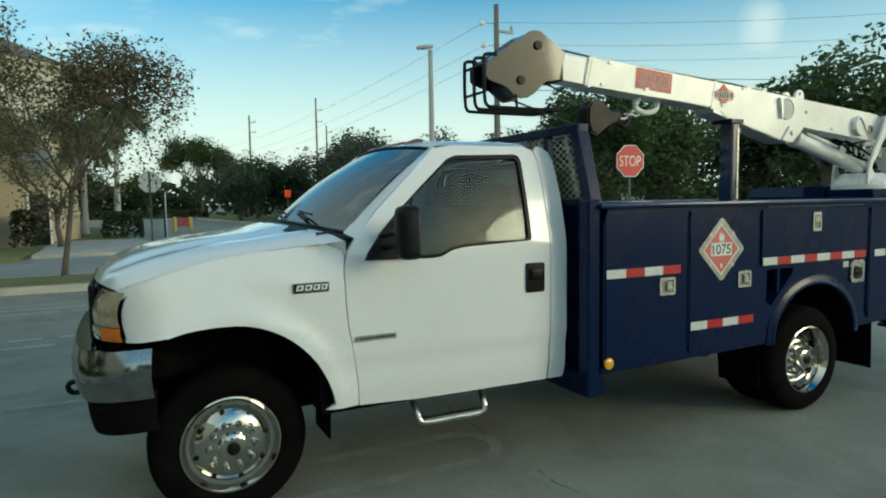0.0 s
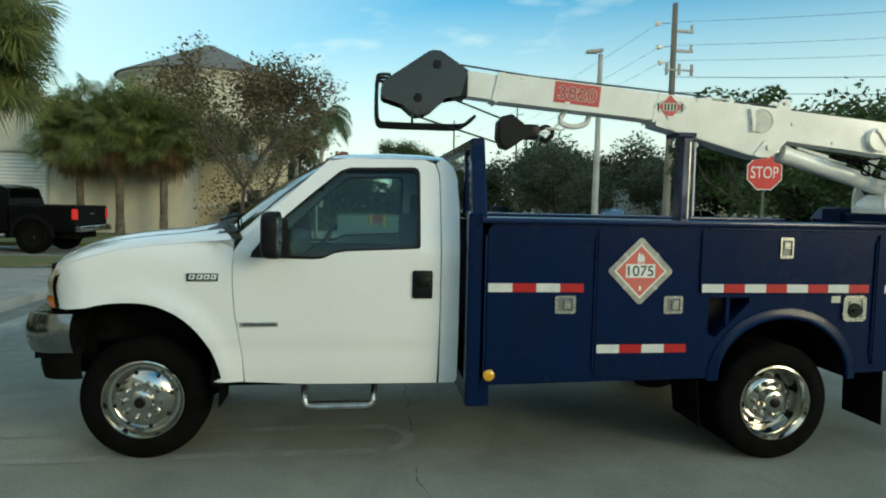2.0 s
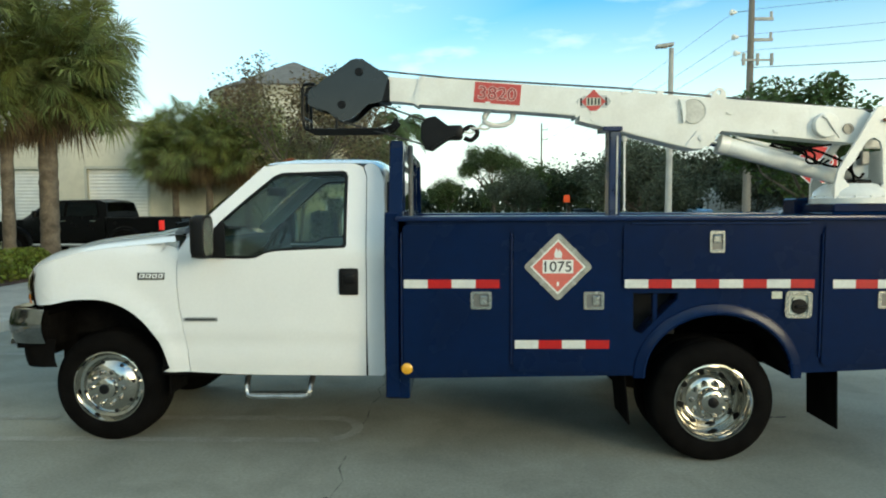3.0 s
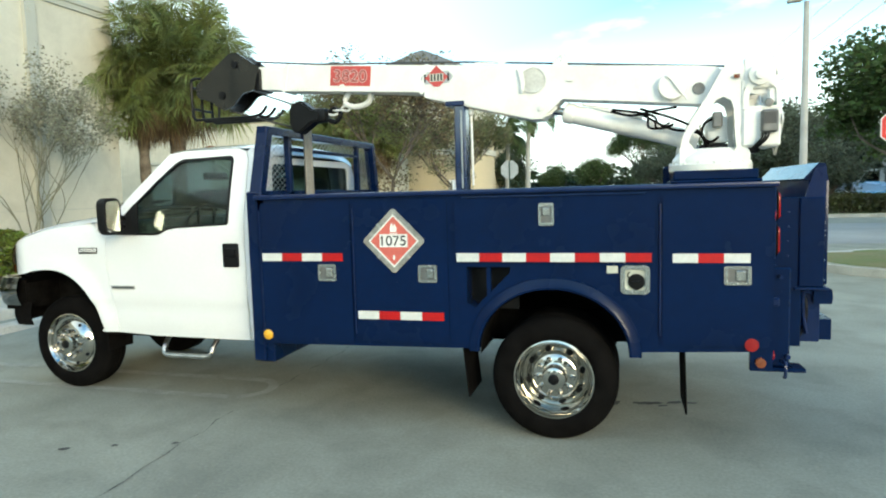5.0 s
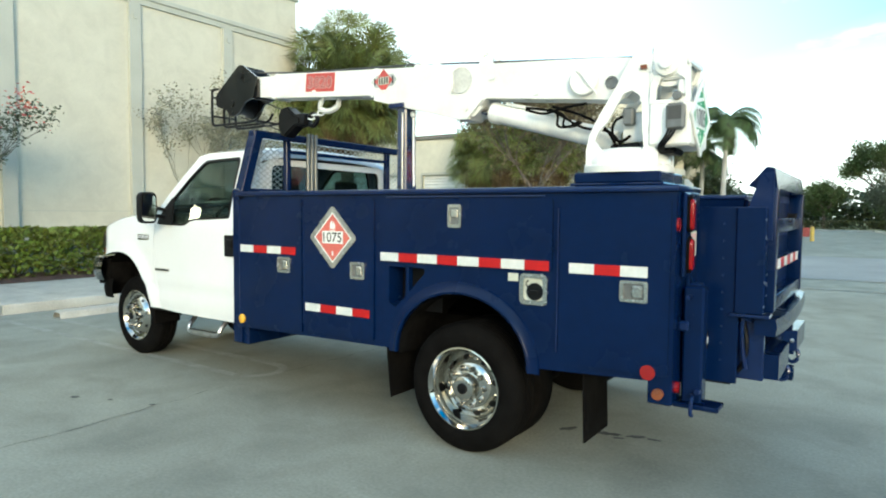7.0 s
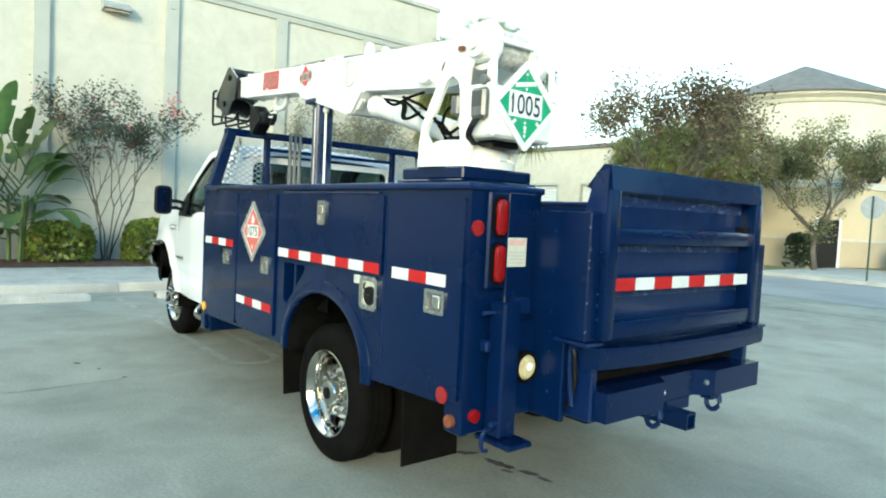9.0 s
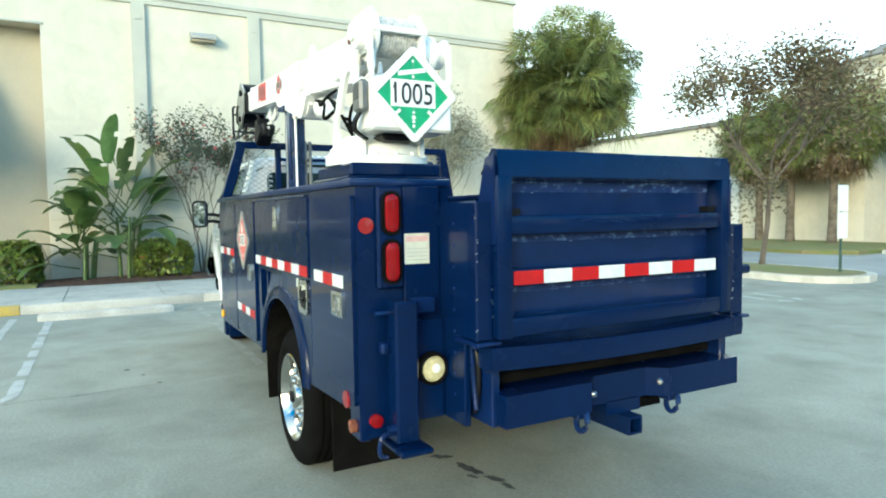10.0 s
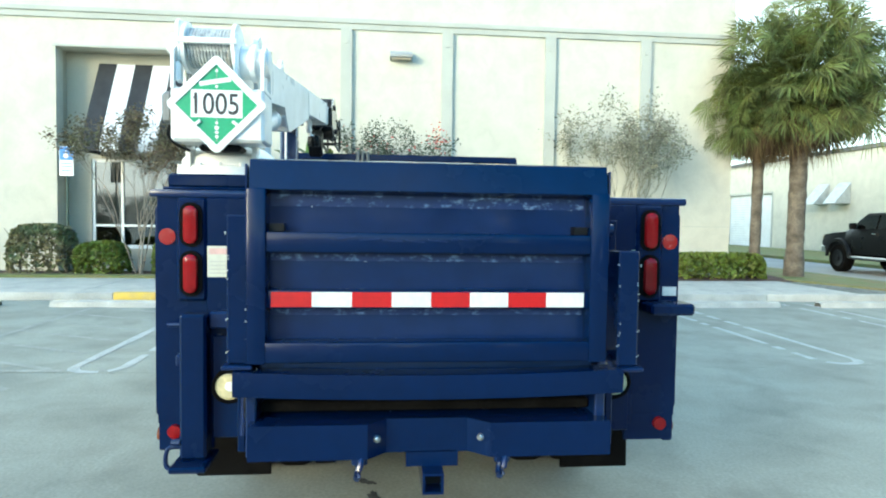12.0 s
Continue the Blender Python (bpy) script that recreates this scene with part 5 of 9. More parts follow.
# interior
seat = part("bench_seat", boxes((1.30, 1.78, -0.72, 0.72, 0.95, 1.10), (1.72, 1.90, -0.72, 0.72, 1.05, 1.62), bevel=0.05, seg=3), SEAT_CLOTH, truck, "grey cloth bench seat")
each_box("headrest", ((1.80, 1.90, -0.52, -0.26, 1.60, 1.78), (1.80, 1.90, 0.26, 0.52, 1.60, 1.78)), SEAT_CLOTH, seat, bevel=0.035, seg=3)
part("dashboard", boxes((0.56, 0.95, -0.80, 0.80, 1.10, 1.46), bevel=0.06, seg=3), DASH, truck, "grey dashboard")
bm = bmesh.new()
tube(bm, [(1.12 + 0.19 * math.cos(radians(a)) * 0.45, -0.42 + 0.19 * math.sin(radians(a)), 1.40 + 0.19 * math.cos(radians(a)) * 0.89) for a in range(0, 360, 15)], 0.015, 8, closed=True)
rod(bm, (0.95, -0.42, 1.30), (1.12, -0.42, 1.40), 0.035)
for a in (90, 210, 330):
    rod(bm, (1.12, -0.42, 1.40), (1.12 + 0.19 * math.cos(radians(a)) * 0.45, -0.42 + 0.19 * math.sin(radians(a)), 1.40 + 0.19 * math.cos(radians(a)) * 0.89), 0.014)
part("steering_wheel", bm, BLACK, truck, "black steering wheel")
bm = obox(bmesh.new(), Matrix.Translation((1.05, -0.05, 1.82)) @ Matrix.Rotation(radians(-18), 4, "Z"), 0.03, 0.25, 0.07, bevel=0.012, seg=2)
rod(bm, (1.05, -0.02, 1.82), (1.00, 0.0, 1.90), 0.008)
part("rear_view_mirror", bm, BLACK, truck, "black interior mirror on the windshield")


# ---- wheels ----
def wheel(x, y, s, deep, label):
    """s: -1 for the driver's side; y: the outer face of the tyre."""
    c, ax = (x, y, 0.405), (0, s, 0)
    R = 0.405
    tread = [(-0.226, 0.255), (-0.232, 0.30), (-0.226, 0.35), (-0.210, 0.385), (-0.192, 0.400), (-0.17, R), (-0.160, R), (-0.158, R - 0.012), (-0.150, R - 0.012), (-0.148, R), (-0.118, R), (-0.116, R - 0.012), (-0.108, R - 0.012), (-0.106, R),
             (-0.076, R), (-0.074, R - 0.012), (-0.066, R - 0.012), (-0.064, R), (-0.054, R), (-0.034, 0.400), (-0.016, 0.385), (0.0, 0.35), (0.006, 0.30), (0.0, 0.262), (-0.012, 0.252), (-0.03, 0.25)]
    disc = [(-0.03, 0.252), (-0.004, 0.256), (0.004, 0.256), (0.006, 0.248), (-0.010, 0.238), (-0.030, 0.226)]
    if deep:
        disc += [(-0.045, 0.221), (-0.10, 0.214), (-0.135, 0.210), (-0.142, 0.204), (-0.138, 0.196), (-0.110, 0.175), (-0.082, 0.150), (-0.072, 0.128), (-0.070, 0.095), (-0.066, 0.084), (-0.020, 0.078), (-0.008, 0.072), (-0.002, 0.058), (-0.001, 0.03), (-0.001, 0.0)]
        lug, hub = -0.072, -0.003
    else:
        disc += [(-0.034, 0.205), (-0.012, 0.185), (0.012, 0.150), (0.020, 0.10), (0.022, 0.078), (0.055, 0.072), (0.062, 0.058), (0.064, 0.03), (0.064, 0.0)]
        lug, hub = 0.020, 0.062
    w = part("wheel", lathe(bmesh.new(), c, ax, disc, 48, caps=False), CHROME, truck, label, angle=40)
    part("tyre", lathe(bmesh.new(), c, ax, tread, 56, caps=False), RUBBER, w, "black rubber tyre", angle=50)
    for k in range(10):
        a = 2 * math.pi * k / 10
        part("lug_nut", lathe(bmesh.new(), (x + 0.118 * math.cos(a), y + s * lug, 0.405 + 0.118 * math.sin(a)), ax, [(0.0, 0.018), (0.030, 0.017), (0.046, 0.010)], 10), CHROME, w)
    for k in range(8):
        bm = bmesh.new()
        a = 2 * math.pi * (k + 0.3) / 8
        rr = 0.178 if deep else 0.182
        off = -0.112 if deep else -0.008
        q = Vector((math.cos(a), 0, math.sin(a)))
        cc = Vector((x, y + s * off, 0.405)) + q * rr
        lathe(bm, cc, Vector((0, s, 0)) + (q * 0.55 if not deep else q * 0.95), [(-0.01, 0.0225), (0.0045, 0.0225), (0.005, 0.0)] if deep else [(-0.01, 0.014), (0.0045, 0.014), (0.005, 0.0)], 14)
        part("vent_hole", bm, BLACK, w)
    bm = lathe(bmesh.new(), (x, y + s * hub, 0.405), ax, [(0, 0.036), (0.010, 0.034), (0.014, 0.024), (0.014, 0.0)], 20)
    part("hub_cap", bm, BLACK, w, "black hub cap")
    bm = lathe(bmesh.new(), c, ax, [(-0.20, 0.24), (-0.16, 0.235), (-0.155, 0.0)], 24)
    part("brake_drum", bm, DARK, w)
    return w


for s in (-1, 1):
    wheel(0.0, s * 0.745, s, False, "polished aluminium front wheel")
    wheel(4.19, s * 1.085, s, True, "polished deep-dish aluminium dual rear wheel")
    bm = lathe(bmesh.new(), (4.19, s * 0.815, 0.405), (0, s, 0), [(-0.22, 0.26), (-0.226, 0.34), (-0.2, 0.39), (-0.16, 0.405), (-0.05, 0.405), (-0.02, 0.39), (0.004, 0.34), (0, 0.26)], 48)
    part("inner_tyre", bm, RUBBER, truck, "inner dual tyre")
bm = bmesh.new()
rod(bm, (0, -0.7, 0.405), (0, 0.7, 0.405), 0.06, n=12); rod(bm, (4.19, -0.8, 0.405), (4.19, 0.8, 0.405), 0.07, n=12)
lathe(bm, (4.19, -0.2, 0.405), (0, 1, 0), [(0, 0.08), (0.08, 0.19), (0.3, 0.19), (0.4, 0.08)], 20)
part("axles", bm, DARK, truck)
each_box("frame_rail", ((-0.5, 5.6, -0.46, -0.38, 0.52, 0.74), (-0.5, 5.6, 0.38, 0.46, 0.52, 0.74)), DARK, truck)
each_box("tank", ((2.4, 3.4, -0.70, -0.48, 0.53, 0.66), (1.0, 1.9, 0.40, 0.80, 0.36, 0.55)), DARK, truck, bevel=0.03)
bm = bmesh.new()
rod(bm, (0.6, 0.05, 0.5), (4.0, 0.0, 0.44), 0.05); rod(bm, (1.2, 0.5, 0.38), (4.9, 0.75, 0.46), 0.045)
lathe(bm, (2.2, 0.52, 0.40), (1, 0.05, 0), [(0, 0.05), (0.04, 0.12), (0.7, 0.12), (0.74, 0.05)], 18)
box(bm, 0.1, 1.0, -0.35, 0.35, 0.42, 0.62)
part("driveline", bm, DARK, truck)
for s in (-1, 1):
    for x, z0, z1, a in ((0.50, 0.38, 0.58, 2), (3.62, 0.26, 0.62, -6), (4.98, 0.235, 0.66, -2)):
        bm = bmesh.new()
        obox(bm, pose(x, s * (0.72 if x < 1 else 0.92), (z0 + z1) / 2, 0, a, 0), 0.012, 0.28 if x < 1 else 0.36, z1 - z0, bevel=0.004)
        part("mud_flap", bm, RUBBER, truck, "black rubber mud flap")


# ---- navy utility body ----
B = 1.13
n_arch = [(4.19 - 0.47 * math.cos(radians(a)) , 0.60 + 0.40 * math.sin(radians(a))) for a in range(0, 181, 9)]
outline = [(2.14, 0.575), (3.70, 0.60), *n_arch, (4.68, 0.615), (5.45, 0.65), (5.45, 1.60), (2.14, 1.615)]
recess = [(3.645, 1.135), (3.645, 0.90), (3.70, 0.87), (3.93, 1.10), (3.93, 1.135)]
LATCHES = {0: (2.667, 1.092, 0.135, 0.115), 1: (3.388, 1.090, 0.130, 0.115), 2: (4.164, 1.466, 0.095, 0.140), 3: (5.255, 1.094, 0.145, 0.110)}
PANELS = [(2.165, 2.845, 0.605, 1.575), (2.875, 3.525, 0.625, 1.575), (3.575, 4.800, 1.165, 1.570), (4.845, 5.430, 0.675, 1.565)]


def tape(x0, x1, z1, first, y, s, n, parent, h=0.055):
    t = None
    w = (x1 - x0) / n
    for i in range(n):
        m = RED_TAPE if (i + first) % 2 else WHITE_TAPE
        bm = boxes((x0 + i * w, x0 + (i + 1) * w, y, y + 0.0015 * s, z1 - h, z1))
        if t is None:
            t = part("reflective_tape", bm, m, parent, "red and white reflective tape", smooth=False)
        else:
            part("tape_piece", bm, m, t, smooth=False)
    return t


for s in (-1, 1):
    y_in = s * 0.70
    body = part("side_cabinet", prism(bmesh.new(), outline, s * B, y_in, holes=[recess]), NAVY, truck, "navy painted steel tool cabinet", angle=40)
    part("recess_back", boxes((3.62, 3.96, s * (B - 0.16), s * (B - 0.15), 0.84, 1.15)), BLACK, body, smooth=False)
    part("recess_post", boxes((3.775, 3.80, s * (B - 0.01), s * (B - 0.05), 0.95, 1.14)), NAVY, body, smooth=False)
    part("top_cap", boxes((2.12, 5.465, s * 0.69, s * (B + 0.028), 1.60, 1.632), bevel=0.008, seg=2), NAVY_WORN, body)
    for k, (x0, x1, z0, z1) in enumerate(PANELS):
        bm = bmesh.new()
        prism(bm, rounded(x0, x1, z0, z1, 0.022, 3), s * B, s * (B + 0.015))
        dr = part("cabinet_door", bm, NAVY, truck, "navy cabinet door with paddle latch", angle=40)
        x, z, w, h = LATCHES[k]
        y = s * (B + 0.015)
        bm = bmesh.new()
        prism(bm, rounded(x - w / 2, x + w / 2, z - h / 2, z + h / 2, 0.012, 3), y, y + 0.010 * s, holes=[rounded(x - w * 0.36, x + w * 0.36, z - h * 0.36, z + h * 0.36, 0.006, 2)])
        lt = part("latch", bm, LATCH, dr, "stainless paddle latch")
        part("latch_well", boxes((x - w * 0.36, x + w * 0.36, y, y + 0.002 * s, z - h * 0.36, z + h * 0.36)), STEEL_DULL, lt, smooth=False)
        if k == 2:
            bm = boxes((x - w * 0.26, x + w * 0.26, y + 0.002 * s, y + 0.014 * s, z - h * 0.06, z + h * 0.30), bevel=0.004)
        else:
            bm = boxes((x - w * 0.06, x + w * 0.30, y + 0.002 * s, y + 0.014 * s, z - h * 0.27, z + h * 0.27), bevel=0.004)
        part("paddle", bm, LATCH, lt)
        bm = bmesh.new()
        if k in (0, 1, 3):
            rod(bm, (x0 - 0.012, y - 0.006 * s, z0 + 0.05), (x0 - 0.012, y - 0.006 * s, z1 - 0.05), 0.006, n=8)
        else:
            rod(bm, (x0 + 0.05, y - 0.006 * s, z1 + 0.012), (x1 - 0.05, y - 0.006 * s, z1 + 0.012), 0.006, n=8)
        part("hinge", bm, NAVY_WORN, dr)
        ty = y + 0.0005 * s
        if k == 0:
            tape(2.17, 2.785, 1.225, 0, ty, s, 4, dr)
        elif k == 1:
            tape(2.885, 3.491, 0.832, 0, ty, s, 4, dr)
        elif k == 2:
            tape(3.585, 4.784, 1.225, 0, ty, s, 8, dr)
        else:
            tape(4.902, 5.322, 1.222, 0, ty, s, 3, dr)
    # lip round the wheel opening
    bm = bmesh.new()
    secs = []
    for a in range(-2, 183, 8):
        ca, sa = math.cos(radians(a)), math.sin(radians(a))
        row = []
        for rx, rz, yy in ((0.465, 0.395, 0.0), (0.467, 0.397, 0.020), (0.480, 0.410, 0.024), (0.492, 0.422, 0.016), (0.535, 0.466, 0.010), (0.540, 0.471, 0.0)):
            row.append((4.19 - rx * ca, s * (B + yy), 0.60 + rz * sa))
        secs.append(row)
    loft(bm, secs)
    part("wheel_arch_lip", bm, NAVY, body, angle=50)
    bm = bmesh.new()
    loft(bm, [[(4.19 - 0.463 * math.cos(radians(a)), s * (B - 0.004), 0.595 + 0.394 * math.sin(radians(a))), (4.19 - 0.463 * math.cos(radians(a)), s * 0.66, 0.595 + 0.394 * math.sin(radians(a)))] for a in range(-4, 185, 8)])
    part('wheel_well', bm, DARK, body, 'dark wheel well')
    bm = lathe(bmesh.new(), (2.187, s * (B + 0.014), 0.645), (0, s, 0), [(0, 0.036), (0.010, 0.036), (0.016, 0.028), (0.018, 0.0)], 24)
    part("side_marker", bm, AMBER, body, "round amber side marker")
    bm = lathe(bmesh.new(), (5.335, s * (B + 0.013), 0.690), (0, s, 0), [(0, 0.038), (0.008, 0.038), (0.011, 0.0)], 24)
    part("side_reflector", bm, RED_DISC, body, "round red side reflector")
    bm = lathe(bmesh.new(), (5.385, s * (B + 0.001), 0.585), (0, s, 0), [(-0.02, 0.03), (0.018, 0.028), (0.022, 0.0)], 20)
    part("side_lamp", bm, LAMP_DULL, body, "small weathered amber lamp")
    part("corner_skirt", boxes((5.33, 5.45, s * (B - 0.002), s * (B - 0.05), 0.53, 0.66), bevel=0.006), NAVY, body)

# fuel filler on the driver's side
y = -(B + 0.001)
bm = bmesh.new()
prism(bm, rounded(4.605, 4.775, 0.975, 1.15, 0.03), y, y - 0.016, holes=[rounded(4.63, 4.75, 1.0, 1.125, 0.02)])
fu = part("fuel_filler", bm, LATCH, truck, "square stainless fuel filler with dark cap")
part("filler_well", boxes((4.63, 4.75, y + 0.003, y - 0.003, 1.0, 1.125)), STICKER, fu, smooth=False)
bm = lathe(bmesh.new(), (4.697, y - 0.002, 1.050), (0, -1, 0), [(0, 0.050), (0.014, 0.048), (0.015, 0.0)], 20)
box(bm, 4.668, 4.726, y - 0.03, y - 0.015, 1.040, 1.058, bevel=0.004)
part("filler_cap", bm, BLACK, fu, "dark filler cap")
part("cap_tether", tube(bmesh.new(), curve_pts([(4.665, y - 0.012, 1.07), (4.645, y - 0.014, 1.09), (4.66, y - 0.014, 1.112)], 4), 0.004, 6), BLACK, fu)
part("decal", boxes((4.525, 4.590, y, y - 0.002, 1.10, 1.145)), STICKER, truck, smooth=False)

# red 1075 placard in its frame
PX, PZ, PR = 3.158, 1.307, 0.222
y = -(B + 0.016)
diamond = lambda r, cx=PX, cz=PZ: [(cx + r, cz), (cx, cz + r), (cx - r, cz), (cx, cz - r)]
def soft_diamond(r, cx, cz, k=0.06):
    pts = []
    for i in range(4):
        a, b, c = [Vector((cx + r * math.cos(radians(90 * j)), cz + r * math.sin(radians(90 * j)))) for j in (i - 1, i, i + 1)]
        for f in (0.0, 0.33, 0.67, 1.0):
            p = b + (a - b) * k * (1 - f) + (c - b) * k * f
            pts.append(tuple(p + (b - p) * 0.25 * math.sin(math.pi * f)))
    return pts
bm = bmesh.new()
prism(bm, soft_diamond(PR, PX, PZ), y, y - 0.006, holes=[diamond(PR * 0.80)])
pl = part("placard_frame", bm, FRAME_SILVER, truck, "worn silver diamond frame with red 1075 placard")
part("placard", prism(bmesh.new(), diamond(PR * 0.80), y, y - 0.003), PLACARD_WHITE, pl, smooth=False)
part("placard_field", prism(bmesh.new(), diamond(PR * 0.73), y - 0.003, y - 0.004), PLACARD_RED, pl, smooth=False)
part("number_panel", boxes((PX - 0.098, PX + 0.098, y - 0.004, y - 0.005, PZ - 0.042, PZ + 0.045)), PLACARD_WHITE, pl, smooth=False)
lettering("number", "1075", 0.068, LEFT(PX, y - 0.0062, PZ + 0.002), INK, pl, width=0.172, bold=0.010)
bm = bmesh.new()
prism(bm, [(PX - 0.022, PZ + 0.058), (PX + 0.022, PZ + 0.058), (PX + 0.026, PZ + 0.085), (PX + 0.008, PZ + 0.115), (PX + 0.002, PZ + 0.095), (PX - 0.012, PZ + 0.122), (PX - 0.024, PZ + 0.085)], y - 0.004, y - 0.005)
part("flame_mark", bm, PLACARD_WHITE, pl, smooth=False)
part("digit_flag", prism(bmesh.new(), [(PX - 0.0775, PZ + 0.036), (PX - 0.0900, PZ + 0.022), (PX - 0.0900, PZ + 0.013), (PX - 0.0775, PZ + 0.022)], y - 0.0056, y - 0.0064), INK, pl, smooth=False)
part("flame_base", boxes((PX - 0.028, PX + 0.028, y - 0.005, y - 0.004, PZ + 0.048, PZ + 0.052)), PLACARD_WHITE, pl, smooth=False)
part("class_mark", boxes((PX - 0.007, PX + 0.007, y - 0.005, y - 0.004, PZ - 0.125, PZ - 0.095)), PLACARD_WHITE, pl, smooth=False)
for i in range(4):
    bm = bmesh.new()
    a = radians(45 + 90 * i)
    cx, cz = PX + PR * 0.645 * math.cos(a), PZ + PR * 0.645 * math.sin(a)
    obox(bm, Matrix.Translation((cx, y - 0.008, cz)) @ Matrix.Rotation(-a, 4, "Y"), 0.035, 0.004, 0.016)
    part("clip", bm, STEEL, pl, smooth=False)

# deck, bulkhead, crossbeam
part("deck", boxes((2.14, 5.60, -0.70, 0.70, 0.93, 0.98), (2.14, 2.19, -B, B, 0.62, 1.60), (5.35, 5.45, -0.70, 0.70, 0.66, 0.93)), NAVY_WORN, truck, smooth=False)
each_box("crossbeam", ((2.06, 2.20, -1.10, -0.55, 0.43, 0.575), (2.06, 2.20, 0.55, 1.10, 0.43, 0.575)), NAVY, truck, bevel=0.008)
each_box("front_upright", ((2.045, 2.14, -1.125, -1.03, 0.44, 1.66), (2.045, 2.14, 1.03, 1.125, 0.44, 1.66)), NAVY, truck, bevel=0.01)

# headache rack with expanded metal
bm = bmesh.new()
def beam(bm, a, b, w, d):
    a, b = Vector(a), Vector(b)
    m = Matrix.Translation((a + b) / 2) @ (b - a).to_track_quat("Z", "X").to_matrix().to_4x4()
    return obox(bm, m, w, d, (b - a).length, bevel=0.006)
RT, RZ0 = 2.115, 1.62
beam(bm, (RT, -1.085, RZ0), (RT, -0.94, 2.11), 0.08, 0.09)
beam(bm, (RT, 1.13, RZ0), (RT, 1.04, 2.11), 0.08, 0.09)
beam(bm, (RT, -0.99, 2.10), (RT, 1.08, 2.10), 0.06, 0.08)
for y in (-0.62, 0.70):
    beam(bm, (RT, y, RZ0), (RT, y, 2.08), 0.05, 0.05)
beam(bm, (RT, -0.62, 1.985), (RT, 0.70, 1.985), 0.03, 0.04)
beam(bm, (RT, -1.06, 1.64), (RT, 1.10, 1.64), 0.05, 0.05)
rack = part("headache_rack", bm, NAVY, truck, "navy steel cab guard with expanded metal panels")
def lattice(y0, y1, z0, z1, sy=0.034, sz=0.022):
    bm = bmesh.new()
    w = 0.0035
    ny, nz = int((y1 - y0) / sy), int((z1 - z0) / sz)
    for i in range(ny):
        for j in range(nz):
            cy, cz = y0 + (i + 0.5) * sy, z0 + (j + 0.5) * sz
            for a, b in (((-1, 0), (0, 1)), ((0, 1), (1, 0))) if (i + j) % 2 else (((-1, 0), (0, -1)), ((0, -1), (1, 0))):
                p = Vector((RT, cy + a[0] * sy / 2, cz + a[1] * sz / 2)); q = Vector((RT, cy + b[0] * sy / 2, cz + b[1] * sz / 2))
                d = (q - p).normalized(); n = Vector((0, -d.z, d.y)) * w
                poly_face(bm, [p + n, q + n, q - n, p - n])
    return bm
for y0, y1, z0, z1 in ((-0.98, -0.64, 1.66, 2.07), (0.72, 1.06, 1.66, 2.07), (-0.60, 0.68, 2.0, 2.07)):
    part("expanded_metal", lattice(y0, y1, z0, z1), STEEL, rack, smooth=False, kind="stuff")
for y in (-0.425, -0.380, -0.335):
    part("pipe", tube(bmesh.new(), [(2.165, y, 1.60), (2.165, y, 2.15)], 0.016, 10), STEEL_DULL, rack, "dull grey steel pipe")
bm = bmesh.new()
rnd = random.Random(2)
pts = [(2.09, -0.99 + 0.012 * (i % 2) , 2.04 - 0.034 * i) for i in range(11)]
for i, p in enumerate(pts):
    tube(bm, [(p[0] + 0.010 * math.cos(a) * (i % 2), p[1] + 0.010 * math.cos(a) * ((i + 1) % 2) + 0.14 - 0.012 * i, p[2] + 0.022 * math.sin(a)) for a in [2 * math.pi * k / 10 for k in range(10)]], 0.005, 5, closed=True)
part("hanging_chain", bm, STEEL, rack, "steel chain hung on the guard")

# ---- crane ----
def cy(x):
    return -0.905 + (5.15 - x) * 0.040
bent = lambda x, z: cy(x)
CX, CY = 5.13, -0.90
part("crane_plinth", boxes((4.885, 5.385, -1.135, -0.665, 1.632, 1.648), (4.905, 5.365, -1.115, -0.685, 1.648, 1.705), bevel=0.008), NAVY, truck, "navy crane mounting plinth")
bm = lathe(bmesh.new(), (CX, CY, 1.705), (0, 0, 1), [(0, 0.236), (0.035, 0.236), (0.045, 0.220), (0.075, 0.214), (0.105, 0.185), (0.13, 0.15)], 40)
base = part("crane_base", bm, CRANE_WHITE, truck, "round white crane slewing base")
for k in range(16):
    a = 2 * math.pi * k / 16
    part("base_bolt", lathe(bmesh.new(), (CX + 0.226 * math.cos(a), CY + 0.226 * math.sin(a), 1.742), (0, 0, 1), [(0, 0.009), (0.014, 0.009)], 6), CRANE_WHITE, base)
turret = None
plate = [(4.945, 1.735), (5.33, 1.735), (5.33, 1.80), (5.275, 1.90), (5.285, 2.05), (5.30, 2.20), (5.295, 2.29), (5.25, 2.33), (5.20, 2.32), (5.155, 2.25), (5.09, 2.13), (5.02, 2.02), (4.965, 1.92), (4.945, 1.83)]
oval = [(5.12, 2.075), (5.145, 2.11), (5.185, 2.126), (5.225, 2.10), (5.24, 2.05), (5.245, 1.93), (5.255, 1.83), (5.225, 1.79), (5.17, 1.783), (5.10, 1.793), (5.03, 1.83), (4.995, 1.875), (5.01, 1.915), (5.064, 1.975)]
for y0, y1 in ((CY - 0.150, CY - 0.130), (CY + 0.130, CY + 0.150)):
    bm = prism(bmesh.new(), plate, y0, y1, holes=[oval])
    if turret is None:
        turret = part("turret", bm, CRANE_WHITE, truck, "white steel crane turret")
    else:
        part("turret_plate", bm, CRANE_WHITE, turret)
part("turret_core", boxes((4.97, 5.24, CY - 0.13, CY + 0.13, 1.735, 1.775), bevel=0.008), CRANE_WHITE, turret)
part("valve_block", boxes((5.06, 5.22, CY - 0.10, CY + 0.10, 1.775, 1.86), bevel=0.012), BLACK, turret, "black hydraulic valve block")
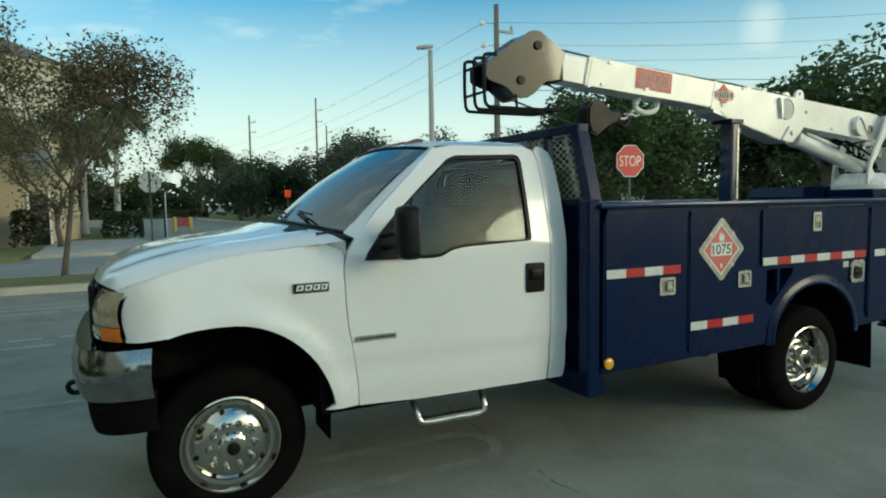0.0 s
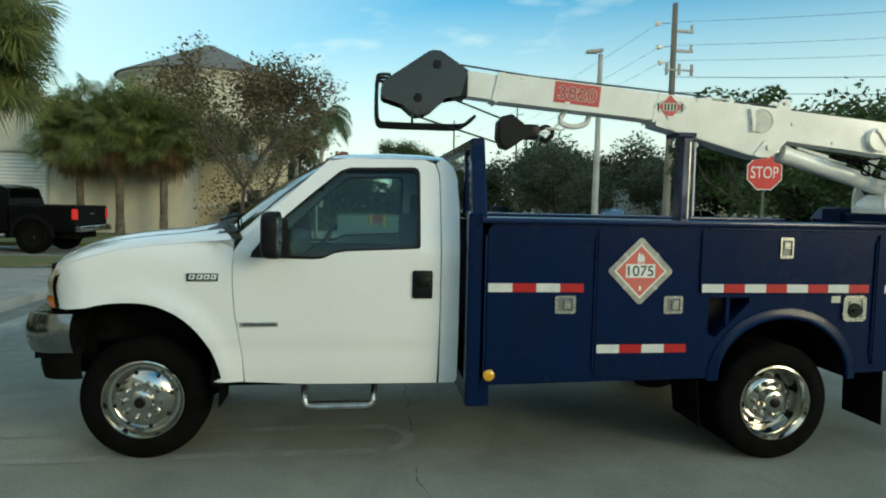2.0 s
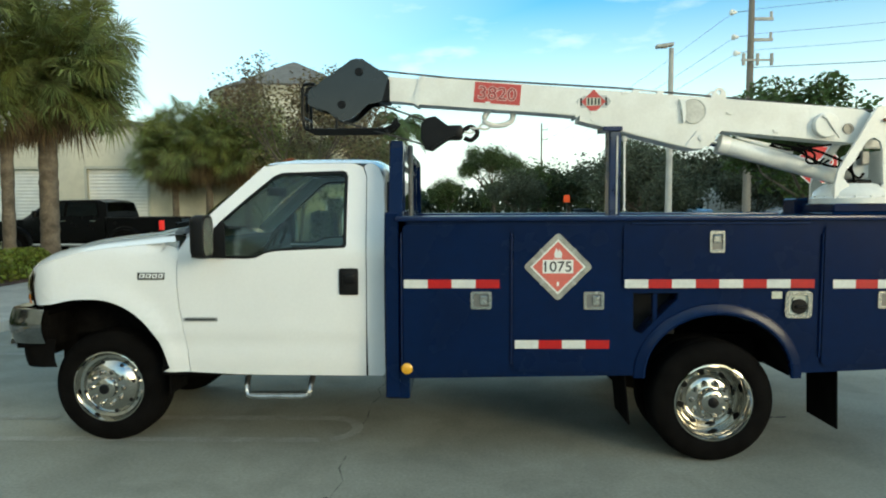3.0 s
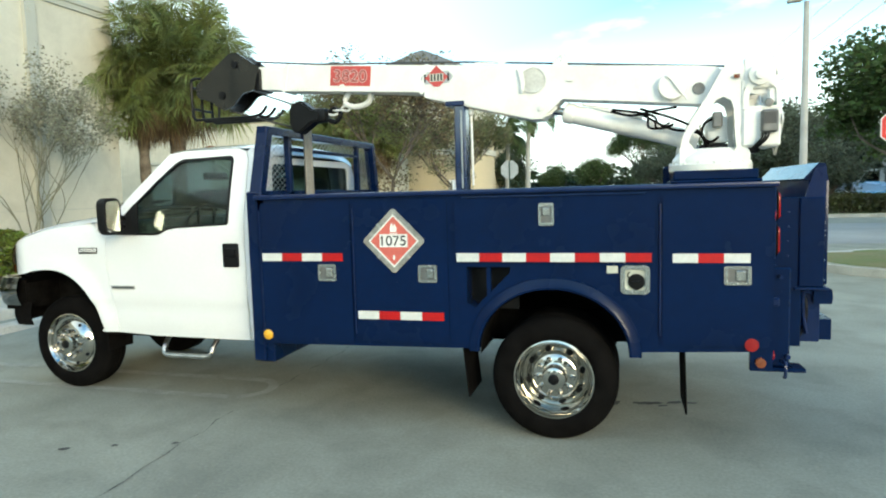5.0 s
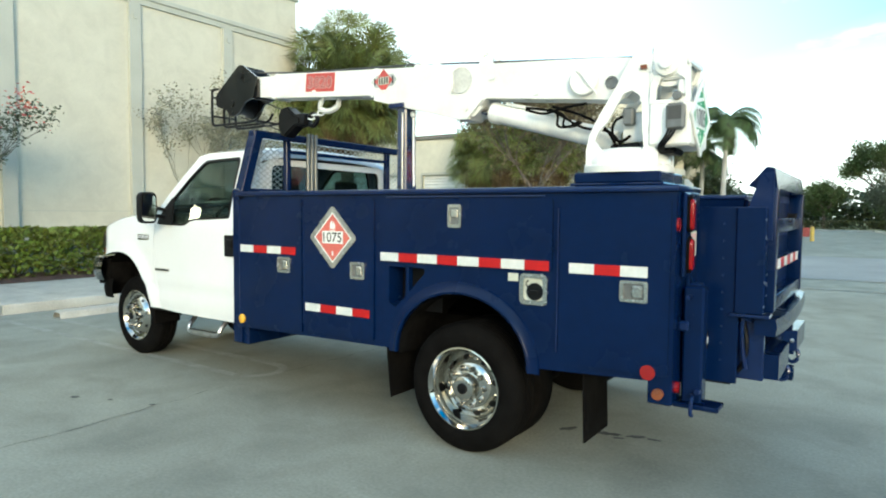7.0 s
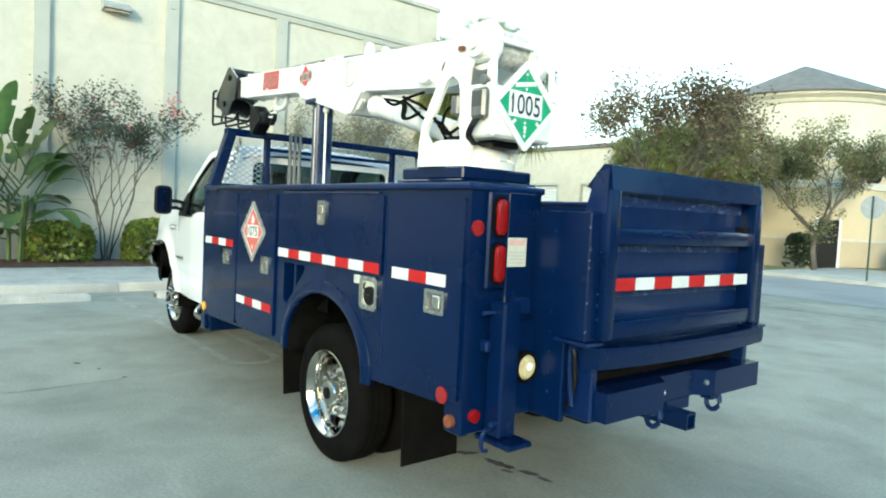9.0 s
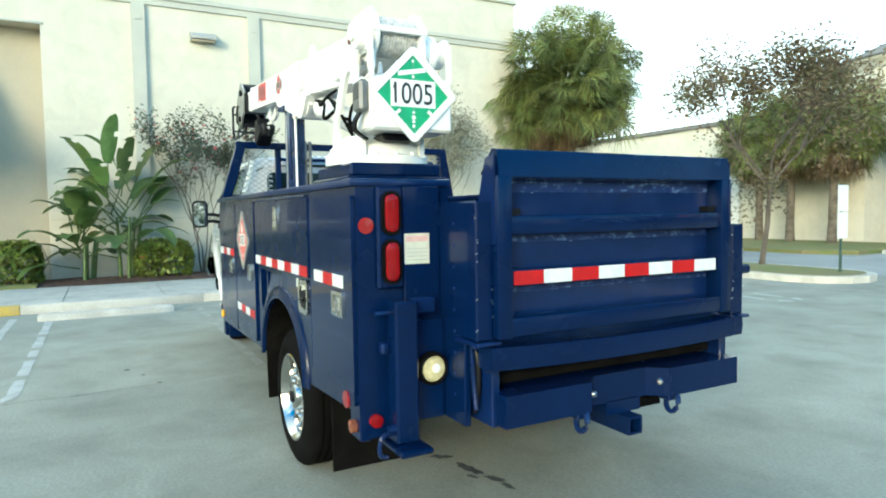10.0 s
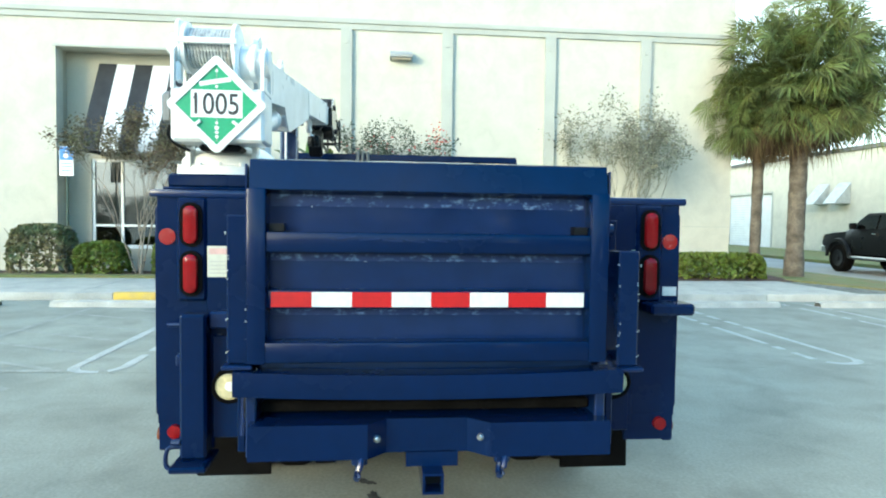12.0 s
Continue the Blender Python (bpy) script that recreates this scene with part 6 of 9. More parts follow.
part("valve", boxes((5.13, 5.185, CY - 0.115, CY - 0.06, 1.955, 2.045), bevel=0.008), STEEL_DULL, turret)
bm = boxes((5.28, 5.485, -1.065, -0.69, 1.83, 2.050), bevel=0.012)
gear = part("gear_housing", bm, CRANE_WHITE, turret, "white control box at the back of the crane")
arch_side = [(5.285, 2.045), (5.285, 2.13), (5.31, 2.20), (5.36, 2.235), (5.44, 2.235), (5.480, 2.20), (5.484, 2.045)]
arch_hole = [(5.315, 2.060), (5.318, 2.12), (5.338, 2.165), (5.375, 2.182), (5.425, 2.180), (5.455, 2.155), (5.460, 2.060)]
for y0, y1 in ((-1.064, -1.050), (-0.705, -0.691)):
    part("winch_cheek", prism(bmesh.new(), arch_side, y0, y1, holes=[arch_hole]), CRANE_WHITE, gear, "white arched cheek plate under the winch", smooth=False)
part("finial", lathe(bmesh.new(), (5.385, -0.98, 2.048), (0, 0, 1), [(0, 0.022), (0.03, 0.022), (0.035, 0.012), (0.075, 0.008), (0.08, 0.0)], 14), CRANE_WHITE, gear)
rx = part("receiver_box", boxes((5.375, 5.465, -1.105, -1.064, 1.905, 2.035), bevel=0.012), STEEL_DULL, gear, "grey remote receiver box with cable glands")
for k in range(3):
    part("cable", tube(bmesh.new(), curve_pts([(5.385 + 0.017 * k, -1.085, 1.906), (5.375 + 0.014 * k, -1.10, 1.870), (5.345 + 0.012 * k, -1.085, 1.835), (5.33 + 0.01 * k, -1.03, 1.805)], 4), 0.0065, 6), BLACK, rx)
part("receiver_plate", boxes((5.388, 5.452, -1.107, -1.105, 1.955, 2.020)), DASH, rx, smooth=False)
part("round_plug", lathe(bmesh.new(), (5.42, -1.066, 2.075), (0, -1, 0), [(0, 0.024), (0.012, 0.022), (0.014, 0.0)], 18), STEEL_DULL, gear)
part("hose_manifold", boxes((5.27, 5.40, -0.98, -0.80, 1.80, 1.832), bevel=0.015), BLACK, turret, "black hose manifold")
part("pump_box", boxes((4.87, 5.03, -0.72, -0.54, 1.60, 1.745), bevel=0.012), NAVY, truck, "small navy box beside the crane base")
rnd = random.Random(11)
for k in range(2):
    bm = bmesh.new()
    a = Vector((5.10 + 0.02 * k, CY - 0.10 + 0.03 * k, 1.84)); b = Vector((4.72 - 0.03 * k, CY - 0.10 + 0.03 * k, 2.09 - 0.01 * k))
    mid = (a + b) / 2 + Vector((rnd.uniform(-0.05, 0.05), rnd.uniform(-0.06, 0.02), rnd.uniform(-0.10, 0.07)))
    tube(bm, curve_pts([a, a * 0.7 + mid * 0.3 + Vector((0, -0.03, 0.05)), mid, b * 0.7 + mid * 0.3, b], 5), 0.008, 6)
    part("hydraulic_hose", bm, RUBBER, turret, "black hydraulic hose")
# loose loops between the cylinder and the turret, and one round the motor
for dy, rr, cx, cz in ((-0.135, 0.050, 4.80, 2.015), (-0.150, 0.042, 4.835, 2.005)):
    bm = tube(bmesh.new(), curve_pts([(4.56, CY + dy + 0.04, 2.095), (cx - rr, CY + dy + 0.01, cz + 0.035), (cx - rr * 0.6, CY + dy, cz - rr * 0.8), (cx + rr * 0.7, CY + dy, cz - rr), (cx + rr * 1.8, CY + dy + 0.02, cz - 0.02)], 6), 0.0075, 7)
    part("hydraulic_hose", bm, RUBBER, turret, "looped black hydraulic hose")
part("hydraulic_hose", tube(bmesh.new(), curve_pts([(4.55, CY - 0.09, 2.085), (4.68, CY - 0.12, 2.05), (4.80, CY - 0.13, 2.07), (4.93, CY - 0.12, 2.085)], 6), 0.0075, 7), RUBBER, turret, "black hydraulic hose")
part("hydraulic_hose", tube(bmesh.new(), curve_pts([(5.165, CY - 0.085, 1.90), (5.12, CY - 0.11, 1.87), (5.075, CY - 0.11, 1.91), (5.085, CY - 0.10, 1.98), (5.14, CY - 0.09, 2.01), (5.165, CY - 0.09, 2.03)], 6), 0.008, 7), RUBBER, turret, "black hose round the motor")
part("motor_housing", boxes((5.105, 5.225, CY - 0.06, CY + 0.10, 1.86, 2.03), bevel=0.03, seg=2), CRANE_WHITE, turret, "white hydraulic motor housing")
# winch
WXc, WZ = 5.37, 2.235
bm = lathe(bmesh.new(), (WXc, -1.03, WZ), (0, 1, 0), [(0, 0.105), (0.015, 0.105), (0.017, 0.070), (0.20, 0.070), (0.202, 0.105), (0.217, 0.105)], 32)
winch = part("winch", bm, CRANE_WHITE, turret, "white cable winch drum")
bm = bmesh.new()
for k in range(14):
    y = -1.008 + 0.0133 * k
    tube(bm, [(WXc + 0.078 * math.cos(a), y + 0.006 * a / 6.28, WZ + 0.078 * math.sin(a)) for a in [2 * math.pi * j / 18 for j in range(18)]], 0.0068, 6, closed=True)
part("wire_rope", bm, ROPE, winch, "pale wire rope wound on the drum")
bm = lathe(bmesh.new(), (WXc, -0.813, WZ - 0.055), (0, 1, 0), [(0, 0.070), (0.05, 0.070), (0.055, 0.080), (0.075, 0.080), (0.08, 0.060), (0.13, 0.055), (0.135, 0.0)], 18)
part("winch_gearbox", bm, CRANE_WHITE, winch)
part("guard_bar", boxes((WXc + 0.092, WXc + 0.108, -1.045, -0.80, WZ - 0.004, WZ + 0.022), bevel=0.004), CRANE_WHITE, winch, "white guard bar across the drum")
bm = boxes((WXc - 0.085, WXc + 0.085, -1.055, -1.03, WZ - 0.075, WZ + 0.10), (WXc + 0.045, WXc + 0.10, -1.055, -1.03, WZ - 0.16, WZ - 0.075), (WXc - 0.10, WXc - 0.07, -1.055, -1.03, WZ - 0.16, WZ - 0.02), bevel=0.010)
part("winch_bracket", bm, CRANE_WHITE, winch)
part("winch_bracket", boxes((WXc - 0.11, WXc + 0.10, -0.82, -0.80, WZ - 0.16, WZ + 0.05), bevel=0.010), CRANE_WHITE, winch)
bm = lathe(bmesh.new(), (WXc, -1.056, WZ), (0, -1, 0), [(0, 0.062), (0.03, 0.058), (0.035, 0.03), (0.05, 0.028), (0.052, 0.0)], 24)
part("winch_end", bm, CRANE_WHITE, winch)
part("beacon_stub", boxes((5.235, 5.265, -1.07, -1.03, 2.225, 2.245)), LAMP_DULL, winch, smooth=False)
# green 1005 placard
QY, QZ, QX = -0.878, 1.980, 5.487
def rear_prism(outline, x0, x1, holes=()):
    bm = prism(bmesh.new(), outline, x0, x1, holes=holes)
    bm.transform(Matrix(((0, 1, 0, 0), (1, 0, 0, 0), (0, 0, 1, 0), (0, 0, 0, 1))))
    return bm
g = part("placard_frame", rear_prism(soft_diamond(0.205, QY, QZ), QX, QX + 0.010, [diamond(0.164, QY, QZ)]), CRANE_WHITE, gear, "white diamond frame with green 1005 placard")
part("placard_field", rear_prism(diamond(0.164, QY, QZ), QX, QX + 0.004), PLACARD_GREEN, gear, smooth=False)
part("number_panel", boxes((QX + 0.004, QX + 0.0052, QY - 0.103, QY + 0.103, QZ - 0.052, QZ + 0.060)), PLACARD_WHITE, gear, smooth=False)
lettering("number", "1005", 0.088, REAR(QX + 0.0066, QY, QZ + 0.004), INK, gear, width=0.176, bold=0.008)
part("digit_flag", rear_prism([(QY - 0.0785, QZ + 0.047), (QY - 0.0925, QZ + 0.030), (QY - 0.0925, QZ + 0.019), (QY - 0.0785, QZ + 0.031)], QX + 0.0060, QX + 0.0068), INK, gear, smooth=False)
part("fold_line", boxes((QX + 0.0040, QX + 0.0046, QY - 0.0012, QY + 0.0012, QZ - 0.150, QZ + 0.150)), FRAME_SILVER, gear, smooth=False)
bm = bmesh.new()
obox(bm, Matrix.Translation((QX + 0.005, QY - 0.006, QZ + 0.094)) @ Matrix.Rotation(radians(10), 4, "X"), 0.002, 0.128, 0.019, bevel=0.0008)
part("gas_mark", bm, PLACARD_WHITE, gear, smooth=False)
for dz, rr in ((-0.074, 0.006), (-0.094, 0.009), (-0.112, 0.007), (-0.130, 0.007), (0.074, 0.006), (0.138, 0.006)):
    part("mark_dot", lathe(bmesh.new(), (QX + 0.004, QY, QZ + dz), (1, 0, 0), [(0, rr), (0.0015, rr), (0.0016, 0.0)], 12), PLACARD_WHITE, gear, smooth=False)
for sy, r in ((-1, 38), (1, -38)):
    bm = bmesh.new()
    obox(bm, Matrix.Translation((QX + 0.010, QY + sy * 0.076, QZ - 0.076)) @ Matrix.Rotation(radians(r), 4, "X"), 0.006, 0.03, 0.012)
    part("clip", bm, PLACARD_WHITE, gear, smooth=False)

# boom
zt = lambda x: 2.567 - 0.0875 * (x - 2.28)
inner = [(2.02, zt(2.02) - 0.012), (2.02, zt(2.02) - 0.175), (3.40, zt(3.40) - 0.185), (3.40, zt(3.40) - 0.015)]
boom = part("boom_extension", prism(bmesh.new(), inner, -0.070, 0.070, fy=bent, cuts_x=[2.5, 3.0]), CRANE_WHITE, truck, "white telescopic crane boom section")
outer = [(2.26, zt(2.26) + 0.0), (2.22, zt(2.22) - 0.185), (3.33, zt(3.33) - 0.178), (3.33, zt(3.33) - 0.215), (4.06, 2.066), (4.13, 2.066), (4.255, 2.186), (4.55, 2.155), (4.80, 2.128), (5.08, 2.098), (5.14, 2.10), (5.20, 2.16), (5.235, 2.23), (5.20, 2.28), (5.15, 2.31), (5.05, zt(5.05))]
mb = part("boom", prism(bmesh.new(), outer, -0.083, 0.083, fy=bent, cuts_x=[2.7, 3.2, 3.7, 4.2, 4.7]), CRANE_WHITE, truck, "white main crane boom", angle=30)
for x in (2.30, 3.36):
    bm = bmesh.new()
    prism(bm, [(x - 0.02, zt(x) + 0.006), (x + 0.0, zt(x) + 0.006), (x - 0.04, zt(x) - 0.19), (x - 0.06, zt(x) - 0.19)], -0.087, 0.087, fy=bent)
    part("boom_band", bm, CRANE_WHITE, mb)
boss = part("pivot_boss", lathe(bmesh.new(), (4.905, cy(4.905) - 0.083, 2.213), (0, -1, 0), [(0, 0.080), (0.034, 0.080), (0.038, 0.075), (0.039, 0.0)], 36), CRANE_WHITE, mb, "round flat pivot boss", angle=30)
bm = tube(bmesh.new(), [(4.885, cy(4.9) - 0.128, 2.268), (4.93, cy(4.9) - 0.130, 2.20), (4.985, cy(4.9) - 0.118, 2.13)], [0.006, 0.0065, 0.006], 8)
lathe(bm, (4.885, cy(4.9) - 0.122, 2.268), (0, -1, 0), [(0, 0.014), (0.012, 0.014), (0.014, 0.0)], 12)
part("keeper_rod", bm, CRANE_WHITE, boss)
part("pin_hole", lathe(bmesh.new(), (5.055, cy(5.055) - 0.083, 2.190), (0, -1, 0), [(0, 0.036), (0.008, 0.034), (0.008, 0.022), (0.002, 0.021), (0.002, 0.0)], 24), STEEL_DULL, mb, "worn grey pin hole")
# round opening in the boom side as a dish, its shade put into the grey, with a wedge fin across it
dish = part("side_dish", lathe(bmesh.new(), (4.068, cy(4.068) - 0.0832, 2.315), (0, -1, 0), [(0, 0.082), (0.009, 0.082), (0.010, 0.077), (0.0050, 0.073), (0.0048, 0.0)], 36), CRANE_SHADED, mb, "round opening in the boom side, shown by a dish in shaded grey", angle=30)
part("wedge_fin", prism(bmesh.new(), [(3.972, 2.392), (4.006, 2.392), (4.016, 2.300), (4.008, 2.240), (3.998, 2.240), (3.990, 2.320)], -0.083, -0.108, fy=bent), CRANE_WHITE, dish, smooth=False)
# doubler plate along the lower edge and the gusset round the cylinder pin
part("doubler_plate", prism(bmesh.new(), [(3.40, 2.270), (3.77, 2.236), (4.232, 2.184), (4.130, 2.071), (4.062, 2.071), (3.43, 2.239)], -0.083, -0.088, fy=bent), CRANE_WHITE, mb, smooth=False)
gus = part("pin_gusset", prism(bmesh.new(), [(4.014, 2.084), (4.092, 2.187), (4.246, 2.180), (4.128, 2.069), (4.062, 2.069)], -0.088, -0.101, fy=bent), CRANE_WHITE, mb, smooth=False)
part("gusset_pin", lathe(bmesh.new(), (4.118, cy(4.118) - 0.101, 2.136), (0, -1, 0), [(0, 0.020), (0.010, 0.019), (0.012, 0.0)], 18), CRANE_WHITE, gus)
part("boom_rod", rod(bmesh.new(), (3.695, cy(3.7) - 0.05, zt(3.695) + 0.018), (3.89, cy(3.9) - 0.05, zt(3.89) + 0.026), 0.006, n=8), CRANE_WHITE, mb)
ex = 4.238
eye = [(ex - 0.050, zt(ex) - 0.002), (ex + 0.050, zt(ex) - 0.010), (ex + 0.046, zt(ex) + 0.040), (ex + 0.024, zt(ex) + 0.070), (ex - 0.008, zt(ex) + 0.074), (ex - 0.036, zt(ex) + 0.046)]
for y0, y1 in ((-0.065, -0.045), (0.045, 0.065)):
    part("lifting_eye", prism(bmesh.new(), eye, y0, y1, holes=[[(ex + 0.014 * math.cos(a), zt(ex) + 0.042 + 0.014 * math.sin(a)) for a in [2 * math.pi * k / 10 for k in range(10)]]], fy=bent), CRANE_WHITE, mb, smooth=False)
for x in (3.70, 3.86):
    part("boom_lug", obox(bmesh.new(), Matrix.Translation((x, cy(x) - 0.05, zt(x) + 0.010)), 0.04, 0.03, 0.022), CRANE_WHITE, mb, smooth=False)
for x, z in ((2.36, 2.40), (2.42, 2.54), (2.72, 2.385), (3.42, 2.315), (3.62, 2.44), (4.3, 2.30), (4.6, 2.18)):
    part("boom_lug", obox(bmesh.new(), Matrix.Translation((x, cy(x) - 0.086, z)), 0.035, 0.012, 0.018), CRANE_WHITE, mb, smooth=False)
# red number plate of the crane and its red diamond mark
sx, sz, sl = 2.785, 2.447, -radians(5.0)
yy = cy(sx) - 0.0845
tilt = lambda x, z, h=0.0: Matrix.Translation((x, cy(x) - 0.0835 - h, z)) @ Matrix.Rotation(-sl, 4, "Y") @ Matrix.Rotation(radians(-2.3), 4, "Z")
sg = part("model_sign", obox(bmesh.new(), tilt(sx, sz), 0.31, 0.004, 0.135), SIGN_RED, mb, "red model number sign reading 3820", smooth=False)
num = lettering("number", "3820", 0.082, tilt(sx, sz, 0.0042) @ LEFT(0, 0, 0), SIGN_PINK, sg, width=0.250, bold=0.04, rim=0.04)
lettering("number_face", "3820", 0.082, tilt(sx, sz, 0.0055) @ LEFT(0, 0, 0), SIGN_DEEP, num, width=0.250, bold=-0.004, rim=-0.004)
lx, lz = 3.42, 2.385
lg = part("logo_plate", prism(bmesh.new(), [(lx - 0.115, lz), (lx - 0.085, lz + 0.040), (lx + 0.085, lz + 0.040), (lx + 0.115, lz), (lx + 0.085, lz - 0.040), (lx - 0.085, lz - 0.040)], -0.0842, -0.0855, fy=bent), SIGN_BACK, mb, "red diamond emblem with grey wings", smooth=False)
part("logo_diamond", prism(bmesh.new(), diamond(0.080, lx, lz), -0.0856, -0.0875, fy=bent), SIGN_RED, lg, smooth=False)
part("logo_field", prism(bmesh.new(), [(lx - 0.048, lz - 0.026), (lx + 0.048, lz - 0.026), (lx + 0.048, lz + 0.026), (lx - 0.048, lz + 0.026)], -0.0876, -0.0885, fy=bent), STICKER, lg, smooth=False)
for dx in (-0.034, -0.012, 0.012, 0.034):
    part("logo_bar", prism(bmesh.new(), rounded(lx + dx - 0.006, lx + dx + 0.006, lz - 0.022, lz + 0.022, 0.002, 2), -0.0886, -0.0895, fy=bent), INK, lg, smooth=False)
for dx in (-0.082, 0.082):
    part("logo_bar", prism(bmesh.new(), rounded(lx + dx - 0.007, lx + dx + 0.007, lz - 0.026, lz + 0.026, 0.002, 2), -0.0857, -0.0872, fy=bent), INK, lg, smooth=False)
# lift cylinder
bm = bmesh.new()
a, b = Vector((4.16, cy(4.16), 2.138)), Vector((5.06, cy(5.06), 1.885))
d = (b - a).normalized()
rod(bm, a + d * 0.11, b, 0.059, n=26)
lathe(bm, a + d * 0.10, d, [(0, 0.048), (0.01, 0.065), (0.06, 0.065), (0.07, 0.059)], 26)
cyl = part("lift_cylinder", bm, CRANE_WHITE, truck, "white hydraulic lift cylinder")
part("piston_rod", rod(bmesh.new(), a - d * 0.03, a + d * 0.14, 0.026, n=14), CHROME, cyl)
for sy in (-0.066, 0.066):
    bm = bmesh.new()
    prism(bm, [(4.05, 2.18), (4.20, 2.18), (4.22, 2.13), (4.17, 2.085), (4.09, 2.085)], sy - 0.012, sy + 0.012, fy=bent)
    part("clevis", bm, CRANE_WHITE, cyl)
bm = bmesh.new()
tube(bm, [a + d * 0.22 + Vector((0, -0.03, 0.07)), a + d * 0.45 + Vector((0, -0.03, 0.072)), a + d * 0.60 + Vector((0, -0.03, 0.068))], [0.008, 0.016, 0.011], 10)
part("cylinder_line", bm, CRANE_WHITE, cyl)
# boom tip
tip = [(1.503, 2.395), (1.503, 2.470), (1.530, 2.495), (1.800, 2.680), (1.835, 2.690), (1.880, 2.686), (2.058, 2.570), (2.010, 2.405), (1.915, 2.388), (1.830, 2.310), (1.785, 2.284), (1.735, 2.276), (1.690, 2.296), (1.640, 2.340), (1.520, 2.378)]
for k, (y0, y1) in enumerate(((-0.105, -0.092), (0.092, 0.105))):
    bm = prism(bmesh.new(), tip, y0, y1, fy=bent)
    if k == 0:
        head = part("sheave_head", bm, HEAD_PAINT, truck, "dark enamel sheave head at the boom tip")
    else:
        part("head_plate", bm, HEAD_PAINT, head)
bm = bmesh.new()
prism(bm, [(1.53, 2.490), (1.80, 2.674), (1.84, 2.684), (1.88, 2.680), (1.88, 2.668), (1.84, 2.672), (1.805, 2.662), (1.53, 2.478)], -0.095, 0.095, fy=bent)
part("top_plate", bm, HEAD_PAINT, head)
bm = bmesh.new()
for x, z, r in ((1.855, 2.600, 0.085), (1.735, 2.385, 0.100)):
    lathe(bm, (x, cy(x) - 0.085, z), (0, 1, 0), [(0, r), (0.02, r), (0.05, r * 0.82), (0.12, r * 0.82), (0.15, r), (0.17, r)], 24)
    part("sheave", bm, BLACK, head)
    bm = lathe(bmesh.new(), (x, cy(x) - 0.118, z), (0, 1, 0), [(0, 0.0), (0, 0.026), (0.012, 0.028), (0.224, 0.028), (0.236, 0.026), (0.236, 0.0)], 16)
    part("sheave_pin", bm, BLACK, head)
    bm = bmesh.new()
box(bm, 1.98, 2.06, cy(2.0) - 0.09, cy(2.0) + 0.09, 2.40, 2.56, bevel=0.01)
part("tip_block", bm, BLACK, head)
bm = bmesh.new()
for sy in (-0.12, 0.0, 0.12):
    y = cy(1.6) + sy
    tube(bm, curve_pts([(1.56, y, 2.52), (1.485, y, 2.515), (1.475, y, 2.46), (1.475, y, 2.30), (1.49, y, 2.225), (1.56, y, 2.215), (1.80, y, 2.215), (2.03, y, 2.222), (2.11, y, 2.285)], 4), 0.011, 8)
for z in (2.46, 2.30):
    tube(bm, [(1.475, cy(1.6) - 0.12, z), (1.475, cy(1.6) + 0.12, z)], 0.009, 8)
tube(bm, [(2.03, cy(1.6) - 0.12, 2.222), (2.03, cy(1.6) + 0.12, 2.222)], 0.009, 8)
tube(bm, [(1.70, cy(1.6) - 0.12, 2.215), (1.70, cy(1.6) - 0.11, 2.30)], 0.009, 8)
part("head_guard", bm, BLACK, head, "black bent-bar guard")
# hook block and ropes
hx, hz = 2.385, 2.195
block = [(-0.115, 0.06), (-0.085, 0.10), (-0.02, 0.115), (0.07, 0.05), (0.13, 0.03), (0.13, -0.03), (0.06, -0.05), (-0.04, -0.12), (-0.09, -0.105), (-0.118, -0.04)]
bm = prism(bmesh.new(), [(hx + x, hz + z) for x, z in block], cy(hx) - 0.058, cy(hx) + 0.058)
bmesh.ops.bevel(bm, geom=[e for e in bm.edges if e.calc_face_angle(0) > 0.9], offset=0.012, segments=2, affect="EDGES")
box(bm, hx + 0.06, hx + 0.17, cy(hx) - 0.05, cy(hx) + 0.05, hz - 0.045, hz + 0.055, bevel=0.02, seg=2)
hb = part("hook_block", bm, BLACK, truck, "black hook block stowed under the boom")
bm = tube(bmesh.new(), curve_pts([(hx + 0.15, cy(hx), hz), (hx + 0.22, cy(hx), hz + 0.045), (hx + 0.27, cy(hx), hz + 0.005), (hx + 0.23, cy(hx), hz - 0.045), (hx + 0.18, cy(hx), hz - 0.03)], 5), 0.018, 8)
part("hook", bm, BLACK, hb)
bm = bmesh.new()
for k in range(4):
    x = 2.60 + 0.052 * k
    tube(bm, [(x + 0.036 * math.cos(a), cy(x) + (0.016 * math.sin(a) if k % 2 else 0), 2.215 + 0.012 * k + (0 if k % 2 else 0.018 * math.sin(a))) for a in [2 * math.pi * j / 12 for j in range(12)]], 0.008, 6, closed=True)
tube(bm, curve_pts([(2.74, cy(2.8), 2.36), (2.70, cy(2.8), 2.28), (2.78, cy(2.8), 2.245), (2.88, cy(2.8), 2.27), (2.90, cy(2.8), 2.34)], 5), 0.020, 8)
part("stow_chain", bm, CRANE_WHITE, hb, "white painted stow chain and loop")
bm = bmesh.new()
c0 = cy(1.8)
tube(bm, [(1.93, c0, 2.635), (2.5, cy(2.5), zt(2.5) + 0.02), (3.6, cy(3.6), zt(3.6) + 0.035), (5.30, -0.92, 2.31)], 0.0065, 6)
tube(bm, [(1.98, c0, 2.40), (2.30, cy(2.3), 2.285)], 0.0065, 6)
tube(bm, [(1.72, c0, 2.285), (2.31, cy(2.3), 2.115)], 0.0065, 6)
part("boom_rope", bm, WIRE, hb, "steel boom rope")
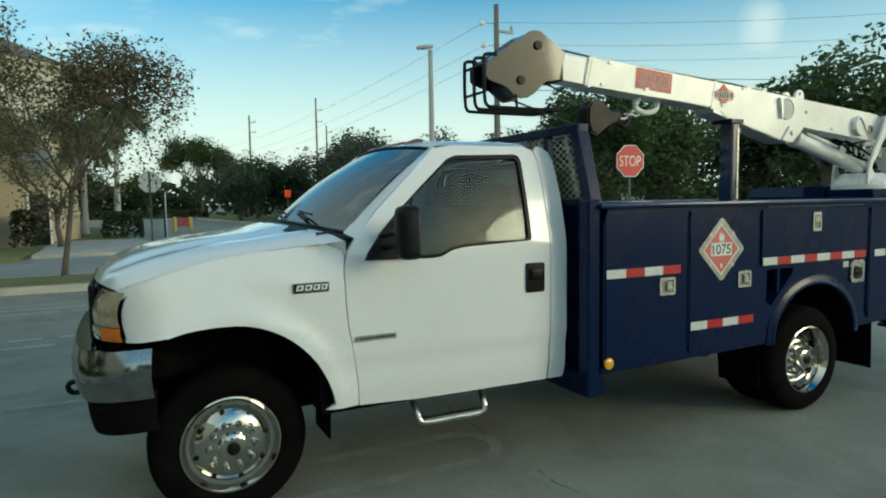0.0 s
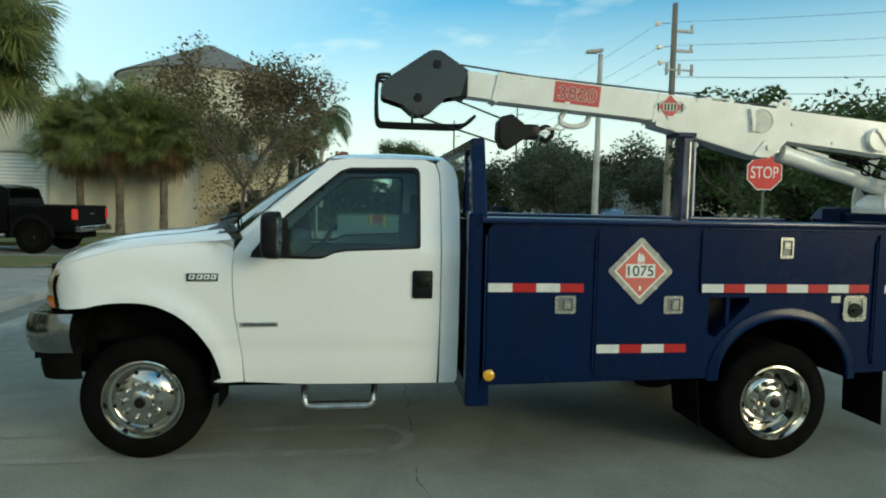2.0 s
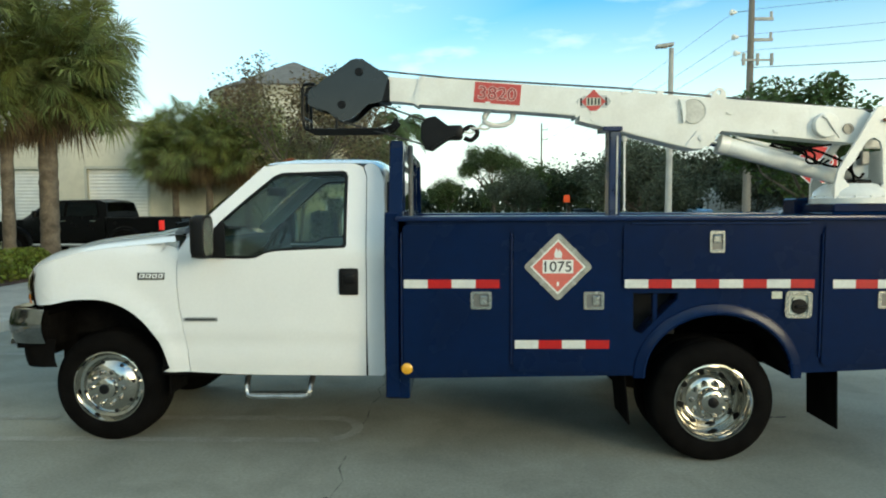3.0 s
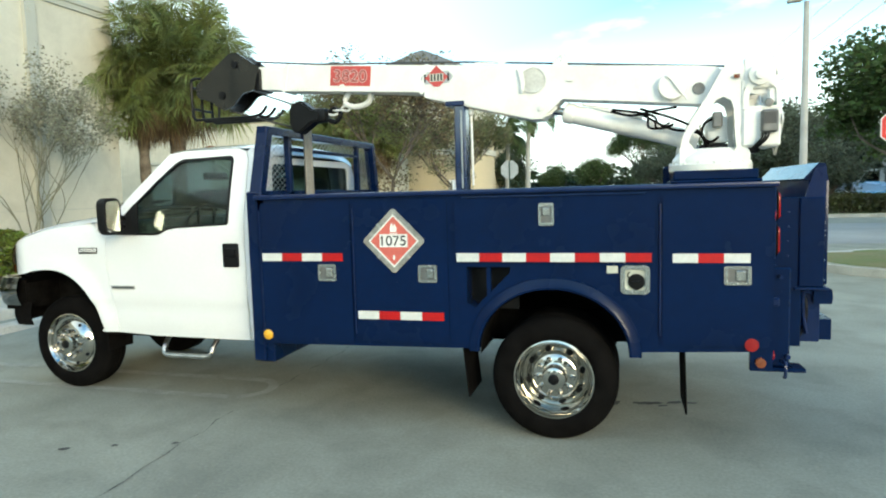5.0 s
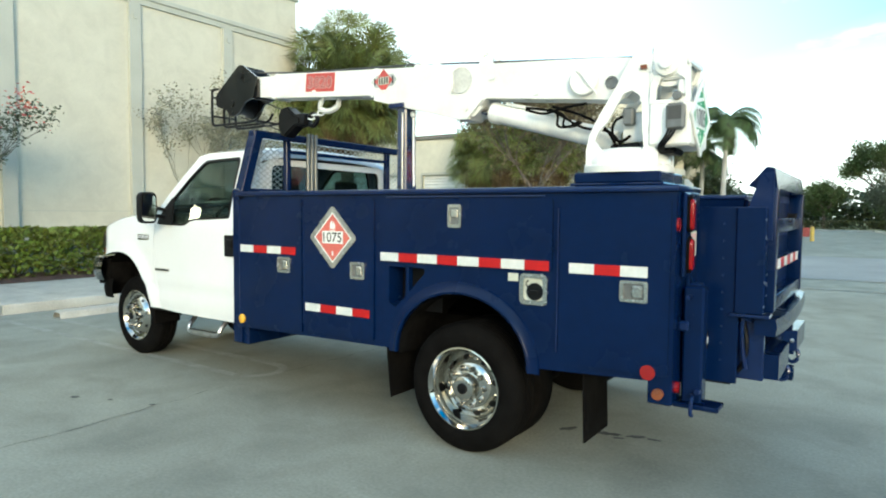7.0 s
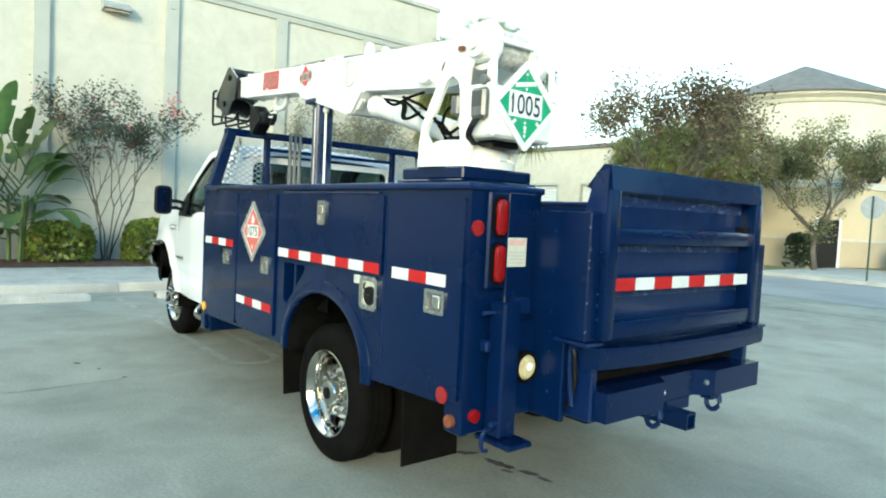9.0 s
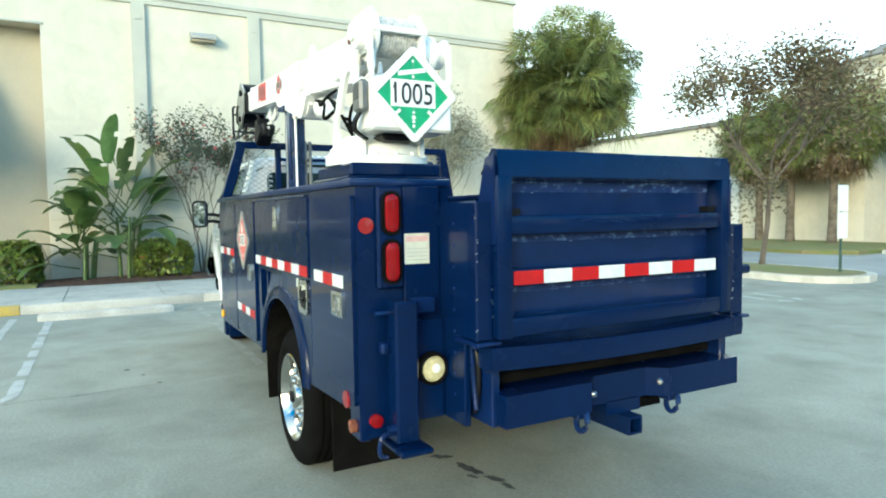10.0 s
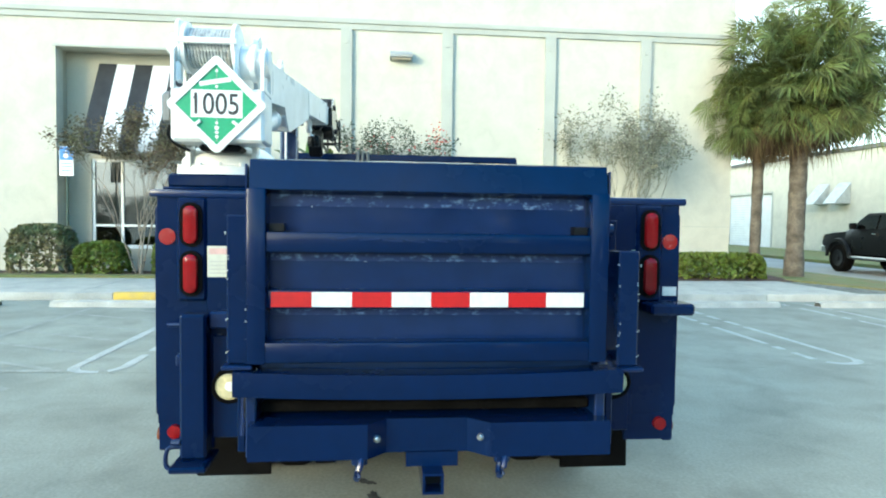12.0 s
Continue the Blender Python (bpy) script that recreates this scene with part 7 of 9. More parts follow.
# boom rest
bm = boxes((3.530, 3.610, -0.915, -0.795, 1.60, 2.20), bevel=0.01)
rest = part("boom_rest", bm, NAVY_GLOSS, truck, "worn navy boom rest post")
part("rest_cradle", boxes((3.48, 3.61, -0.945, -0.765, 2.19, 2.22), bevel=0.004), NAVY_WORN, rest)
# bright strip stands in for the highlight on the glossy post
part("rest_glint", boxes((3.576, 3.588, -0.921, -0.916, 1.64, 2.16), bevel=0.002), STEEL, rest, "thin steel strip added for the highlight down the post", smooth=False)

bm = rod(bmesh.new(), (3.645, -0.87, 1.66), (3.640, -0.87, 2.15), 0.008, n=10)
lathe(bm, (3.640, -0.87, 2.125), (0, 0, 1), [(0, 0.010), (0.008, 0.020), (0.034, 0.020), (0.042, 0.010)], 14)
part("rest_rod", bm, CRANE_WHITE, rest, "thin pale rod with a knob beside the post")

# ---- rear of the body and lift gate ----
for s in (-1, 1):
    y0, y1 = (s * 0.952, s * 1.018)
    tp = part("lamp_plate", boxes((5.45, 5.475, s * 0.925, s * 1.045, 1.17, 1.60), bevel=0.01), NAVY, truck, "navy tail lamp plate")
    for z0, z1 in ((1.405, 1.570), (1.200, 1.370)):
        bm = rear_prism(rounded(min(y0, y1) - 0.012, max(y0, y1) + 0.012, z0 - 0.010, z1 + 0.010, 0.044, 6), 5.475, 5.487)
        gm = part("tail_lamp_gasket", bm, RUBBER, truck, "black rubber lamp gasket")
        ym, zm = (y0 + y1) / 2, (z0 + z1) / 2
        bm = loft(bmesh.new(), [[(x, ym + (a - ym) * k, zm + (b - zm) * (0.4 + 0.6 * k)) for a, b in rounded(min(y0, y1) + 0.004, max(y0, y1) - 0.004, z0 + 0.004, z1 - 0.004, 0.028, 6)] for x, k in ((5.487, 1.0), (5.497, 0.98), (5.502, 0.86), (5.504, 0.5), (5.505, 0.1))], close=True)
        bmesh.ops.holes_fill(bm, edges=[e for e in bm.edges if e.is_boundary], sides=80)
        part("tail_lamp", bm, RED_LENS, gm, "oval red tail lamp")
    bm = lathe(bmesh.new(), (5.449, s * 1.088, 1.437), (1, 0, 0), [(0, 0.034), (0.008, 0.034), (0.010, 0.0)], 24)
    part("rear_reflector", bm, RED_DISC, truck, "round red reflector")
    bm = lathe(bmesh.new(), (5.449, s * 1.06, 0.615), (1, 0, 0), [(0, 0.03), (0.02, 0.028), (0.024, 0.0)], 20)
    part("rear_marker", bm, RED_LENS, truck, "small round red marker lamp")
    part("rear_skirt", boxes((5.43, 5.452, s * 0.90, s * 1.125, 0.54, 0.66)), NAVY, truck, smooth=False)
    # inner rear wall beside the gate
    part("rear_panel", boxes((5.45, 5.68, s * 0.755, s * 0.725, 0.60, 1.53), (5.45, 5.472, s * 0.755, s * 0.925, 0.62, 1.60), (5.45, 5.503, s * 0.757, s * 0.895, 0.60, 1.03), bevel=0.004), NAVY, truck)
    for z in [0.72 + 0.09 * k for k in range(9)]:
        part("rivet", lathe(bmesh.new(), (5.60, s * 0.755, z), (0, s, 0), [(0, 0.007), (0.004, 0.005), (0.005, 0.0)], 8), NAVY_WORN, truck)
    # lift gate column
    ci, co_, cz0, cz1 = (0.690, 0.768, 0.975, 1.53) if s < 0 else (0.725, 0.808, 0.955, 1.41)
    col = part("gate_column", boxes((5.66, 5.80, s * ci, s * co_, cz0, cz1), bevel=0.006), NAVY, truck, "navy lift gate column")
    part("column_foot", boxes((5.64, 5.83, s * (ci - 0.02), s * (co_ + 0.015), cz0 - 0.016, cz0), bevel=0.004), NAVY_WORN, col)
    bm = lathe(bmesh.new(), (5.50, s * 0.822, 0.822), (1, 0, 0), [(0, 0.058), (0.03, 0.058), (0.032, 0.050), (0.040, 0.046), (0.044, 0.0)], 28)
    bl = part("backup_lamp", bm, BACKUP_LENS, truck, "round yellowed backup lamp with rubber rim")
    part("lamp_rim", lathe(bmesh.new(), (5.50, s * 0.822, 0.822), (1, 0, 0), [(0.0, 0.072), (0.032, 0.071), (0.040, 0.064), (0.038, 0.056), (0.030, 0.055)], 28), RUBBER, bl)
    # white disc on the lens face: a highlight put in as colour
    part("lens_glint", lathe(bmesh.new(), (5.544, s * 0.815, 0.826), (1, 0, 0), [(0, 0.020), (0.003, 0.017), (0.004, 0.0)], 14), FRAME_WHITE, bl)
    part("lamp_box", boxes((5.465, 5.499, s * 0.745, s * 0.895, 0.70, 0.985), bevel=0.008), NAVY, truck)
    rnd = random.Random(17)
    bm = bmesh.new()      # bare weld spots down the edges of the column
    for k in range(13):
        obox(bm, Matrix.Translation((5.801, s * (rnd.choice((ci + 0.004, co_ - 0.004)) + rnd.gauss(0, 0.003)), rnd.uniform(cz0 + 0.02, cz1 - 0.02))) @ Matrix.Rotation(rnd.uniform(0, 3), 4, "X"), 0.003, rnd.uniform(0.003, 0.006), rnd.uniform(0.005, 0.014))
    part("weld_wear", bm, STEEL, col, "bare spots along the weld", kind="stuff")
part("warning_sticker", boxes((5.471, 5.4725, -0.922, -0.805, 1.27, 1.40)), STICKER, truck, smooth=False)
bm = boxes((5.4726, 5.4732, -0.915, -0.812, 1.365, 1.39))
part("sticker_bar", bm, SIGN_PINK, truck, smooth=False)
part("sticker_bars", boxes(*[(5.4726, 5.4732, -0.912, -0.815, 1.285 + 0.016 * k, 1.289 + 0.016 * k) for k in range(4)]), POLE_GREY, truck, smooth=False)
part("warning_sticker", boxes((5.471, 5.4725, 0.86, 0.92, 1.27, 1.40)), STICKER, truck, smooth=False)

# outrigger leg
leg = part("outrigger", boxes((5.465, 5.565, -1.010, -0.905, 0.53, 1.125), bevel=0.01), NAVY, truck, "navy square outrigger leg")
part("outrigger_foot", boxes((5.43, 5.65, -1.03, -0.885, 0.505, 0.530), bevel=0.006), NAVY, leg)
part("outrigger_pin", tube(bmesh.new(), [(5.50, -1.075, 1.075), (5.50, -1.005, 1.075)], 0.010, 8), NAVY_WORN, leg)
bm = bmesh.new()
tube(bm, curve_pts([(5.52, -1.01, 0.57), (5.53, -1.06, 0.57), (5.53, -1.075, 0.53), (5.53, -1.07, 0.49), (5.53, -1.04, 0.48)], 4), 0.010, 8)
tube(bm, [(5.55, -1.01, 0.60), (5.55, -1.045, 0.60)], 0.014, 8)
part("leg_hook", bm, NAVY_WORN, leg)
each_box("leg_mount", ((5.45, 5.52, -0.905, -0.80, 1.06, 1.13), (5.45, 5.50, -1.045, -1.01, 0.9, 0.95)), NAVY_WORN, leg, bevel=0.008)
part("outrigger_stub", boxes((5.45, 5.60, 0.95, 1.145, 1.125, 1.175), bevel=0.01), NAVY, truck)
each_box("white_tape", ((5.4525, 5.454, 0.90, 0.945, 1.195, 1.235), (5.4525, 5.454, 1.06, 1.125, 1.195, 1.235)), WHITE_TAPE, truck)

# folded gate platform
GX = 5.80
gate = part("lift_gate", boxes((GX - 0.072, GX - 0.048, -0.66, 0.64, 1.0, 1.66)), NAVY_WORN, truck, "folded navy steel lift gate with reflective tape", smooth=False)
bm = bmesh.new()
prism(bm, [(GX - 0.105, 1.640), (GX - 0.020, 1.738), (GX + 0.018, 1.732), (GX + 0.035, 1.625), (GX - 0.03, 1.612)], -0.680, 0.658)
part("gate_top_beam", bm, NAVY, gate)
for z0, z1, o in ((1.395, 1.470, 0.03), (1.185, 1.255, 0.018), (0.985, 1.062, 0.035)):
    bm = boxes((GX - 0.050, GX + o, -0.625, 0.60, z0, z1), bevel=0.008, seg=2)
    part("gate_rail", bm, NAVY, gate)
for y0, y1 in ((-0.690, -0.620), (0.598, 0.668)):
    part("gate_post", boxes((GX - 0.060, GX + 0.038, y0, y1, 0.98, 1.63), bevel=0.008, seg=2), NAVY, gate)
tape_y = [(-0.604 + 1.182 * k / 8, -0.604 + 1.182 * (k + 1) / 8) for k in range(8)]
tp = None
for k, (a, b) in enumerate(tape_y):
    bm = boxes((GX + 0.0185, GX + 0.0200, a, b, 1.192, 1.248))
    m = WHITE_TAPE if k % 2 else RED_TAPE
    tp = part("reflective_tape", bm, m, gate, "red and white reflective tape", smooth=False) if tp is None else part("tape_piece", bm, m, tp, smooth=False)
bm = bmesh.new()
rnd = random.Random(5)
for k in range(12):
    yy, zz = rnd.uniform(-0.58, 0.56), rnd.choice((1.58, 1.375, 1.168)) + rnd.uniform(-0.012, 0.008)
    lathe(bm, (GX - 0.048, yy, zz), (1, 0, 0), [(0, rnd.uniform(0.004, 0.011)), (0.001, 0.003)], 6)
part("chipped_paint", bm, STEEL, gate, "bare spots of chipped paint", kind="stuff")
for z0, z1 in ((1.578, 1.618), (1.372, 1.394), (1.166, 1.184)):
    part("worn_strip", boxes((GX - 0.047, GX - 0.0455, -0.615, 0.59, z0 - 0.012, z1 - 0.008)), NAVY_CHIPPED, gate, "navy paint chipped to pale primer", smooth=False)
for y in (-0.6965, 0.668):      # cheeks that carry the platform's hinge
    part("gate_cheek", prism(bmesh.new(), [(GX + 0.02, 1.715), (GX - 0.045, 1.700), (GX - 0.105, 1.50), (GX - 0.105, 1.40), (GX - 0.04, 1.36), (GX + 0.02, 1.36)], y, y + 0.0065), NAVY_WORN, gate, smooth=False)
each_box("gate_latch", ((GX - 0.046, GX + 0.004, -0.612, -0.560, 1.472, 1.500), (GX - 0.046, GX + 0.004, 0.540, 0.592, 1.472, 1.500)), BLACK, gate)
for k in range(7):      # the bar along the upper rail is bent and scuffed
    y0 = -0.33 + 0.085 * k
    part("scuff", obox(bmesh.new(), Matrix.Translation((GX + 0.0305, y0, 1.452 - 0.012 * math.sin(k * 0.55))) @ Matrix.Rotation(0.12 * math.cos(k), 4, "X"), 0.002, 0.075, 0.006), NAVY_WORN, gate, smooth=False)
for y in (-0.725, 0.70):
    part("gate_hinge", lathe(bmesh.new(), (5.72, y - 0.01, 1.49), (0, 1, 0), [(0, 0.024), (0.03, 0.024)], 16), NAVY_WORN, gate)
    part("gate_link", tube(bmesh.new(), curve_pts([(5.74, y, 0.93), (5.70, y - 0.005, 0.94), (5.70, y, 0.80), (5.72, y, 0.68)], 4), 0.012, 8), NAVY_WORN, gate)
# cross tube and bumper
bm = bmesh.new()
secs = []
for k in range(13):
    y = -0.735 + 1.465 * k / 12
    u = -1 + k / 6
    x = 5.855 + 0.02 * (1 - u * u)
    z = 0.912 - 0.012 * (1 - u * u)
    secs.append([(x - 0.10, y, z - 0.045), (x, y, z - 0.045), (x + 0.006, y, z), (x, y, z + 0.045), (x - 0.10, y, z + 0.045)])
loft(bm, secs, close=True)
bmesh.ops.holes_fill(bm, edges=[e for e in bm.edges if e.is_boundary], sides=8)
xb = part("gate_cross_tube", bm, NAVY, truck, "navy bent cross tube of the lift gate")
each_box("gate_arm", ((5.60, 5.80, -0.70, -0.66, 0.62, 0.93), (5.60, 5.80, 0.64, 0.68, 0.62, 0.93), ) , NAVY_WORN, xb, bevel=0.006)
part("gate_frame", boxes((5.62, 5.74, -0.655, 0.635, 0.775, 0.815), bevel=0.006), DARK, xb)
part("gate_back", boxes((5.70, 5.755, -0.655, 0.635, 0.86, 1.02), bevel=0.006), NAVY_WORN, xb)
part("rear_crossmember", boxes((5.45, 5.60, -0.66, 0.64, 0.60, 0.93)), DARK, truck, smooth=False)
bm = bmesh.new()
def bumper_prism(bm, plan, z0, z1):
    lo = [bm.verts.new((x, y, z0)) for x, y in plan]; hi = [bm.verts.new((x, y, z1)) for x, y in plan]
    bm.faces.new(lo); bm.faces.new(hi)
    for i in range(len(plan)):
        j = (i + 1) % len(plan)
        bm.faces.new((lo[i], lo[j], hi[j], hi[i]))
bumper_prism(bm, [(5.62, -0.68), (5.87, -0.68), (5.87, -0.245), (5.80, -0.175), (5.80, 0.135), (5.87, 0.215), (5.87, 0.68), (5.62, 0.68)], 0.632, 0.762)
bmesh.ops.bevel(bm, geom=[e for e in bm.edges if e.calc_face_angle(0) > 0.5], offset=0.006, segments=1, affect="EDGES")
rb = part("rear_bumper", bm, NAVY, truck, "navy steel rear bumper with stepped middle")
for y in (-0.215, 0.185):
    q = Vector((1, 0.8 if y < 0 else -0.8, 0)).normalized()
    part("bumper_lamp", lathe(bmesh.new(), (5.838, y, 0.700), q, [(-0.01, 0.014), (0.012, 0.014), (0.018, 0.008)], 12), STEEL, rb)
part("hitch_receiver", boxes((5.60, 5.875, -0.040, -0.030, 0.495, 0.575), (5.60, 5.875, 0.030, 0.040, 0.495, 0.575), (5.60, 5.875, -0.030, 0.030, 0.495, 0.505), (5.60, 5.875, -0.030, 0.030, 0.565, 0.575), (5.62, 5.80, -0.10, 0.10, 0.575, 0.635)), NAVY, rb, "navy square hitch receiver", smooth=False)
part("receiver_dark", boxes((5.62, 5.80, -0.030, 0.030, 0.505, 0.565)), BLACK, rb, smooth=False)
for y in (-0.275, 0.265):
    bm = bmesh.new()
    tube(bm, [(5.84 + 0.035 * math.cos(a), y + 0.01 * math.sin(a), 0.595 + 0.045 * math.sin(a)) for a in [2 * math.pi * k / 12 for k in range(12)]], 0.013, 8, closed=True)
    box(bm, 5.78, 5.85, y - 0.03, y + 0.03, 0.60, 0.635, bevel=0.006)
    part("tow_ring", bm, NAVY_WORN, rb)
bm = tube(bmesh.new(), curve_pts([(5.66, -0.70, 0.92), (5.70, -0.712, 0.93), (5.72, -0.712, 0.80), (5.70, -0.71, 0.70), (5.68, -0.71, 0.66)], 5), 0.011, 8)
part("gate_hose", bm, BLACK, xb)

# ---- plants ----
def raw_mesh(name, verts, faces, material, idx=None):
    me = bpy.data.meshes.new(name)
    me.from_pydata(verts, [], faces)
    for m in (material if isinstance(material, (list, tuple)) else (material,)):
        me.materials.append(m)
    if idx is not None:
        me.polygons.foreach_set("material_index", idx)
    me.update()
    return me


def child(name, me, parent, label="", kind=""):
    ob = new(name, me)
    ob.parent = parent
    ob.matrix_parent_inverse = parent.matrix_basis.inverted() if parent.type == "EMPTY" else Matrix()
    return tagged(ob, label, kind=kind)


def leaves(rnd, clumps, n, size, flat=0.5):
    """Small leaf quads scattered over clumps (centre, radius)."""
    verts, faces = [], []
    tot = sum(c[1] ** 2 for c in clumps)
    for c, r in clumps:
        for _ in range(max(3, int(n * r * r / tot))):
            d = Vector((rnd.gauss(0, 1), rnd.gauss(0, 1), rnd.gauss(0, 1))).normalized()
            p = Vector(c) + d * r * rnd.random() ** 0.45 * Vector((1, 1, 0.8)).length / 1.6
            a = Vector((rnd.gauss(0, 1), rnd.gauss(0, 1), rnd.gauss(0, flat))).normalized()
            b = a.cross(Vector((rnd.gauss(0, 1), rnd.gauss(0, 1), rnd.gauss(0, 1)))).normalized()
            s = size * rnd.uniform(0.6, 1.3)
            k = len(verts)
            verts += [p - a * s, p + b * s * 0.5, p + a * s, p - b * s * 0.5]
            faces.append((k, k + 1, k + 2, k + 3))
    return verts, faces


def branches(rnd, bm, p, d, length, r, depth, tips, spread=0.6, up=0.15, n=6):
    pts = [Vector(p)]
    q = Vector(d).normalized()
    for i in range(4):
        q = (q + Vector((rnd.gauss(0, 0.12), rnd.gauss(0, 0.12), rnd.gauss(0, 0.06) + up * 0.3))).normalized()
        pts.append(pts[-1] + q * length / 4)
    tube(bm, pts, [r, r * 0.9, r * 0.8, r * 0.7, r * 0.6], n, caps=False)
    if depth == 0:
        tips.append((pts[-1], length))
        tips.append((pts[2], length))
        return
    for k in range(rnd.choice((2, 3))):
        e = (q + Vector((rnd.gauss(0, spread), rnd.gauss(0, spread), rnd.uniform(-0.1, 0.5)))).normalized()
        branches(rnd, bm, pts[rnd.choice((3, 4))], e, length * rnd.uniform(0.62, 0.82), r * 0.6, depth - 1, tips, spread, up, max(4, n - 1))


def tree(name, seed, h, trunk_h, r, trunk_r, leaf, n, size, label, clump=0.55, depth=3, spread=0.6, sparse=0.0, lean=(0, 0), sag=0.0, airy=99.0):
    rnd = random.Random(seed)
    t = thing(name, label, "tree")
    bm = bmesh.new()
    tips = []
    top = Vector((lean[0], lean[1], trunk_h))
    tube(bm, [(0, 0, -0.05), (0.02, 0, trunk_h * 0.1), top * 0.5 + Vector((rnd.gauss(0, 0.04), rnd.gauss(0, 0.04), 0)), top], [trunk_r * 1.5, trunk_r * 1.1, trunk_r, trunk_r * 0.85], 10)
    limbs = 5
    for k in range(limbs):
        a = 2 * math.pi * (k + rnd.random() * 0.6) / limbs
        d = Vector((math.cos(a), math.sin(a), rnd.uniform(0.5, 1.5)))
        branches(rnd, bm, top - Vector((0, 0, trunk_h * 0.12 * rnd.random())), d, (h - trunk_h) * 0.42, trunk_r * 0.6, depth - 1, tips, spread)
    part("trunk", bm, BARK, t, "grey trunk with forking limbs")
    clumps = []
    cz = trunk_h + (h - trunk_h) * 0.5
    for p, length in tips:
        q = Vector((p.x, p.y, p.z))
        clumps.append((q, clump * rnd.uniform(0.6, 1.2) * (0.38 if q.z > airy else 1.0)))      # few leaves on the top twigs
    for _ in range(int(26 * (1 - sparse))):
        a = rnd.uniform(0, 2 * math.pi); f = rnd.random() ** 0.5; zz = rnd.uniform(-1, 1)
        rad = r * f * math.sqrt(max(0.05, 1 - zz * zz * 0.85))
        clumps.append((Vector((math.cos(a) * rad + lean[0], math.sin(a) * rad + lean[1], cz - sag + zz * (h - trunk_h) * 0.5)), clump * rnd.uniform(0.6, 1.4)))
    v, f = leaves(rnd, clumps, n, size)
    child("crown", raw_mesh("crown", v, f, leaf), t, kind="stuff")
    return t


def put(t, x, y, z=0.0, rot=0.0, s=1.0):
    t.matrix_basis = pose(x, y, z, 0, 0, rot) @ Matrix.Scale(s, 4)
    return t


def again(t, x, y, z=0.0, rot=0.0, s=1.0):
    c = copy_thing(t, pose(x, y, z, 0, 0, rot))
    c.scale = (s, s, s)
    return c


def cabbage_palm(seed, trunk_h, trunk_r, crown_r, n_green, n_dry, label):
    """A fan palm: shaggy trunk, ball of costapalmate fronds, skirt of dry ones."""
    rnd = random.Random(seed)
    t = thing("palm_tree", label, "palm tree")
    bm = bmesh.new()
    rows = []
    k = 34
    for i in range(k + 1):
        z = trunk_h * i / k
        rr = trunk_r * (1.22 - 0.25 * min(1, i / 6) + 0.03 * (i % 2) + (0.6 * max(0, (i - 22) / 12)))
        rows.append((z, rr * rnd.uniform(0.95, 1.06)))
    lathe(bm, (0, 0, 0), (0.01, 0.005, 1), rows, 14)
    for _ in range(60):      # old leaf boots under the crown
        a = rnd.uniform(0, 2 * math.pi); z = trunk_h * rnd.uniform(0.72, 1.0)
        p = Vector((math.cos(a) * trunk_r, math.sin(a) * trunk_r, z))
        tube(bm, [p, p + Vector((math.cos(a) * 0.10, math.sin(a) * 0.10, 0.16))], [0.035, 0.014], 5)
    part("trunk", bm, PALM_BARK, t, "shaggy brown palm trunk")
    for green, count in ((True, n_green), (False, n_dry)):
        verts, faces = [], []
        for i in range(count):
            a = rnd.uniform(0, 2 * math.pi)
            el = math.asin(rnd.uniform(-0.62, 0.99)) if green else rnd.uniform(-1.30, -0.35)
            d = Vector((math.cos(a) * math.cos(el), math.sin(a) * math.cos(el), math.sin(el)))
            base = Vector((0, 0, trunk_h + 0.05)) + Vector((d.x, d.y, 0)) * trunk_r * 0.6
            L = crown_r * (rnd.uniform(0.26, 0.72) if green else rnd.uniform(0.20, 0.48))
            L *= 1.0 + 0.40 * max(0.0, math.sin(el))      # the young fronds stand tall
            hub = base + d * L + Vector((0, 0, -0.08 * L))
            side = d.cross(Vector((0, 0, 1)))
            side = side.normalized() if side.length > 0.05 else Vector((1, 0, 0))
            fan = (d + Vector((rnd.gauss(0, 0.25), rnd.gauss(0, 0.25), -rnd.uniform(0.05, 0.95) * math.cos(el) if green else -0.5))).normalized()      # blades hang outwards
            side = (side - fan * side.dot(fan)).normalized()
            nrm = side.cross(fan).normalized()
            roll = rnd.gauss(0, 0.75)
            side, nrm = side * math.cos(roll) + nrm * math.sin(roll), nrm * math.cos(roll) - side * math.sin(roll)
            w = side * 0.015
            kx = len(verts)
            verts += [base - w, base + w, hub + w, hub - w]
            faces.append((kx, kx + 1, kx + 2, kx + 3))
            nb = 33
            R = crown_r * rnd.uniform(0.20, 0.31)
            for j in range(nb):
                th = radians(-130 + 260 * j / (nb - 1)) + rnd.gauss(0, 0.04)
                bd = (fan * math.cos(th) + side * math.sin(th) - nrm * 0.16 * abs(math.sin(th))).normalized()
                pl = bd.cross(nrm).normalized() * R * 0.024
                m1 = hub + bd * R * 0.55
                tip = hub + bd * R * rnd.uniform(0.9, 1.1) + Vector((0, 0, -1)) * R * (rnd.uniform(0.04, 0.38) if green else rnd.uniform(0.3, 0.8))
                kx = len(verts)
                verts += [hub, m1 + pl, tip, m1 - pl]
                faces.append((kx, kx + 1, kx + 2, kx + 3))
        child("fronds" if green else "dry_fronds", raw_mesh("fronds", verts, faces, PALM_LEAF if green else PALM_DRY), t, "" if green else "hanging tan dead fronds", kind="stuff")
    return t


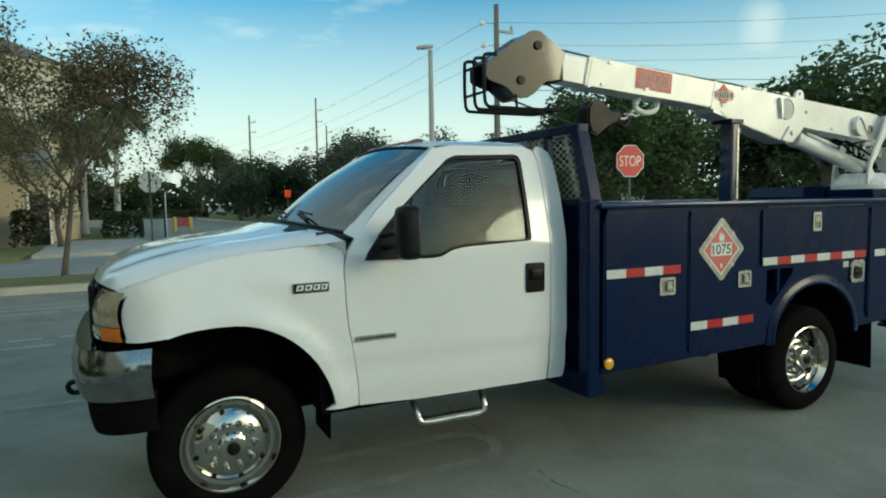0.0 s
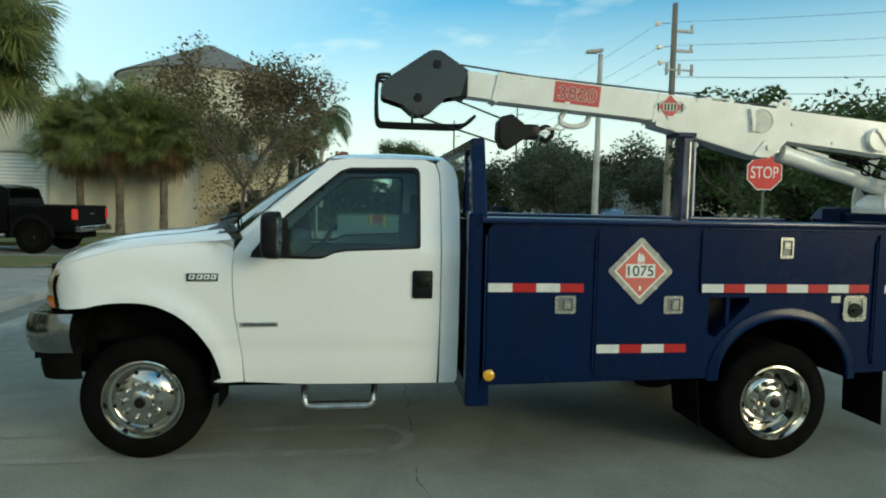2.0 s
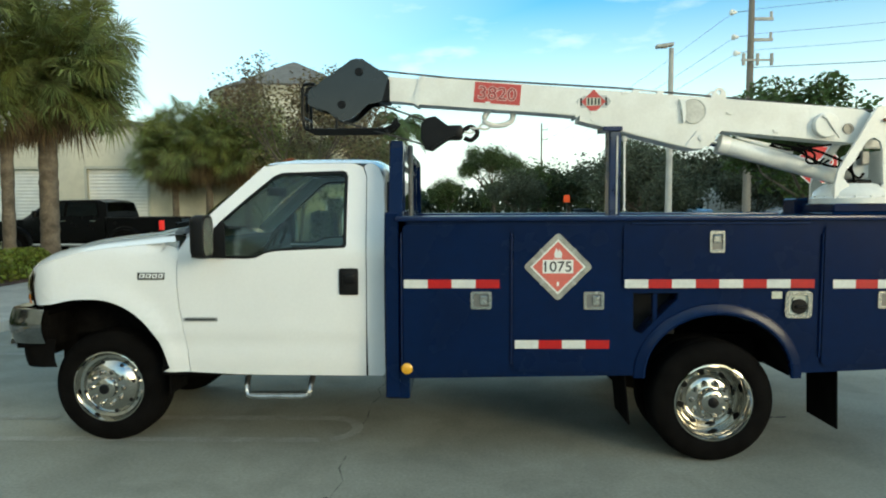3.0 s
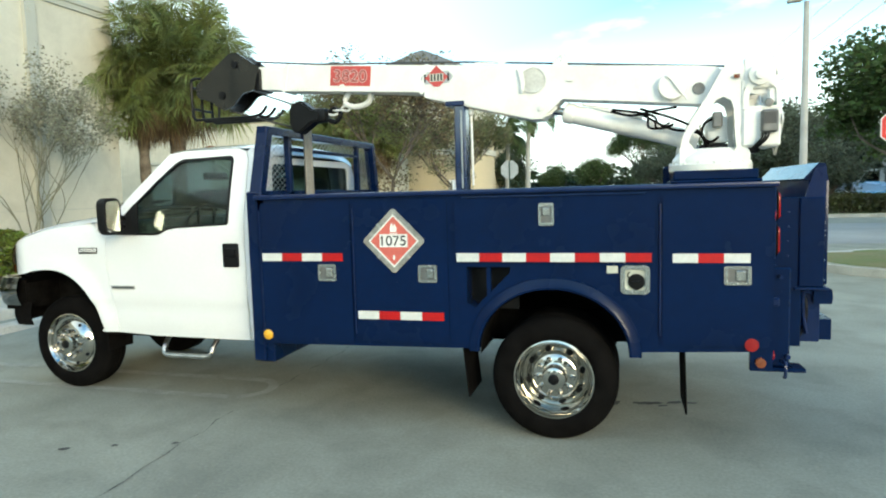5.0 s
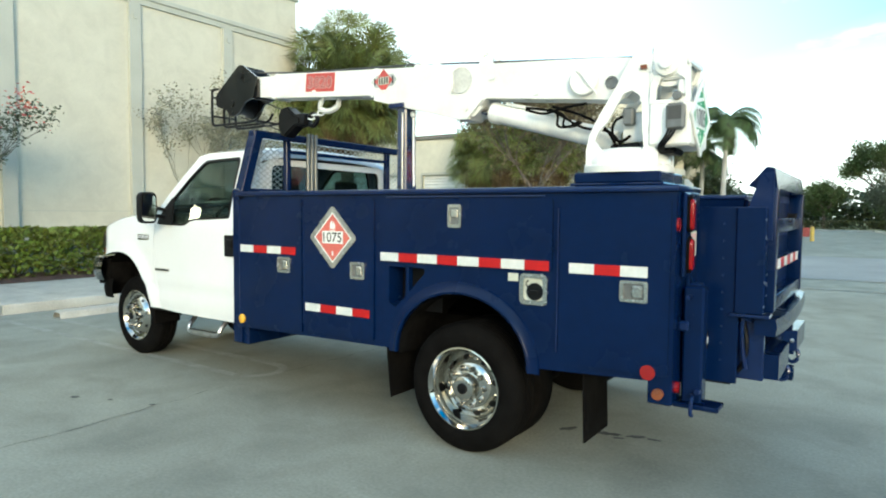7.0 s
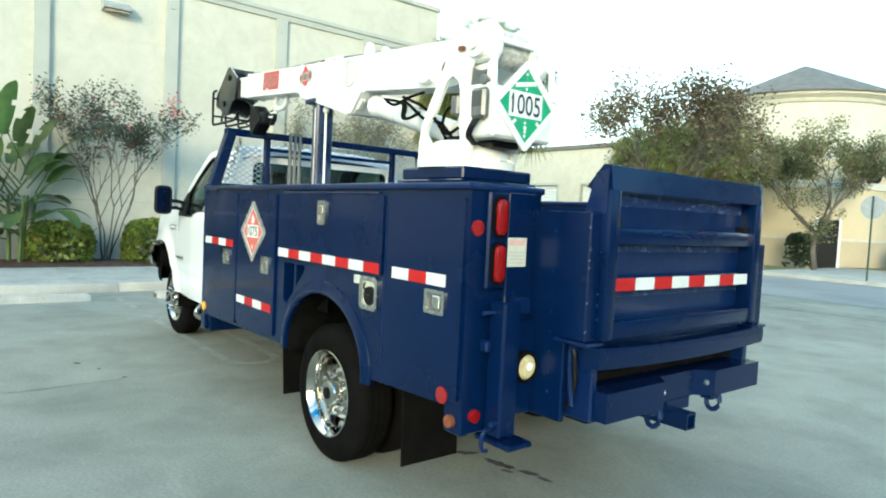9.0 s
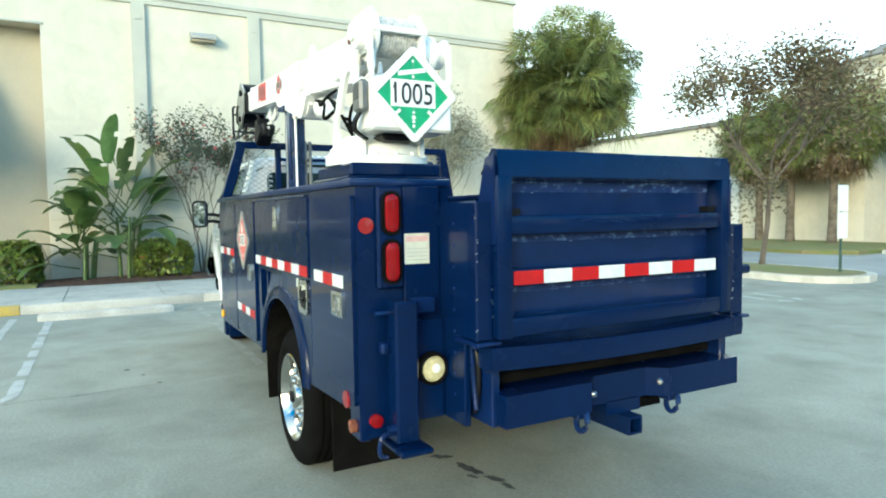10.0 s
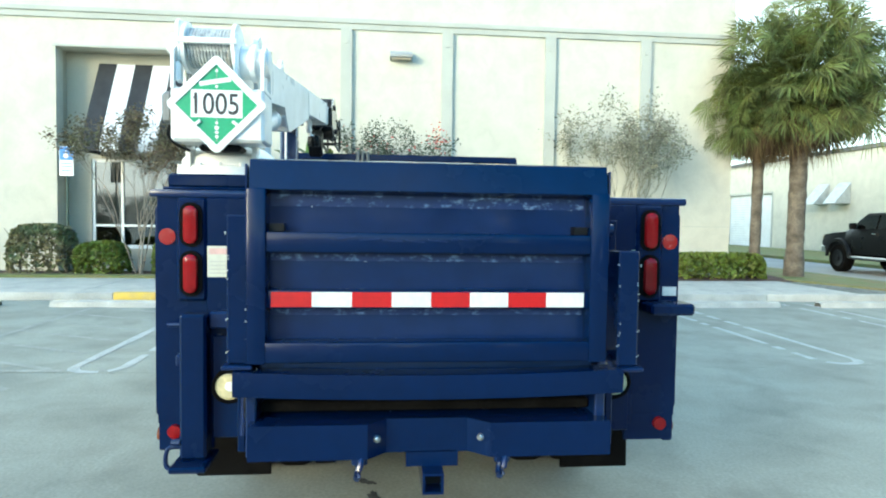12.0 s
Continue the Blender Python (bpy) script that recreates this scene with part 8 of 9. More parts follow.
def coconut_palm(seed, trunk_h, n, L, label):
    rnd = random.Random(seed)
    t = thing("palm_tree", label, "palm tree")
    bm = bmesh.new()
    tube(bm, [(0, 0, 0), (0.05, 0, trunk_h * 0.4), (0.1, 0.05, trunk_h * 0.75), (0.05, 0.05, trunk_h)], [0.2, 0.14, 0.12, 0.10], 10)
    part("trunk", bm, POLE_GREY, t, "smooth pale palm trunk")
    verts, faces = [], []
    for i in range(n):
        a = 2 * math.pi * i / n + rnd.gauss(0, 0.2)
        el = rnd.uniform(-0.1, 1.2)
        d = Vector((math.cos(a) * math.cos(el), math.sin(a) * math.cos(el), math.sin(el)))
        p = Vector((0.05, 0.05, trunk_h))
        side = Vector((-math.sin(a), math.cos(a), 0))
        for k in range(16):
            q = p + d * L / 16
            d = (d + Vector((0, 0, -0.11 - 0.012 * k))).normalized()
            kx = len(verts)
            verts += [p - side * 0.02, p + side * 0.02, q + side * 0.02, q - side * 0.02]
            faces.append((kx, kx + 1, kx + 2, kx + 3))
            if k > 1:
                for sg in (-1, 1):
                    for h in (0, 0.5):
                        b = p + (q - p) * h
                        ll = L * 0.26 * math.sin(math.pi * (k + 1) / 18) + 0.1
                        tip = b + side * sg * ll * 0.8 + d * ll * 0.4 + Vector((0, 0, -ll * 0.5))
                        kx = len(verts)
                        verts += [b - d * 0.045, b + d * 0.045, tip]
                        faces.append((kx, kx + 1, kx + 2))
            p = q
    child("fronds", raw_mesh("fronds", verts, faces, LEAF), t, kind="stuff")
    return t


def hedge(name, x0, x1, y0, y1, z0, z1, n, seed, label, leaf=LEAF_HEDGE, size=0.062, flowers=0):
    rnd = random.Random(seed)
    t = thing(name, label, "hedge", ((x0 + x1) / 2, (y0 + y1) / 2, z0))
    verts, faces, idx = [], [], []
    for i in range(n):
        x, y, z = rnd.uniform(x0, x1), rnd.uniform(y0, y1), z0 + (z1 - z0) * rnd.random() ** 0.7
        # push most leaves to the shell
        f = rnd.randrange(4)
        lump = 0.16 * noise.noise(Vector((x * 2.0, y * 2.0, z * 2.0 + seed))) + 0.07 * noise.noise(Vector((x * 6.0, y * 6.0, z * 6.0 + seed)))
        if f == 0: z = z1 - abs(rnd.gauss(0, 0.04)) + lump * 1.4
        elif f == 1: x = x1 - abs(rnd.gauss(0, 0.05)) + lump
        elif f == 2: y = (y0 + abs(rnd.gauss(0, 0.05)) - lump) if rnd.random() < 0.5 else (y1 - abs(rnd.gauss(0, 0.05)) + lump)
        # round the shoulders and the ends
        ux, uy, uz = 2 * (x - x0) / (x1 - x0) - 1, 2 * (y - y0) / (y1 - y0) - 1, (z - z0) / (z1 - z0)
        ey, ex = (4.0 if y1 - y0 < 2.0 else 14.0), (4.0 if x1 - x0 < 2.0 else 14.0)
        q = max(1.0, (abs(ux) ** ex + abs(uy) ** ey + max(0.0, uz) ** 4) ** 0.25)
        x, y, z = (x0 + x1) / 2 + (x - (x0 + x1) / 2) / q, (y0 + y1) / 2 + (y - (y0 + y1) / 2) / (q if ey < 10 else q ** 0.3), z0 + (z - z0) / q
        a = Vector((rnd.gauss(0, 1), rnd.gauss(0, 1), rnd.gauss(0.4, 0.6))).normalized()
        b = a.cross(Vector((rnd.gauss(0, 1), rnd.gauss(0, 1), rnd.gauss(0, 1)))).normalized()
        s = size * rnd.uniform(0.6, 1.4)
        p = Vector((x, y, z)); k = len(verts)
        verts += [p - a * s, p + b * s * 0.55, p + a * s, p - b * s * 0.55]
        faces.append((k, k + 1, k + 2, k + 3)); idx.append(1 if i < flowers else 0)
    child("foliage", raw_mesh("foliage", verts, faces, [leaf, FLOWER], idx), t, kind="stuff")
    bm = bmesh.new()
    for i in range(max(3, int((y1 - y0) * 3))):
        y = y0 + (y1 - y0) * (i + 0.5) / max(3, int((y1 - y0) * 3))
        x = (x0 + x1) / 2
        for k in range(3):
            tube(bm, [(x, y, z0 - 0.02), (x + rnd.gauss(0, 0.1), y + rnd.gauss(0, 0.12), z0 + (z1 - z0) * 0.5), (x + rnd.gauss(0, 0.18), y + rnd.gauss(0, 0.2), z1 - 0.1)], [0.016, 0.012, 0.006], 5)
    part("stems", bm, BARK, t)
    return t


def crape(seed, h, fan, label, leaf, n, flowers=0, lean=0.0, stems=6, bark=LEAF_PALE):
    """A many-stemmed ornamental tree, nearly bare."""
    rnd = random.Random(seed)
    t = thing("crape_myrtle", label, "small tree")
    bm = bmesh.new()
    tips = []
    for k in range(stems):
        a = 2 * math.pi * k / stems + rnd.gauss(0, 0.2)
        d = Vector((math.cos(a) * fan, math.sin(a) * fan + lean, 1))
        branches(rnd, bm, Vector((math.cos(a) * 0.06, math.sin(a) * 0.06, -0.02)), d, h * 0.40, 0.020, 4, tips, 0.29, 0.1, 6)
    part("branchwork", bm, bark, t, "thin bare stems")
    clumps = [(p, 0.20 * rnd.uniform(0.6, 1.4)) for p, length in tips]
    v, f = leaves(rnd, clumps, n, 0.038)
    idx = [1 if i < flowers or (flowers and i % 37 == 0) else 0 for i in range(len(f))]
    child("leaves", raw_mesh("leaves", v, f, [leaf, FLOWER], idx), t, kind="stuff")
    return t


def broad_plant(seed, label, n=9, h=3.1, spread=0.55):
    """A clump of tall banana-like leaves on stalks, each leaf one part."""
    rnd = random.Random(seed)
    t = thing("broadleaf_plant", label, "plant")
    for k in range(4):
        x, y = rnd.gauss(0, 0.10), rnd.gauss(0, 0.22)
        part("stalk", tube(bmesh.new(), [(x, y, -0.02), (x * 1.2, y * 1.2, h * 0.22), (x * 1.5, y * 1.5, h * 0.42)], [0.045, 0.036, 0.026], 8), PLANT_LEAF, t, "green stalk")
    for i in range(int(2.3 * n)):
        a = 2 * math.pi * i * 0.382 + rnd.gauss(0, 0.3)
        el = rnd.uniform(0.15, 1.25)
        d = Vector((math.cos(a) * math.cos(el) * 0.7, math.sin(a) * math.cos(el), math.sin(el))).normalized()
        p = Vector((rnd.gauss(0, 0.06), rnd.gauss(0, 0.16), h * (0.10 + 0.42 * (el - 0.15) / 1.1 + rnd.uniform(0, 0.14))))
        bm = bmesh.new()
        L = h * rnd.uniform(0.26, 0.42)
        W = 0.185 * rnd.uniform(0.85, 1.25)
        side = d.cross(Vector((0, 0, 1))); side = side.normalized() if side.length > 0.1 else Vector((0, 1, 0))
        rows = []
        q = p + d * L * 0.55
        tube(bm, [p, p + d * L * 0.3, q], [0.018, 0.014, 0.011], 6)
        for k in range(11):
            f = k / 10
            w = W * math.sin(math.pi * min(1, 0.08 + f * 0.92)) ** 0.6
            up = side.cross(d).normalized() * w * 0.18
            rows.append([bm.verts.new(q - side * w + up), bm.verts.new(q - side * w * 0.5 + up * 0.4), bm.verts.new(q), bm.verts.new(q + side * w * 0.5 + up * 0.4), bm.verts.new(q + side * w + up)])
            q = q + d * L * 0.1
            d = (d + Vector((0, 0, -0.09 - 0.03 * k * rnd.random()))).normalized()
        for r0, r1 in zip(rows, rows[1:]):
            for j in range(4):
                if not (j in (0, 3) and rnd.random() < 0.10):
                    bm.faces.new((r0[j], r0[j + 1], r1[j + 1], r1[j]))
        part("leaf", bm, PLANT_LEAF, t, angle=80)
    return t


# at the shop wall
put(broad_plant(3, "tall broad-leaved green plant in the mulch bed", 13, 3.15), -7.55, -1.65, 0.16, 20)
put(broad_plant(8, "broad-leaved green plant in the mulch bed", 10, 2.1), -7.4, -2.45, 0.16, 70)
put(crape(21, 3.15, 0.14, "crape myrtle with sparse leaves and red blossom at the wall", LEAF_GREY, 5600, 90, bark=BARK), -7.65, 0.02, 0.15)
put(crape(22, 3.75, 0.06, "nearly bare pale crape myrtle against the wall", LEAF_PALE, 7500, 0, 0.03, 7), -7.75, 5.85, 0.15)
put(crape(23, 3.5, 0.26, "nearly bare crape myrtle before the shop window", LEAF_BROWN, 7000, 0, 0.0, 5, CRAPE_BARK), -7.2, -5.78, 0.15)
for y0, y1, zz, sd in ((-5.5, -3.15, 1.02, 1), (-1.42, -0.25, 0.98, 2)):
    hedge("hedge", -7.95, -7.05, y0, y1, 0.15, zz, int(1750 * (y1 - y0)), sd, "rounded green flowering hedge in the bed", flowers=12)
hedge("hedge", -7.95, -7.05, 0.34, 5.4, 0.15, 1.10, 8600, 4, "loosely clipped light green hedge along the wall")
hedge("hedge", -7.85, -6.85, 7.2, 9.45, 0.15, 0.78, 3800, 5, "clipped light green hedge along the wall")
hedge("hedge", -7.75, -6.95, -7.22, -6.1, 0.15, 0.92, 1900, 6, "rounded green hedge before the shop window")
hedge("shrub", -7.9, -7.1, -8.75, -7.35, 0.15, 1.30, 1500, 7, "loose green shrub at the shop wall", LEAF_SAGE, 0.075)

# palms at the corner and in front of the warehouse
put(cabbage_palm(31, 4.95, 0.22, 2.5, 520, 170, "tall cabbage palm with a shaggy crown at the shop corner"), -7.8, 10.75, 0.15)
put(cabbage_palm(32, 4.2, 0.14, 1.75, 190, 110, "slimmer cabbage palm at the shop corner"), -8.25, 9.9, 0.15)
row_palm = put(cabbage_palm(33, 4.1, 0.15, 2.35, 260, 150, "cabbage palm in front of the warehouse"), -6.6, 22.6, 0.12)
for x, y, r, s in ((-8.3, 22.6, 60, 1.03), (-9.95, 23.0, 130, 0.96)):
    again(row_palm, x, y, 0.12, r, s)
put(coconut_palm(41, 6.3, 26, 2.5, "slender coconut palm with arching fronds"), -0.9, 33.0, 0.1)
put(coconut_palm(42, 4.9, 22, 2.2, "small coconut palm with arching fronds"), -2.5, 35.0, 0.1)

# russet trees on the lawns
put(tree("tree", 51, 5.3, 1.9, 1.9, 0.055, LEAF_BROWN, 14000, 0.046, "slim russet-leaved tree with bare upper twigs on the lawn", 0.56, 4, 0.42, lean=(0.25, -0.10), sag=0.6, airy=4.5), -1.7, 11.55, 0.15)
put(tree("tree", 53, 5.6, 1.5, 1.75, 0.09, LEAF_SAGE, 26000, 0.052, "airy sage-green tree before the round tan tower", 0.42, 4, 0.36), -2.75, 23.8, 0.12)
hedge("shrub", -4.6, -3.6, 25.2, 26.4, 0.1, 1.5, 1500, 8, "dark shrub beside the door", LEAF_DARK, 0.09)
hedge("shrub", -1.6, 0.2, 29.0, 30.5, 0.1, 1.3, 1800, 9, "dark shrub on the far lawn", LEAF_DARK, 0.09)

put(tree("tree", 55, 4.35, 2.0, 1.95, 0.05, LEAF_FRESH, 16500, 0.062, "green leafy tree on the lawn behind the stop sign", 0.40, 3, 0.5, sag=0.35), 9.25, 7.4, 0.16, 0, 0.92)
put(tree("tree", 56, 8.0, 2.3, 2.2, 0.2, LEAF, 26000, 0.11, "round-crowned green tree at the end of the road", 0.95, 4, 0.5), 6.9, 70.5, 0.1)
# hedges and trees behind the road
for k, (x0, x1, y) in enumerate(((12.3, 16.6, 28.4), (24.5, 38, 29.8), (-6, 7.4, 68.0), (10.8, 17, 42.5))):
    hedge("hedge", x0, x1, y, y + 1.0, 0.1, 1.0, 4200, 60 + k, "low clipped olive hedge behind the road", LEAF_OLIVE, 0.09)
dark = put(tree("tree", 71, 5.4, 1.8, 3.0, 0.18, LEAF_DARK, 13000, 0.13, "dense dark green tree behind the road", 1.0, 3, 0.7), 13.6, 58, 0.1)
green = put(tree("tree", 72, 5.6, 1.9, 3.1, 0.18, LEAF, 13000, 0.13, "spreading green street tree behind the hedge", 1.0, 3, 0.7), 10.6, 58, 0.1)
grey = put(tree("tree", 73, 5.2, 1.0, 3.0, 0.18, LEAF_GREY, 13000, 0.12, "grey-green bushy tree behind the road", 1.0, 3, 0.7), 14.5, 36, 0.1)
for src, spots in ((dark, ((-9, 72, 80, 0.9), (-4.2, 42, 30, 0.85), (21, 46, 200, 1.0), (26, 33.5, 10, 1.15), (30, 27, 120, 1.25), (31.5, 20, 240, 1.2), (33, 36, 300, 1.2), (-14, 60, 20, 1.3), (-22, 62, 110, 1.4), (28.5, 41, 80, 1.2), (26.5, 30.0, 160, 0.95), (-7, -34, 15, 1.0), (12, -38, 75, 1.1), (40, -6, 40, 1.2), (42, 4, 100, 1.1))),
                   (green, ((18, 47, 150, 1.1), (1.5, 71, 10, 0.85), (-3, 73, 60, 0.75), (24, 23.5, 60, 1.05), (30, 15.5, 240, 1.4), (19.5, 15.5, 20, 0.96), (38, 22, 45, 1.3), (35, 8, 100, 1.2), (2.5, -36, 130, 1.1), (22, -30, 210, 1.2), (38, -14, 20, 1.2))),
                   (grey, ((15.6, 42.8, 70, 1.1), (26.0, 34.5, 160, 0.9), (16.4, 48.5, 220, 1.2), (23.5, 44, 20, 1.2), (8.2, 52.0, 300, 0.85), (14.4, 30.6, 40, 0.6), (20.6, 34.0, 160, 0.8), (31.5, 33.5, 130, 0.9), (-9, 62, 0, 1.0), (24, 27.5, 90, 0.8)))):
    for x, y, r, s in spots:
        again(src, x, y, 0.1, r, s)
rnd = random.Random(90)
verts, faces = [], []
for i in range(26000):
    a = rnd.uniform(-math.pi, math.pi)
    d = rnd.uniform(78, 104)
    hmax = 4.2 + 1.8 * noise.noise(Vector((a * 7, 0.3, 0))) + 1.3 * noise.noise(Vector((a * 25, 0.7, 0)))
    p = Vector((math.sin(a) * d, math.cos(a) * d, hmax * rnd.random() ** 0.8))
    u = Vector((rnd.gauss(0, 1), rnd.gauss(0, 1), rnd.gauss(0, 1))).normalized() * rnd.uniform(0.3, 0.7)
    v = u.cross(Vector((rnd.gauss(0, 1), rnd.gauss(0, 1), rnd.gauss(0, 1)))).normalized() * rnd.uniform(0.25, 0.5)
    k = len(verts)
    verts += [p - u, p + v, p + u, p - v]
    faces.append((k, k + 1, k + 2, k + 3))
tagged(new("far_woods", raw_mesh("far_woods", verts, faces, LEAF_DARK)), "distant dark belt of trees", "trees", kind="stuff")

for k, (x0, x1, y, zz) in enumerate(((-16, 8, 76.0, 2.4), (9, 40, 62.5, 2.6), (30, 60, 40.5, 2.4), (36, 64, 12.0, 2.2))):
    hedge("hedge", x0, x1, y, y + 2.2, 0.1, zz, 5200, 80 + k, "tall dark hedge closing the distance behind the trees", LEAF_DARK, 0.26)

# ---- signs, poles and wires ----
def octagon(r):
    return [(r * math.cos(radians(22.5 + 45 * k)), r * math.sin(radians(22.5 + 45 * k))) for k in range(8)]


def stop_sign(x, y, h, rot, r, label, post):
    t = thing("stop_sign", label, "stop sign")
    bm = bmesh.new()
    box(bm, -0.025, 0.025, -0.012, 0.012, 0, h + r * 0.9)
    part("post", bm, post, t, smooth=False)
    move = lambda b: (b.transform(Matrix.Translation((0, 0, h))), b)[1]
    p = part("plate", move(prism(bmesh.new(), octagon(r), -0.022, -0.018)), SIGN_BACK, t, "bare aluminium sign back", smooth=False)
    part("border", move(prism(bmesh.new(), octagon(r), -0.024, -0.022)), PLACARD_WHITE, p, smooth=False)
    part("field", move(prism(bmesh.new(), octagon(r * 0.95), -0.0255, -0.024)), STOP_RED, p, smooth=False)
    lettering("word", "STOP", r * 0.62, LEFT(0, -0.0265, h), PLACARD_WHITE, p, width=r * 1.45)
    t.matrix_basis = pose(x, y, 0, 0, 0, rot)
    return t


stop_sign(8.50, 5.57, 2.37, -8, 0.335, "red octagonal stop sign on a green post", GREEN_POST)
stop_sign(0.3, 19.9, 2.42, 172, 0.38, "stop sign seen from behind, on a thin post", GREEN_POST)

t = thing("parking_sign", "small blue and white parking sign on a post", "sign", (-7.72, -7.6, 0))
part("post", boxes((-7.74, -7.70, -7.62, -7.58, 0.1, 3.08)), GREEN_POST, t, smooth=False)
part("plate", boxes((-7.70, -7.694, -7.76, -7.44, 2.45, 3.14)), PLACARD_WHITE, t, smooth=False)
part("upper_field", boxes((-7.6935, -7.691, -7.75, -7.45, 2.82, 3.13)), BLUE_SIGN, t, smooth=False)
bm = bmesh.new()
lathe(bm, (-7.691, -7.61, 2.92), (1, 0, 0), [(0, 0.055), (0.002, 0.055)], 18)
box(bm, -7.691, -7.689, -7.62, -7.60, 2.94, 3.05)
part("symbol", bm, PLACARD_WHITE, t, smooth=False)
part("text_bars", boxes((-7.6935, -7.692, -7.72, -7.48, 2.73, 2.75), (-7.6935, -7.692, -7.72, -7.48, 2.66, 2.68), (-7.6935, -7.692, -7.70, -7.50, 2.56, 2.58)), BLUE_SIGN, t, smooth=False)

t = thing("lawn_sign", "narrow pale sign on a dark post on the lawn", "sign", (0.3, 11.2, 0))
part("post", boxes((0.28, 0.32, 11.18, 11.22, 0.1, 1.95)), GREEN_POST, t, smooth=False)
each_box("plate", ((0.325, 0.335, 11.03, 11.37, 0.85, 1.38), (0.325, 0.335, 11.03, 11.37, 1.40, 1.93)), ROLL_WHITE, t)

solid("barrier", boxes((2.27, 2.93, 38.13, 38.19, 0.25, 0.78)), TAIL_FADED, "faded red barrier panel between bollards", "barrier", smooth=False)
for x in (2.14, 3.06):
    bm = lathe(bmesh.new(), (x, 38.16, 0.0), (0, 0, 1), [(0, 0.11), (0.75, 0.11), (0.85, 0.06)], 14)
    solid("bollard", bm, YELLOW_PAINT, "yellow painted bollard on the far lawn", "bollard", "bollards")

t = thing("street_lamp", "tall grey street lamp with a flat head", "street lamp", (10.28, 18.4, 0))
part("pole", lathe(bmesh.new(), (10.28, 18.4, 0), (0, 0, 1), [(0, 0.16), (0.5, 0.13), (7.38, 0.085)], 14), POLE_GREY, t)
bm = bmesh.new()
obox(bm, Matrix.Translation((10.0, 18.3, 7.45)) @ Matrix.Rotation(radians(-8), 4, "Y"), 0.62, 0.28, 0.12, bevel=0.03, seg=2)
part("lamp_head", bm, POLE_GREY, t)
part("lens", boxes((9.76, 10.10, 18.2, 18.4, 7.372, 7.388)), LENS_CLEAR, t, smooth=False)


def utility_pole(x, y, h, arms, label):
    t = thing("utility_pole", label, "utility pole", (x, y, 0))
    part("pole", lathe(bmesh.new(), (x, y, 0), (0, 0, 1), [(0, 0.15), (h, 0.095)], 12), POLE_WOOD, t)
    for z in arms:
        bm = bmesh.new()
        box(bm, x - 0.06, x + 0.75, y - 0.04, y + 0.04, z - 0.05, z + 0.05)
        rod(bm, (x + 0.68, y, z + 0.05), (x + 0.68, y, z + 0.25), 0.05)
        part("crossarm", bm, POLE_GREY, t, smooth=False)
    return t


up = utility_pole(12.75, 17.6, 9.15, (8.16, 7.45), "tall weathered utility pole with insulator arms")
bm = bmesh.new()
for a in range(3):
    rod(bm, (12.45 + 0.48 * a, 17.45, 6.55), (12.45 + 0.48 * a, 17.45, 6.95), 0.06, n=10)
box(bm, 12.38, 13.48, 17.42, 17.5, 6.70, 6.76)
part("switchgear", bm, POLE_GREY, up, smooth=False)
utility_pole(13.1, 75, 12.0, (11.2, 10.0), "distant weathered utility pole")
utility_pole(20.4, 72, 14.0, (12.6, 11.2), "distant utility pole with short arms")
utility_pole(22.2, 74, 11.0, (10.2,), "distant weathered utility pole")
for z, xb in ((8.39, 12.12), (7.55, 12.20), (7.00, 12.28)):
    bm = bmesh.new()
    for a, b in (((12.85, 17.6, z + 0.1), (46, -4, z + 2.2)), ((xb, 17.6, z), (6, 75, z - 1.0))):
        tube(bm, [(a[0] + (b[0] - a[0]) * f, a[1] + (b[1] - a[1]) * f, a[2] + (b[2] - a[2]) * f - 1.2 * 4 * f * (1 - f)) for f in [k / 16 for k in range(17)]], 0.006, 5)
    tube(bm, [(xb, 17.6, z), (12.7, 17.6, z + 0.05)], 0.012, 5)
    solid("power_line", bm, WIRE, "thin sagging black power line", "power line", "power lines")
    bm = lathe(bmesh.new(), (xb - 0.11, 17.6, z), (1, 0, 0), [(0, 0.06), (0.03, 0.10), (0.09, 0.105), (0.12, 0.07), (0.20, 0.06), (0.24, 0.03)], 14)
    solid("insulator", bm, PLACARD_WHITE, "white bell insulator at the end of a power line", "insulator", "insulators")
bm = bmesh.new()
for z in (6.5, 5.95):
    tube(bm, [(12.75 + 32 * f, 17.6 - 22 * f, z - 0.8 * 4 * f * (1 - f)) for f in [k / 12 for k in range(13)]], 0.012, 5)
solid("cable", bm, WIRE, "telephone cable between poles", "cable")


# ---- vehicles ----
def car_body(bm, prof, roof, half, x0):
    """A car shell lofted along its length: prof rows of x, sill z, shoulder z; roof(x) gives the cabin height or None."""
    secs = []
    for x, zs, zh in prof:
        zr = roof(x)
        hw = half * (1 - 0.10 * abs(x / x0) ** 6)
        secs.append([(x, -hw * 0.97, zs), (x, -hw, zs + (zh - zs) * 0.5), (x, -hw * 0.97, zh), (x, -hw * (0.80 if zr else 0.88), zr or zh + 0.02), (x, 0, (zr or zh) + 0.04),
                     (x, hw * (0.80 if zr else 0.88), zr or zh + 0.02), (x, hw * 0.97, zh), (x, hw, zs + (zh - zs) * 0.5), (x, hw * 0.97, zs)])
    loft(bm, secs)
    bmesh.ops.holes_fill(bm, edges=[e for e in bm.edges if e.is_boundary], sides=12)
    return bm


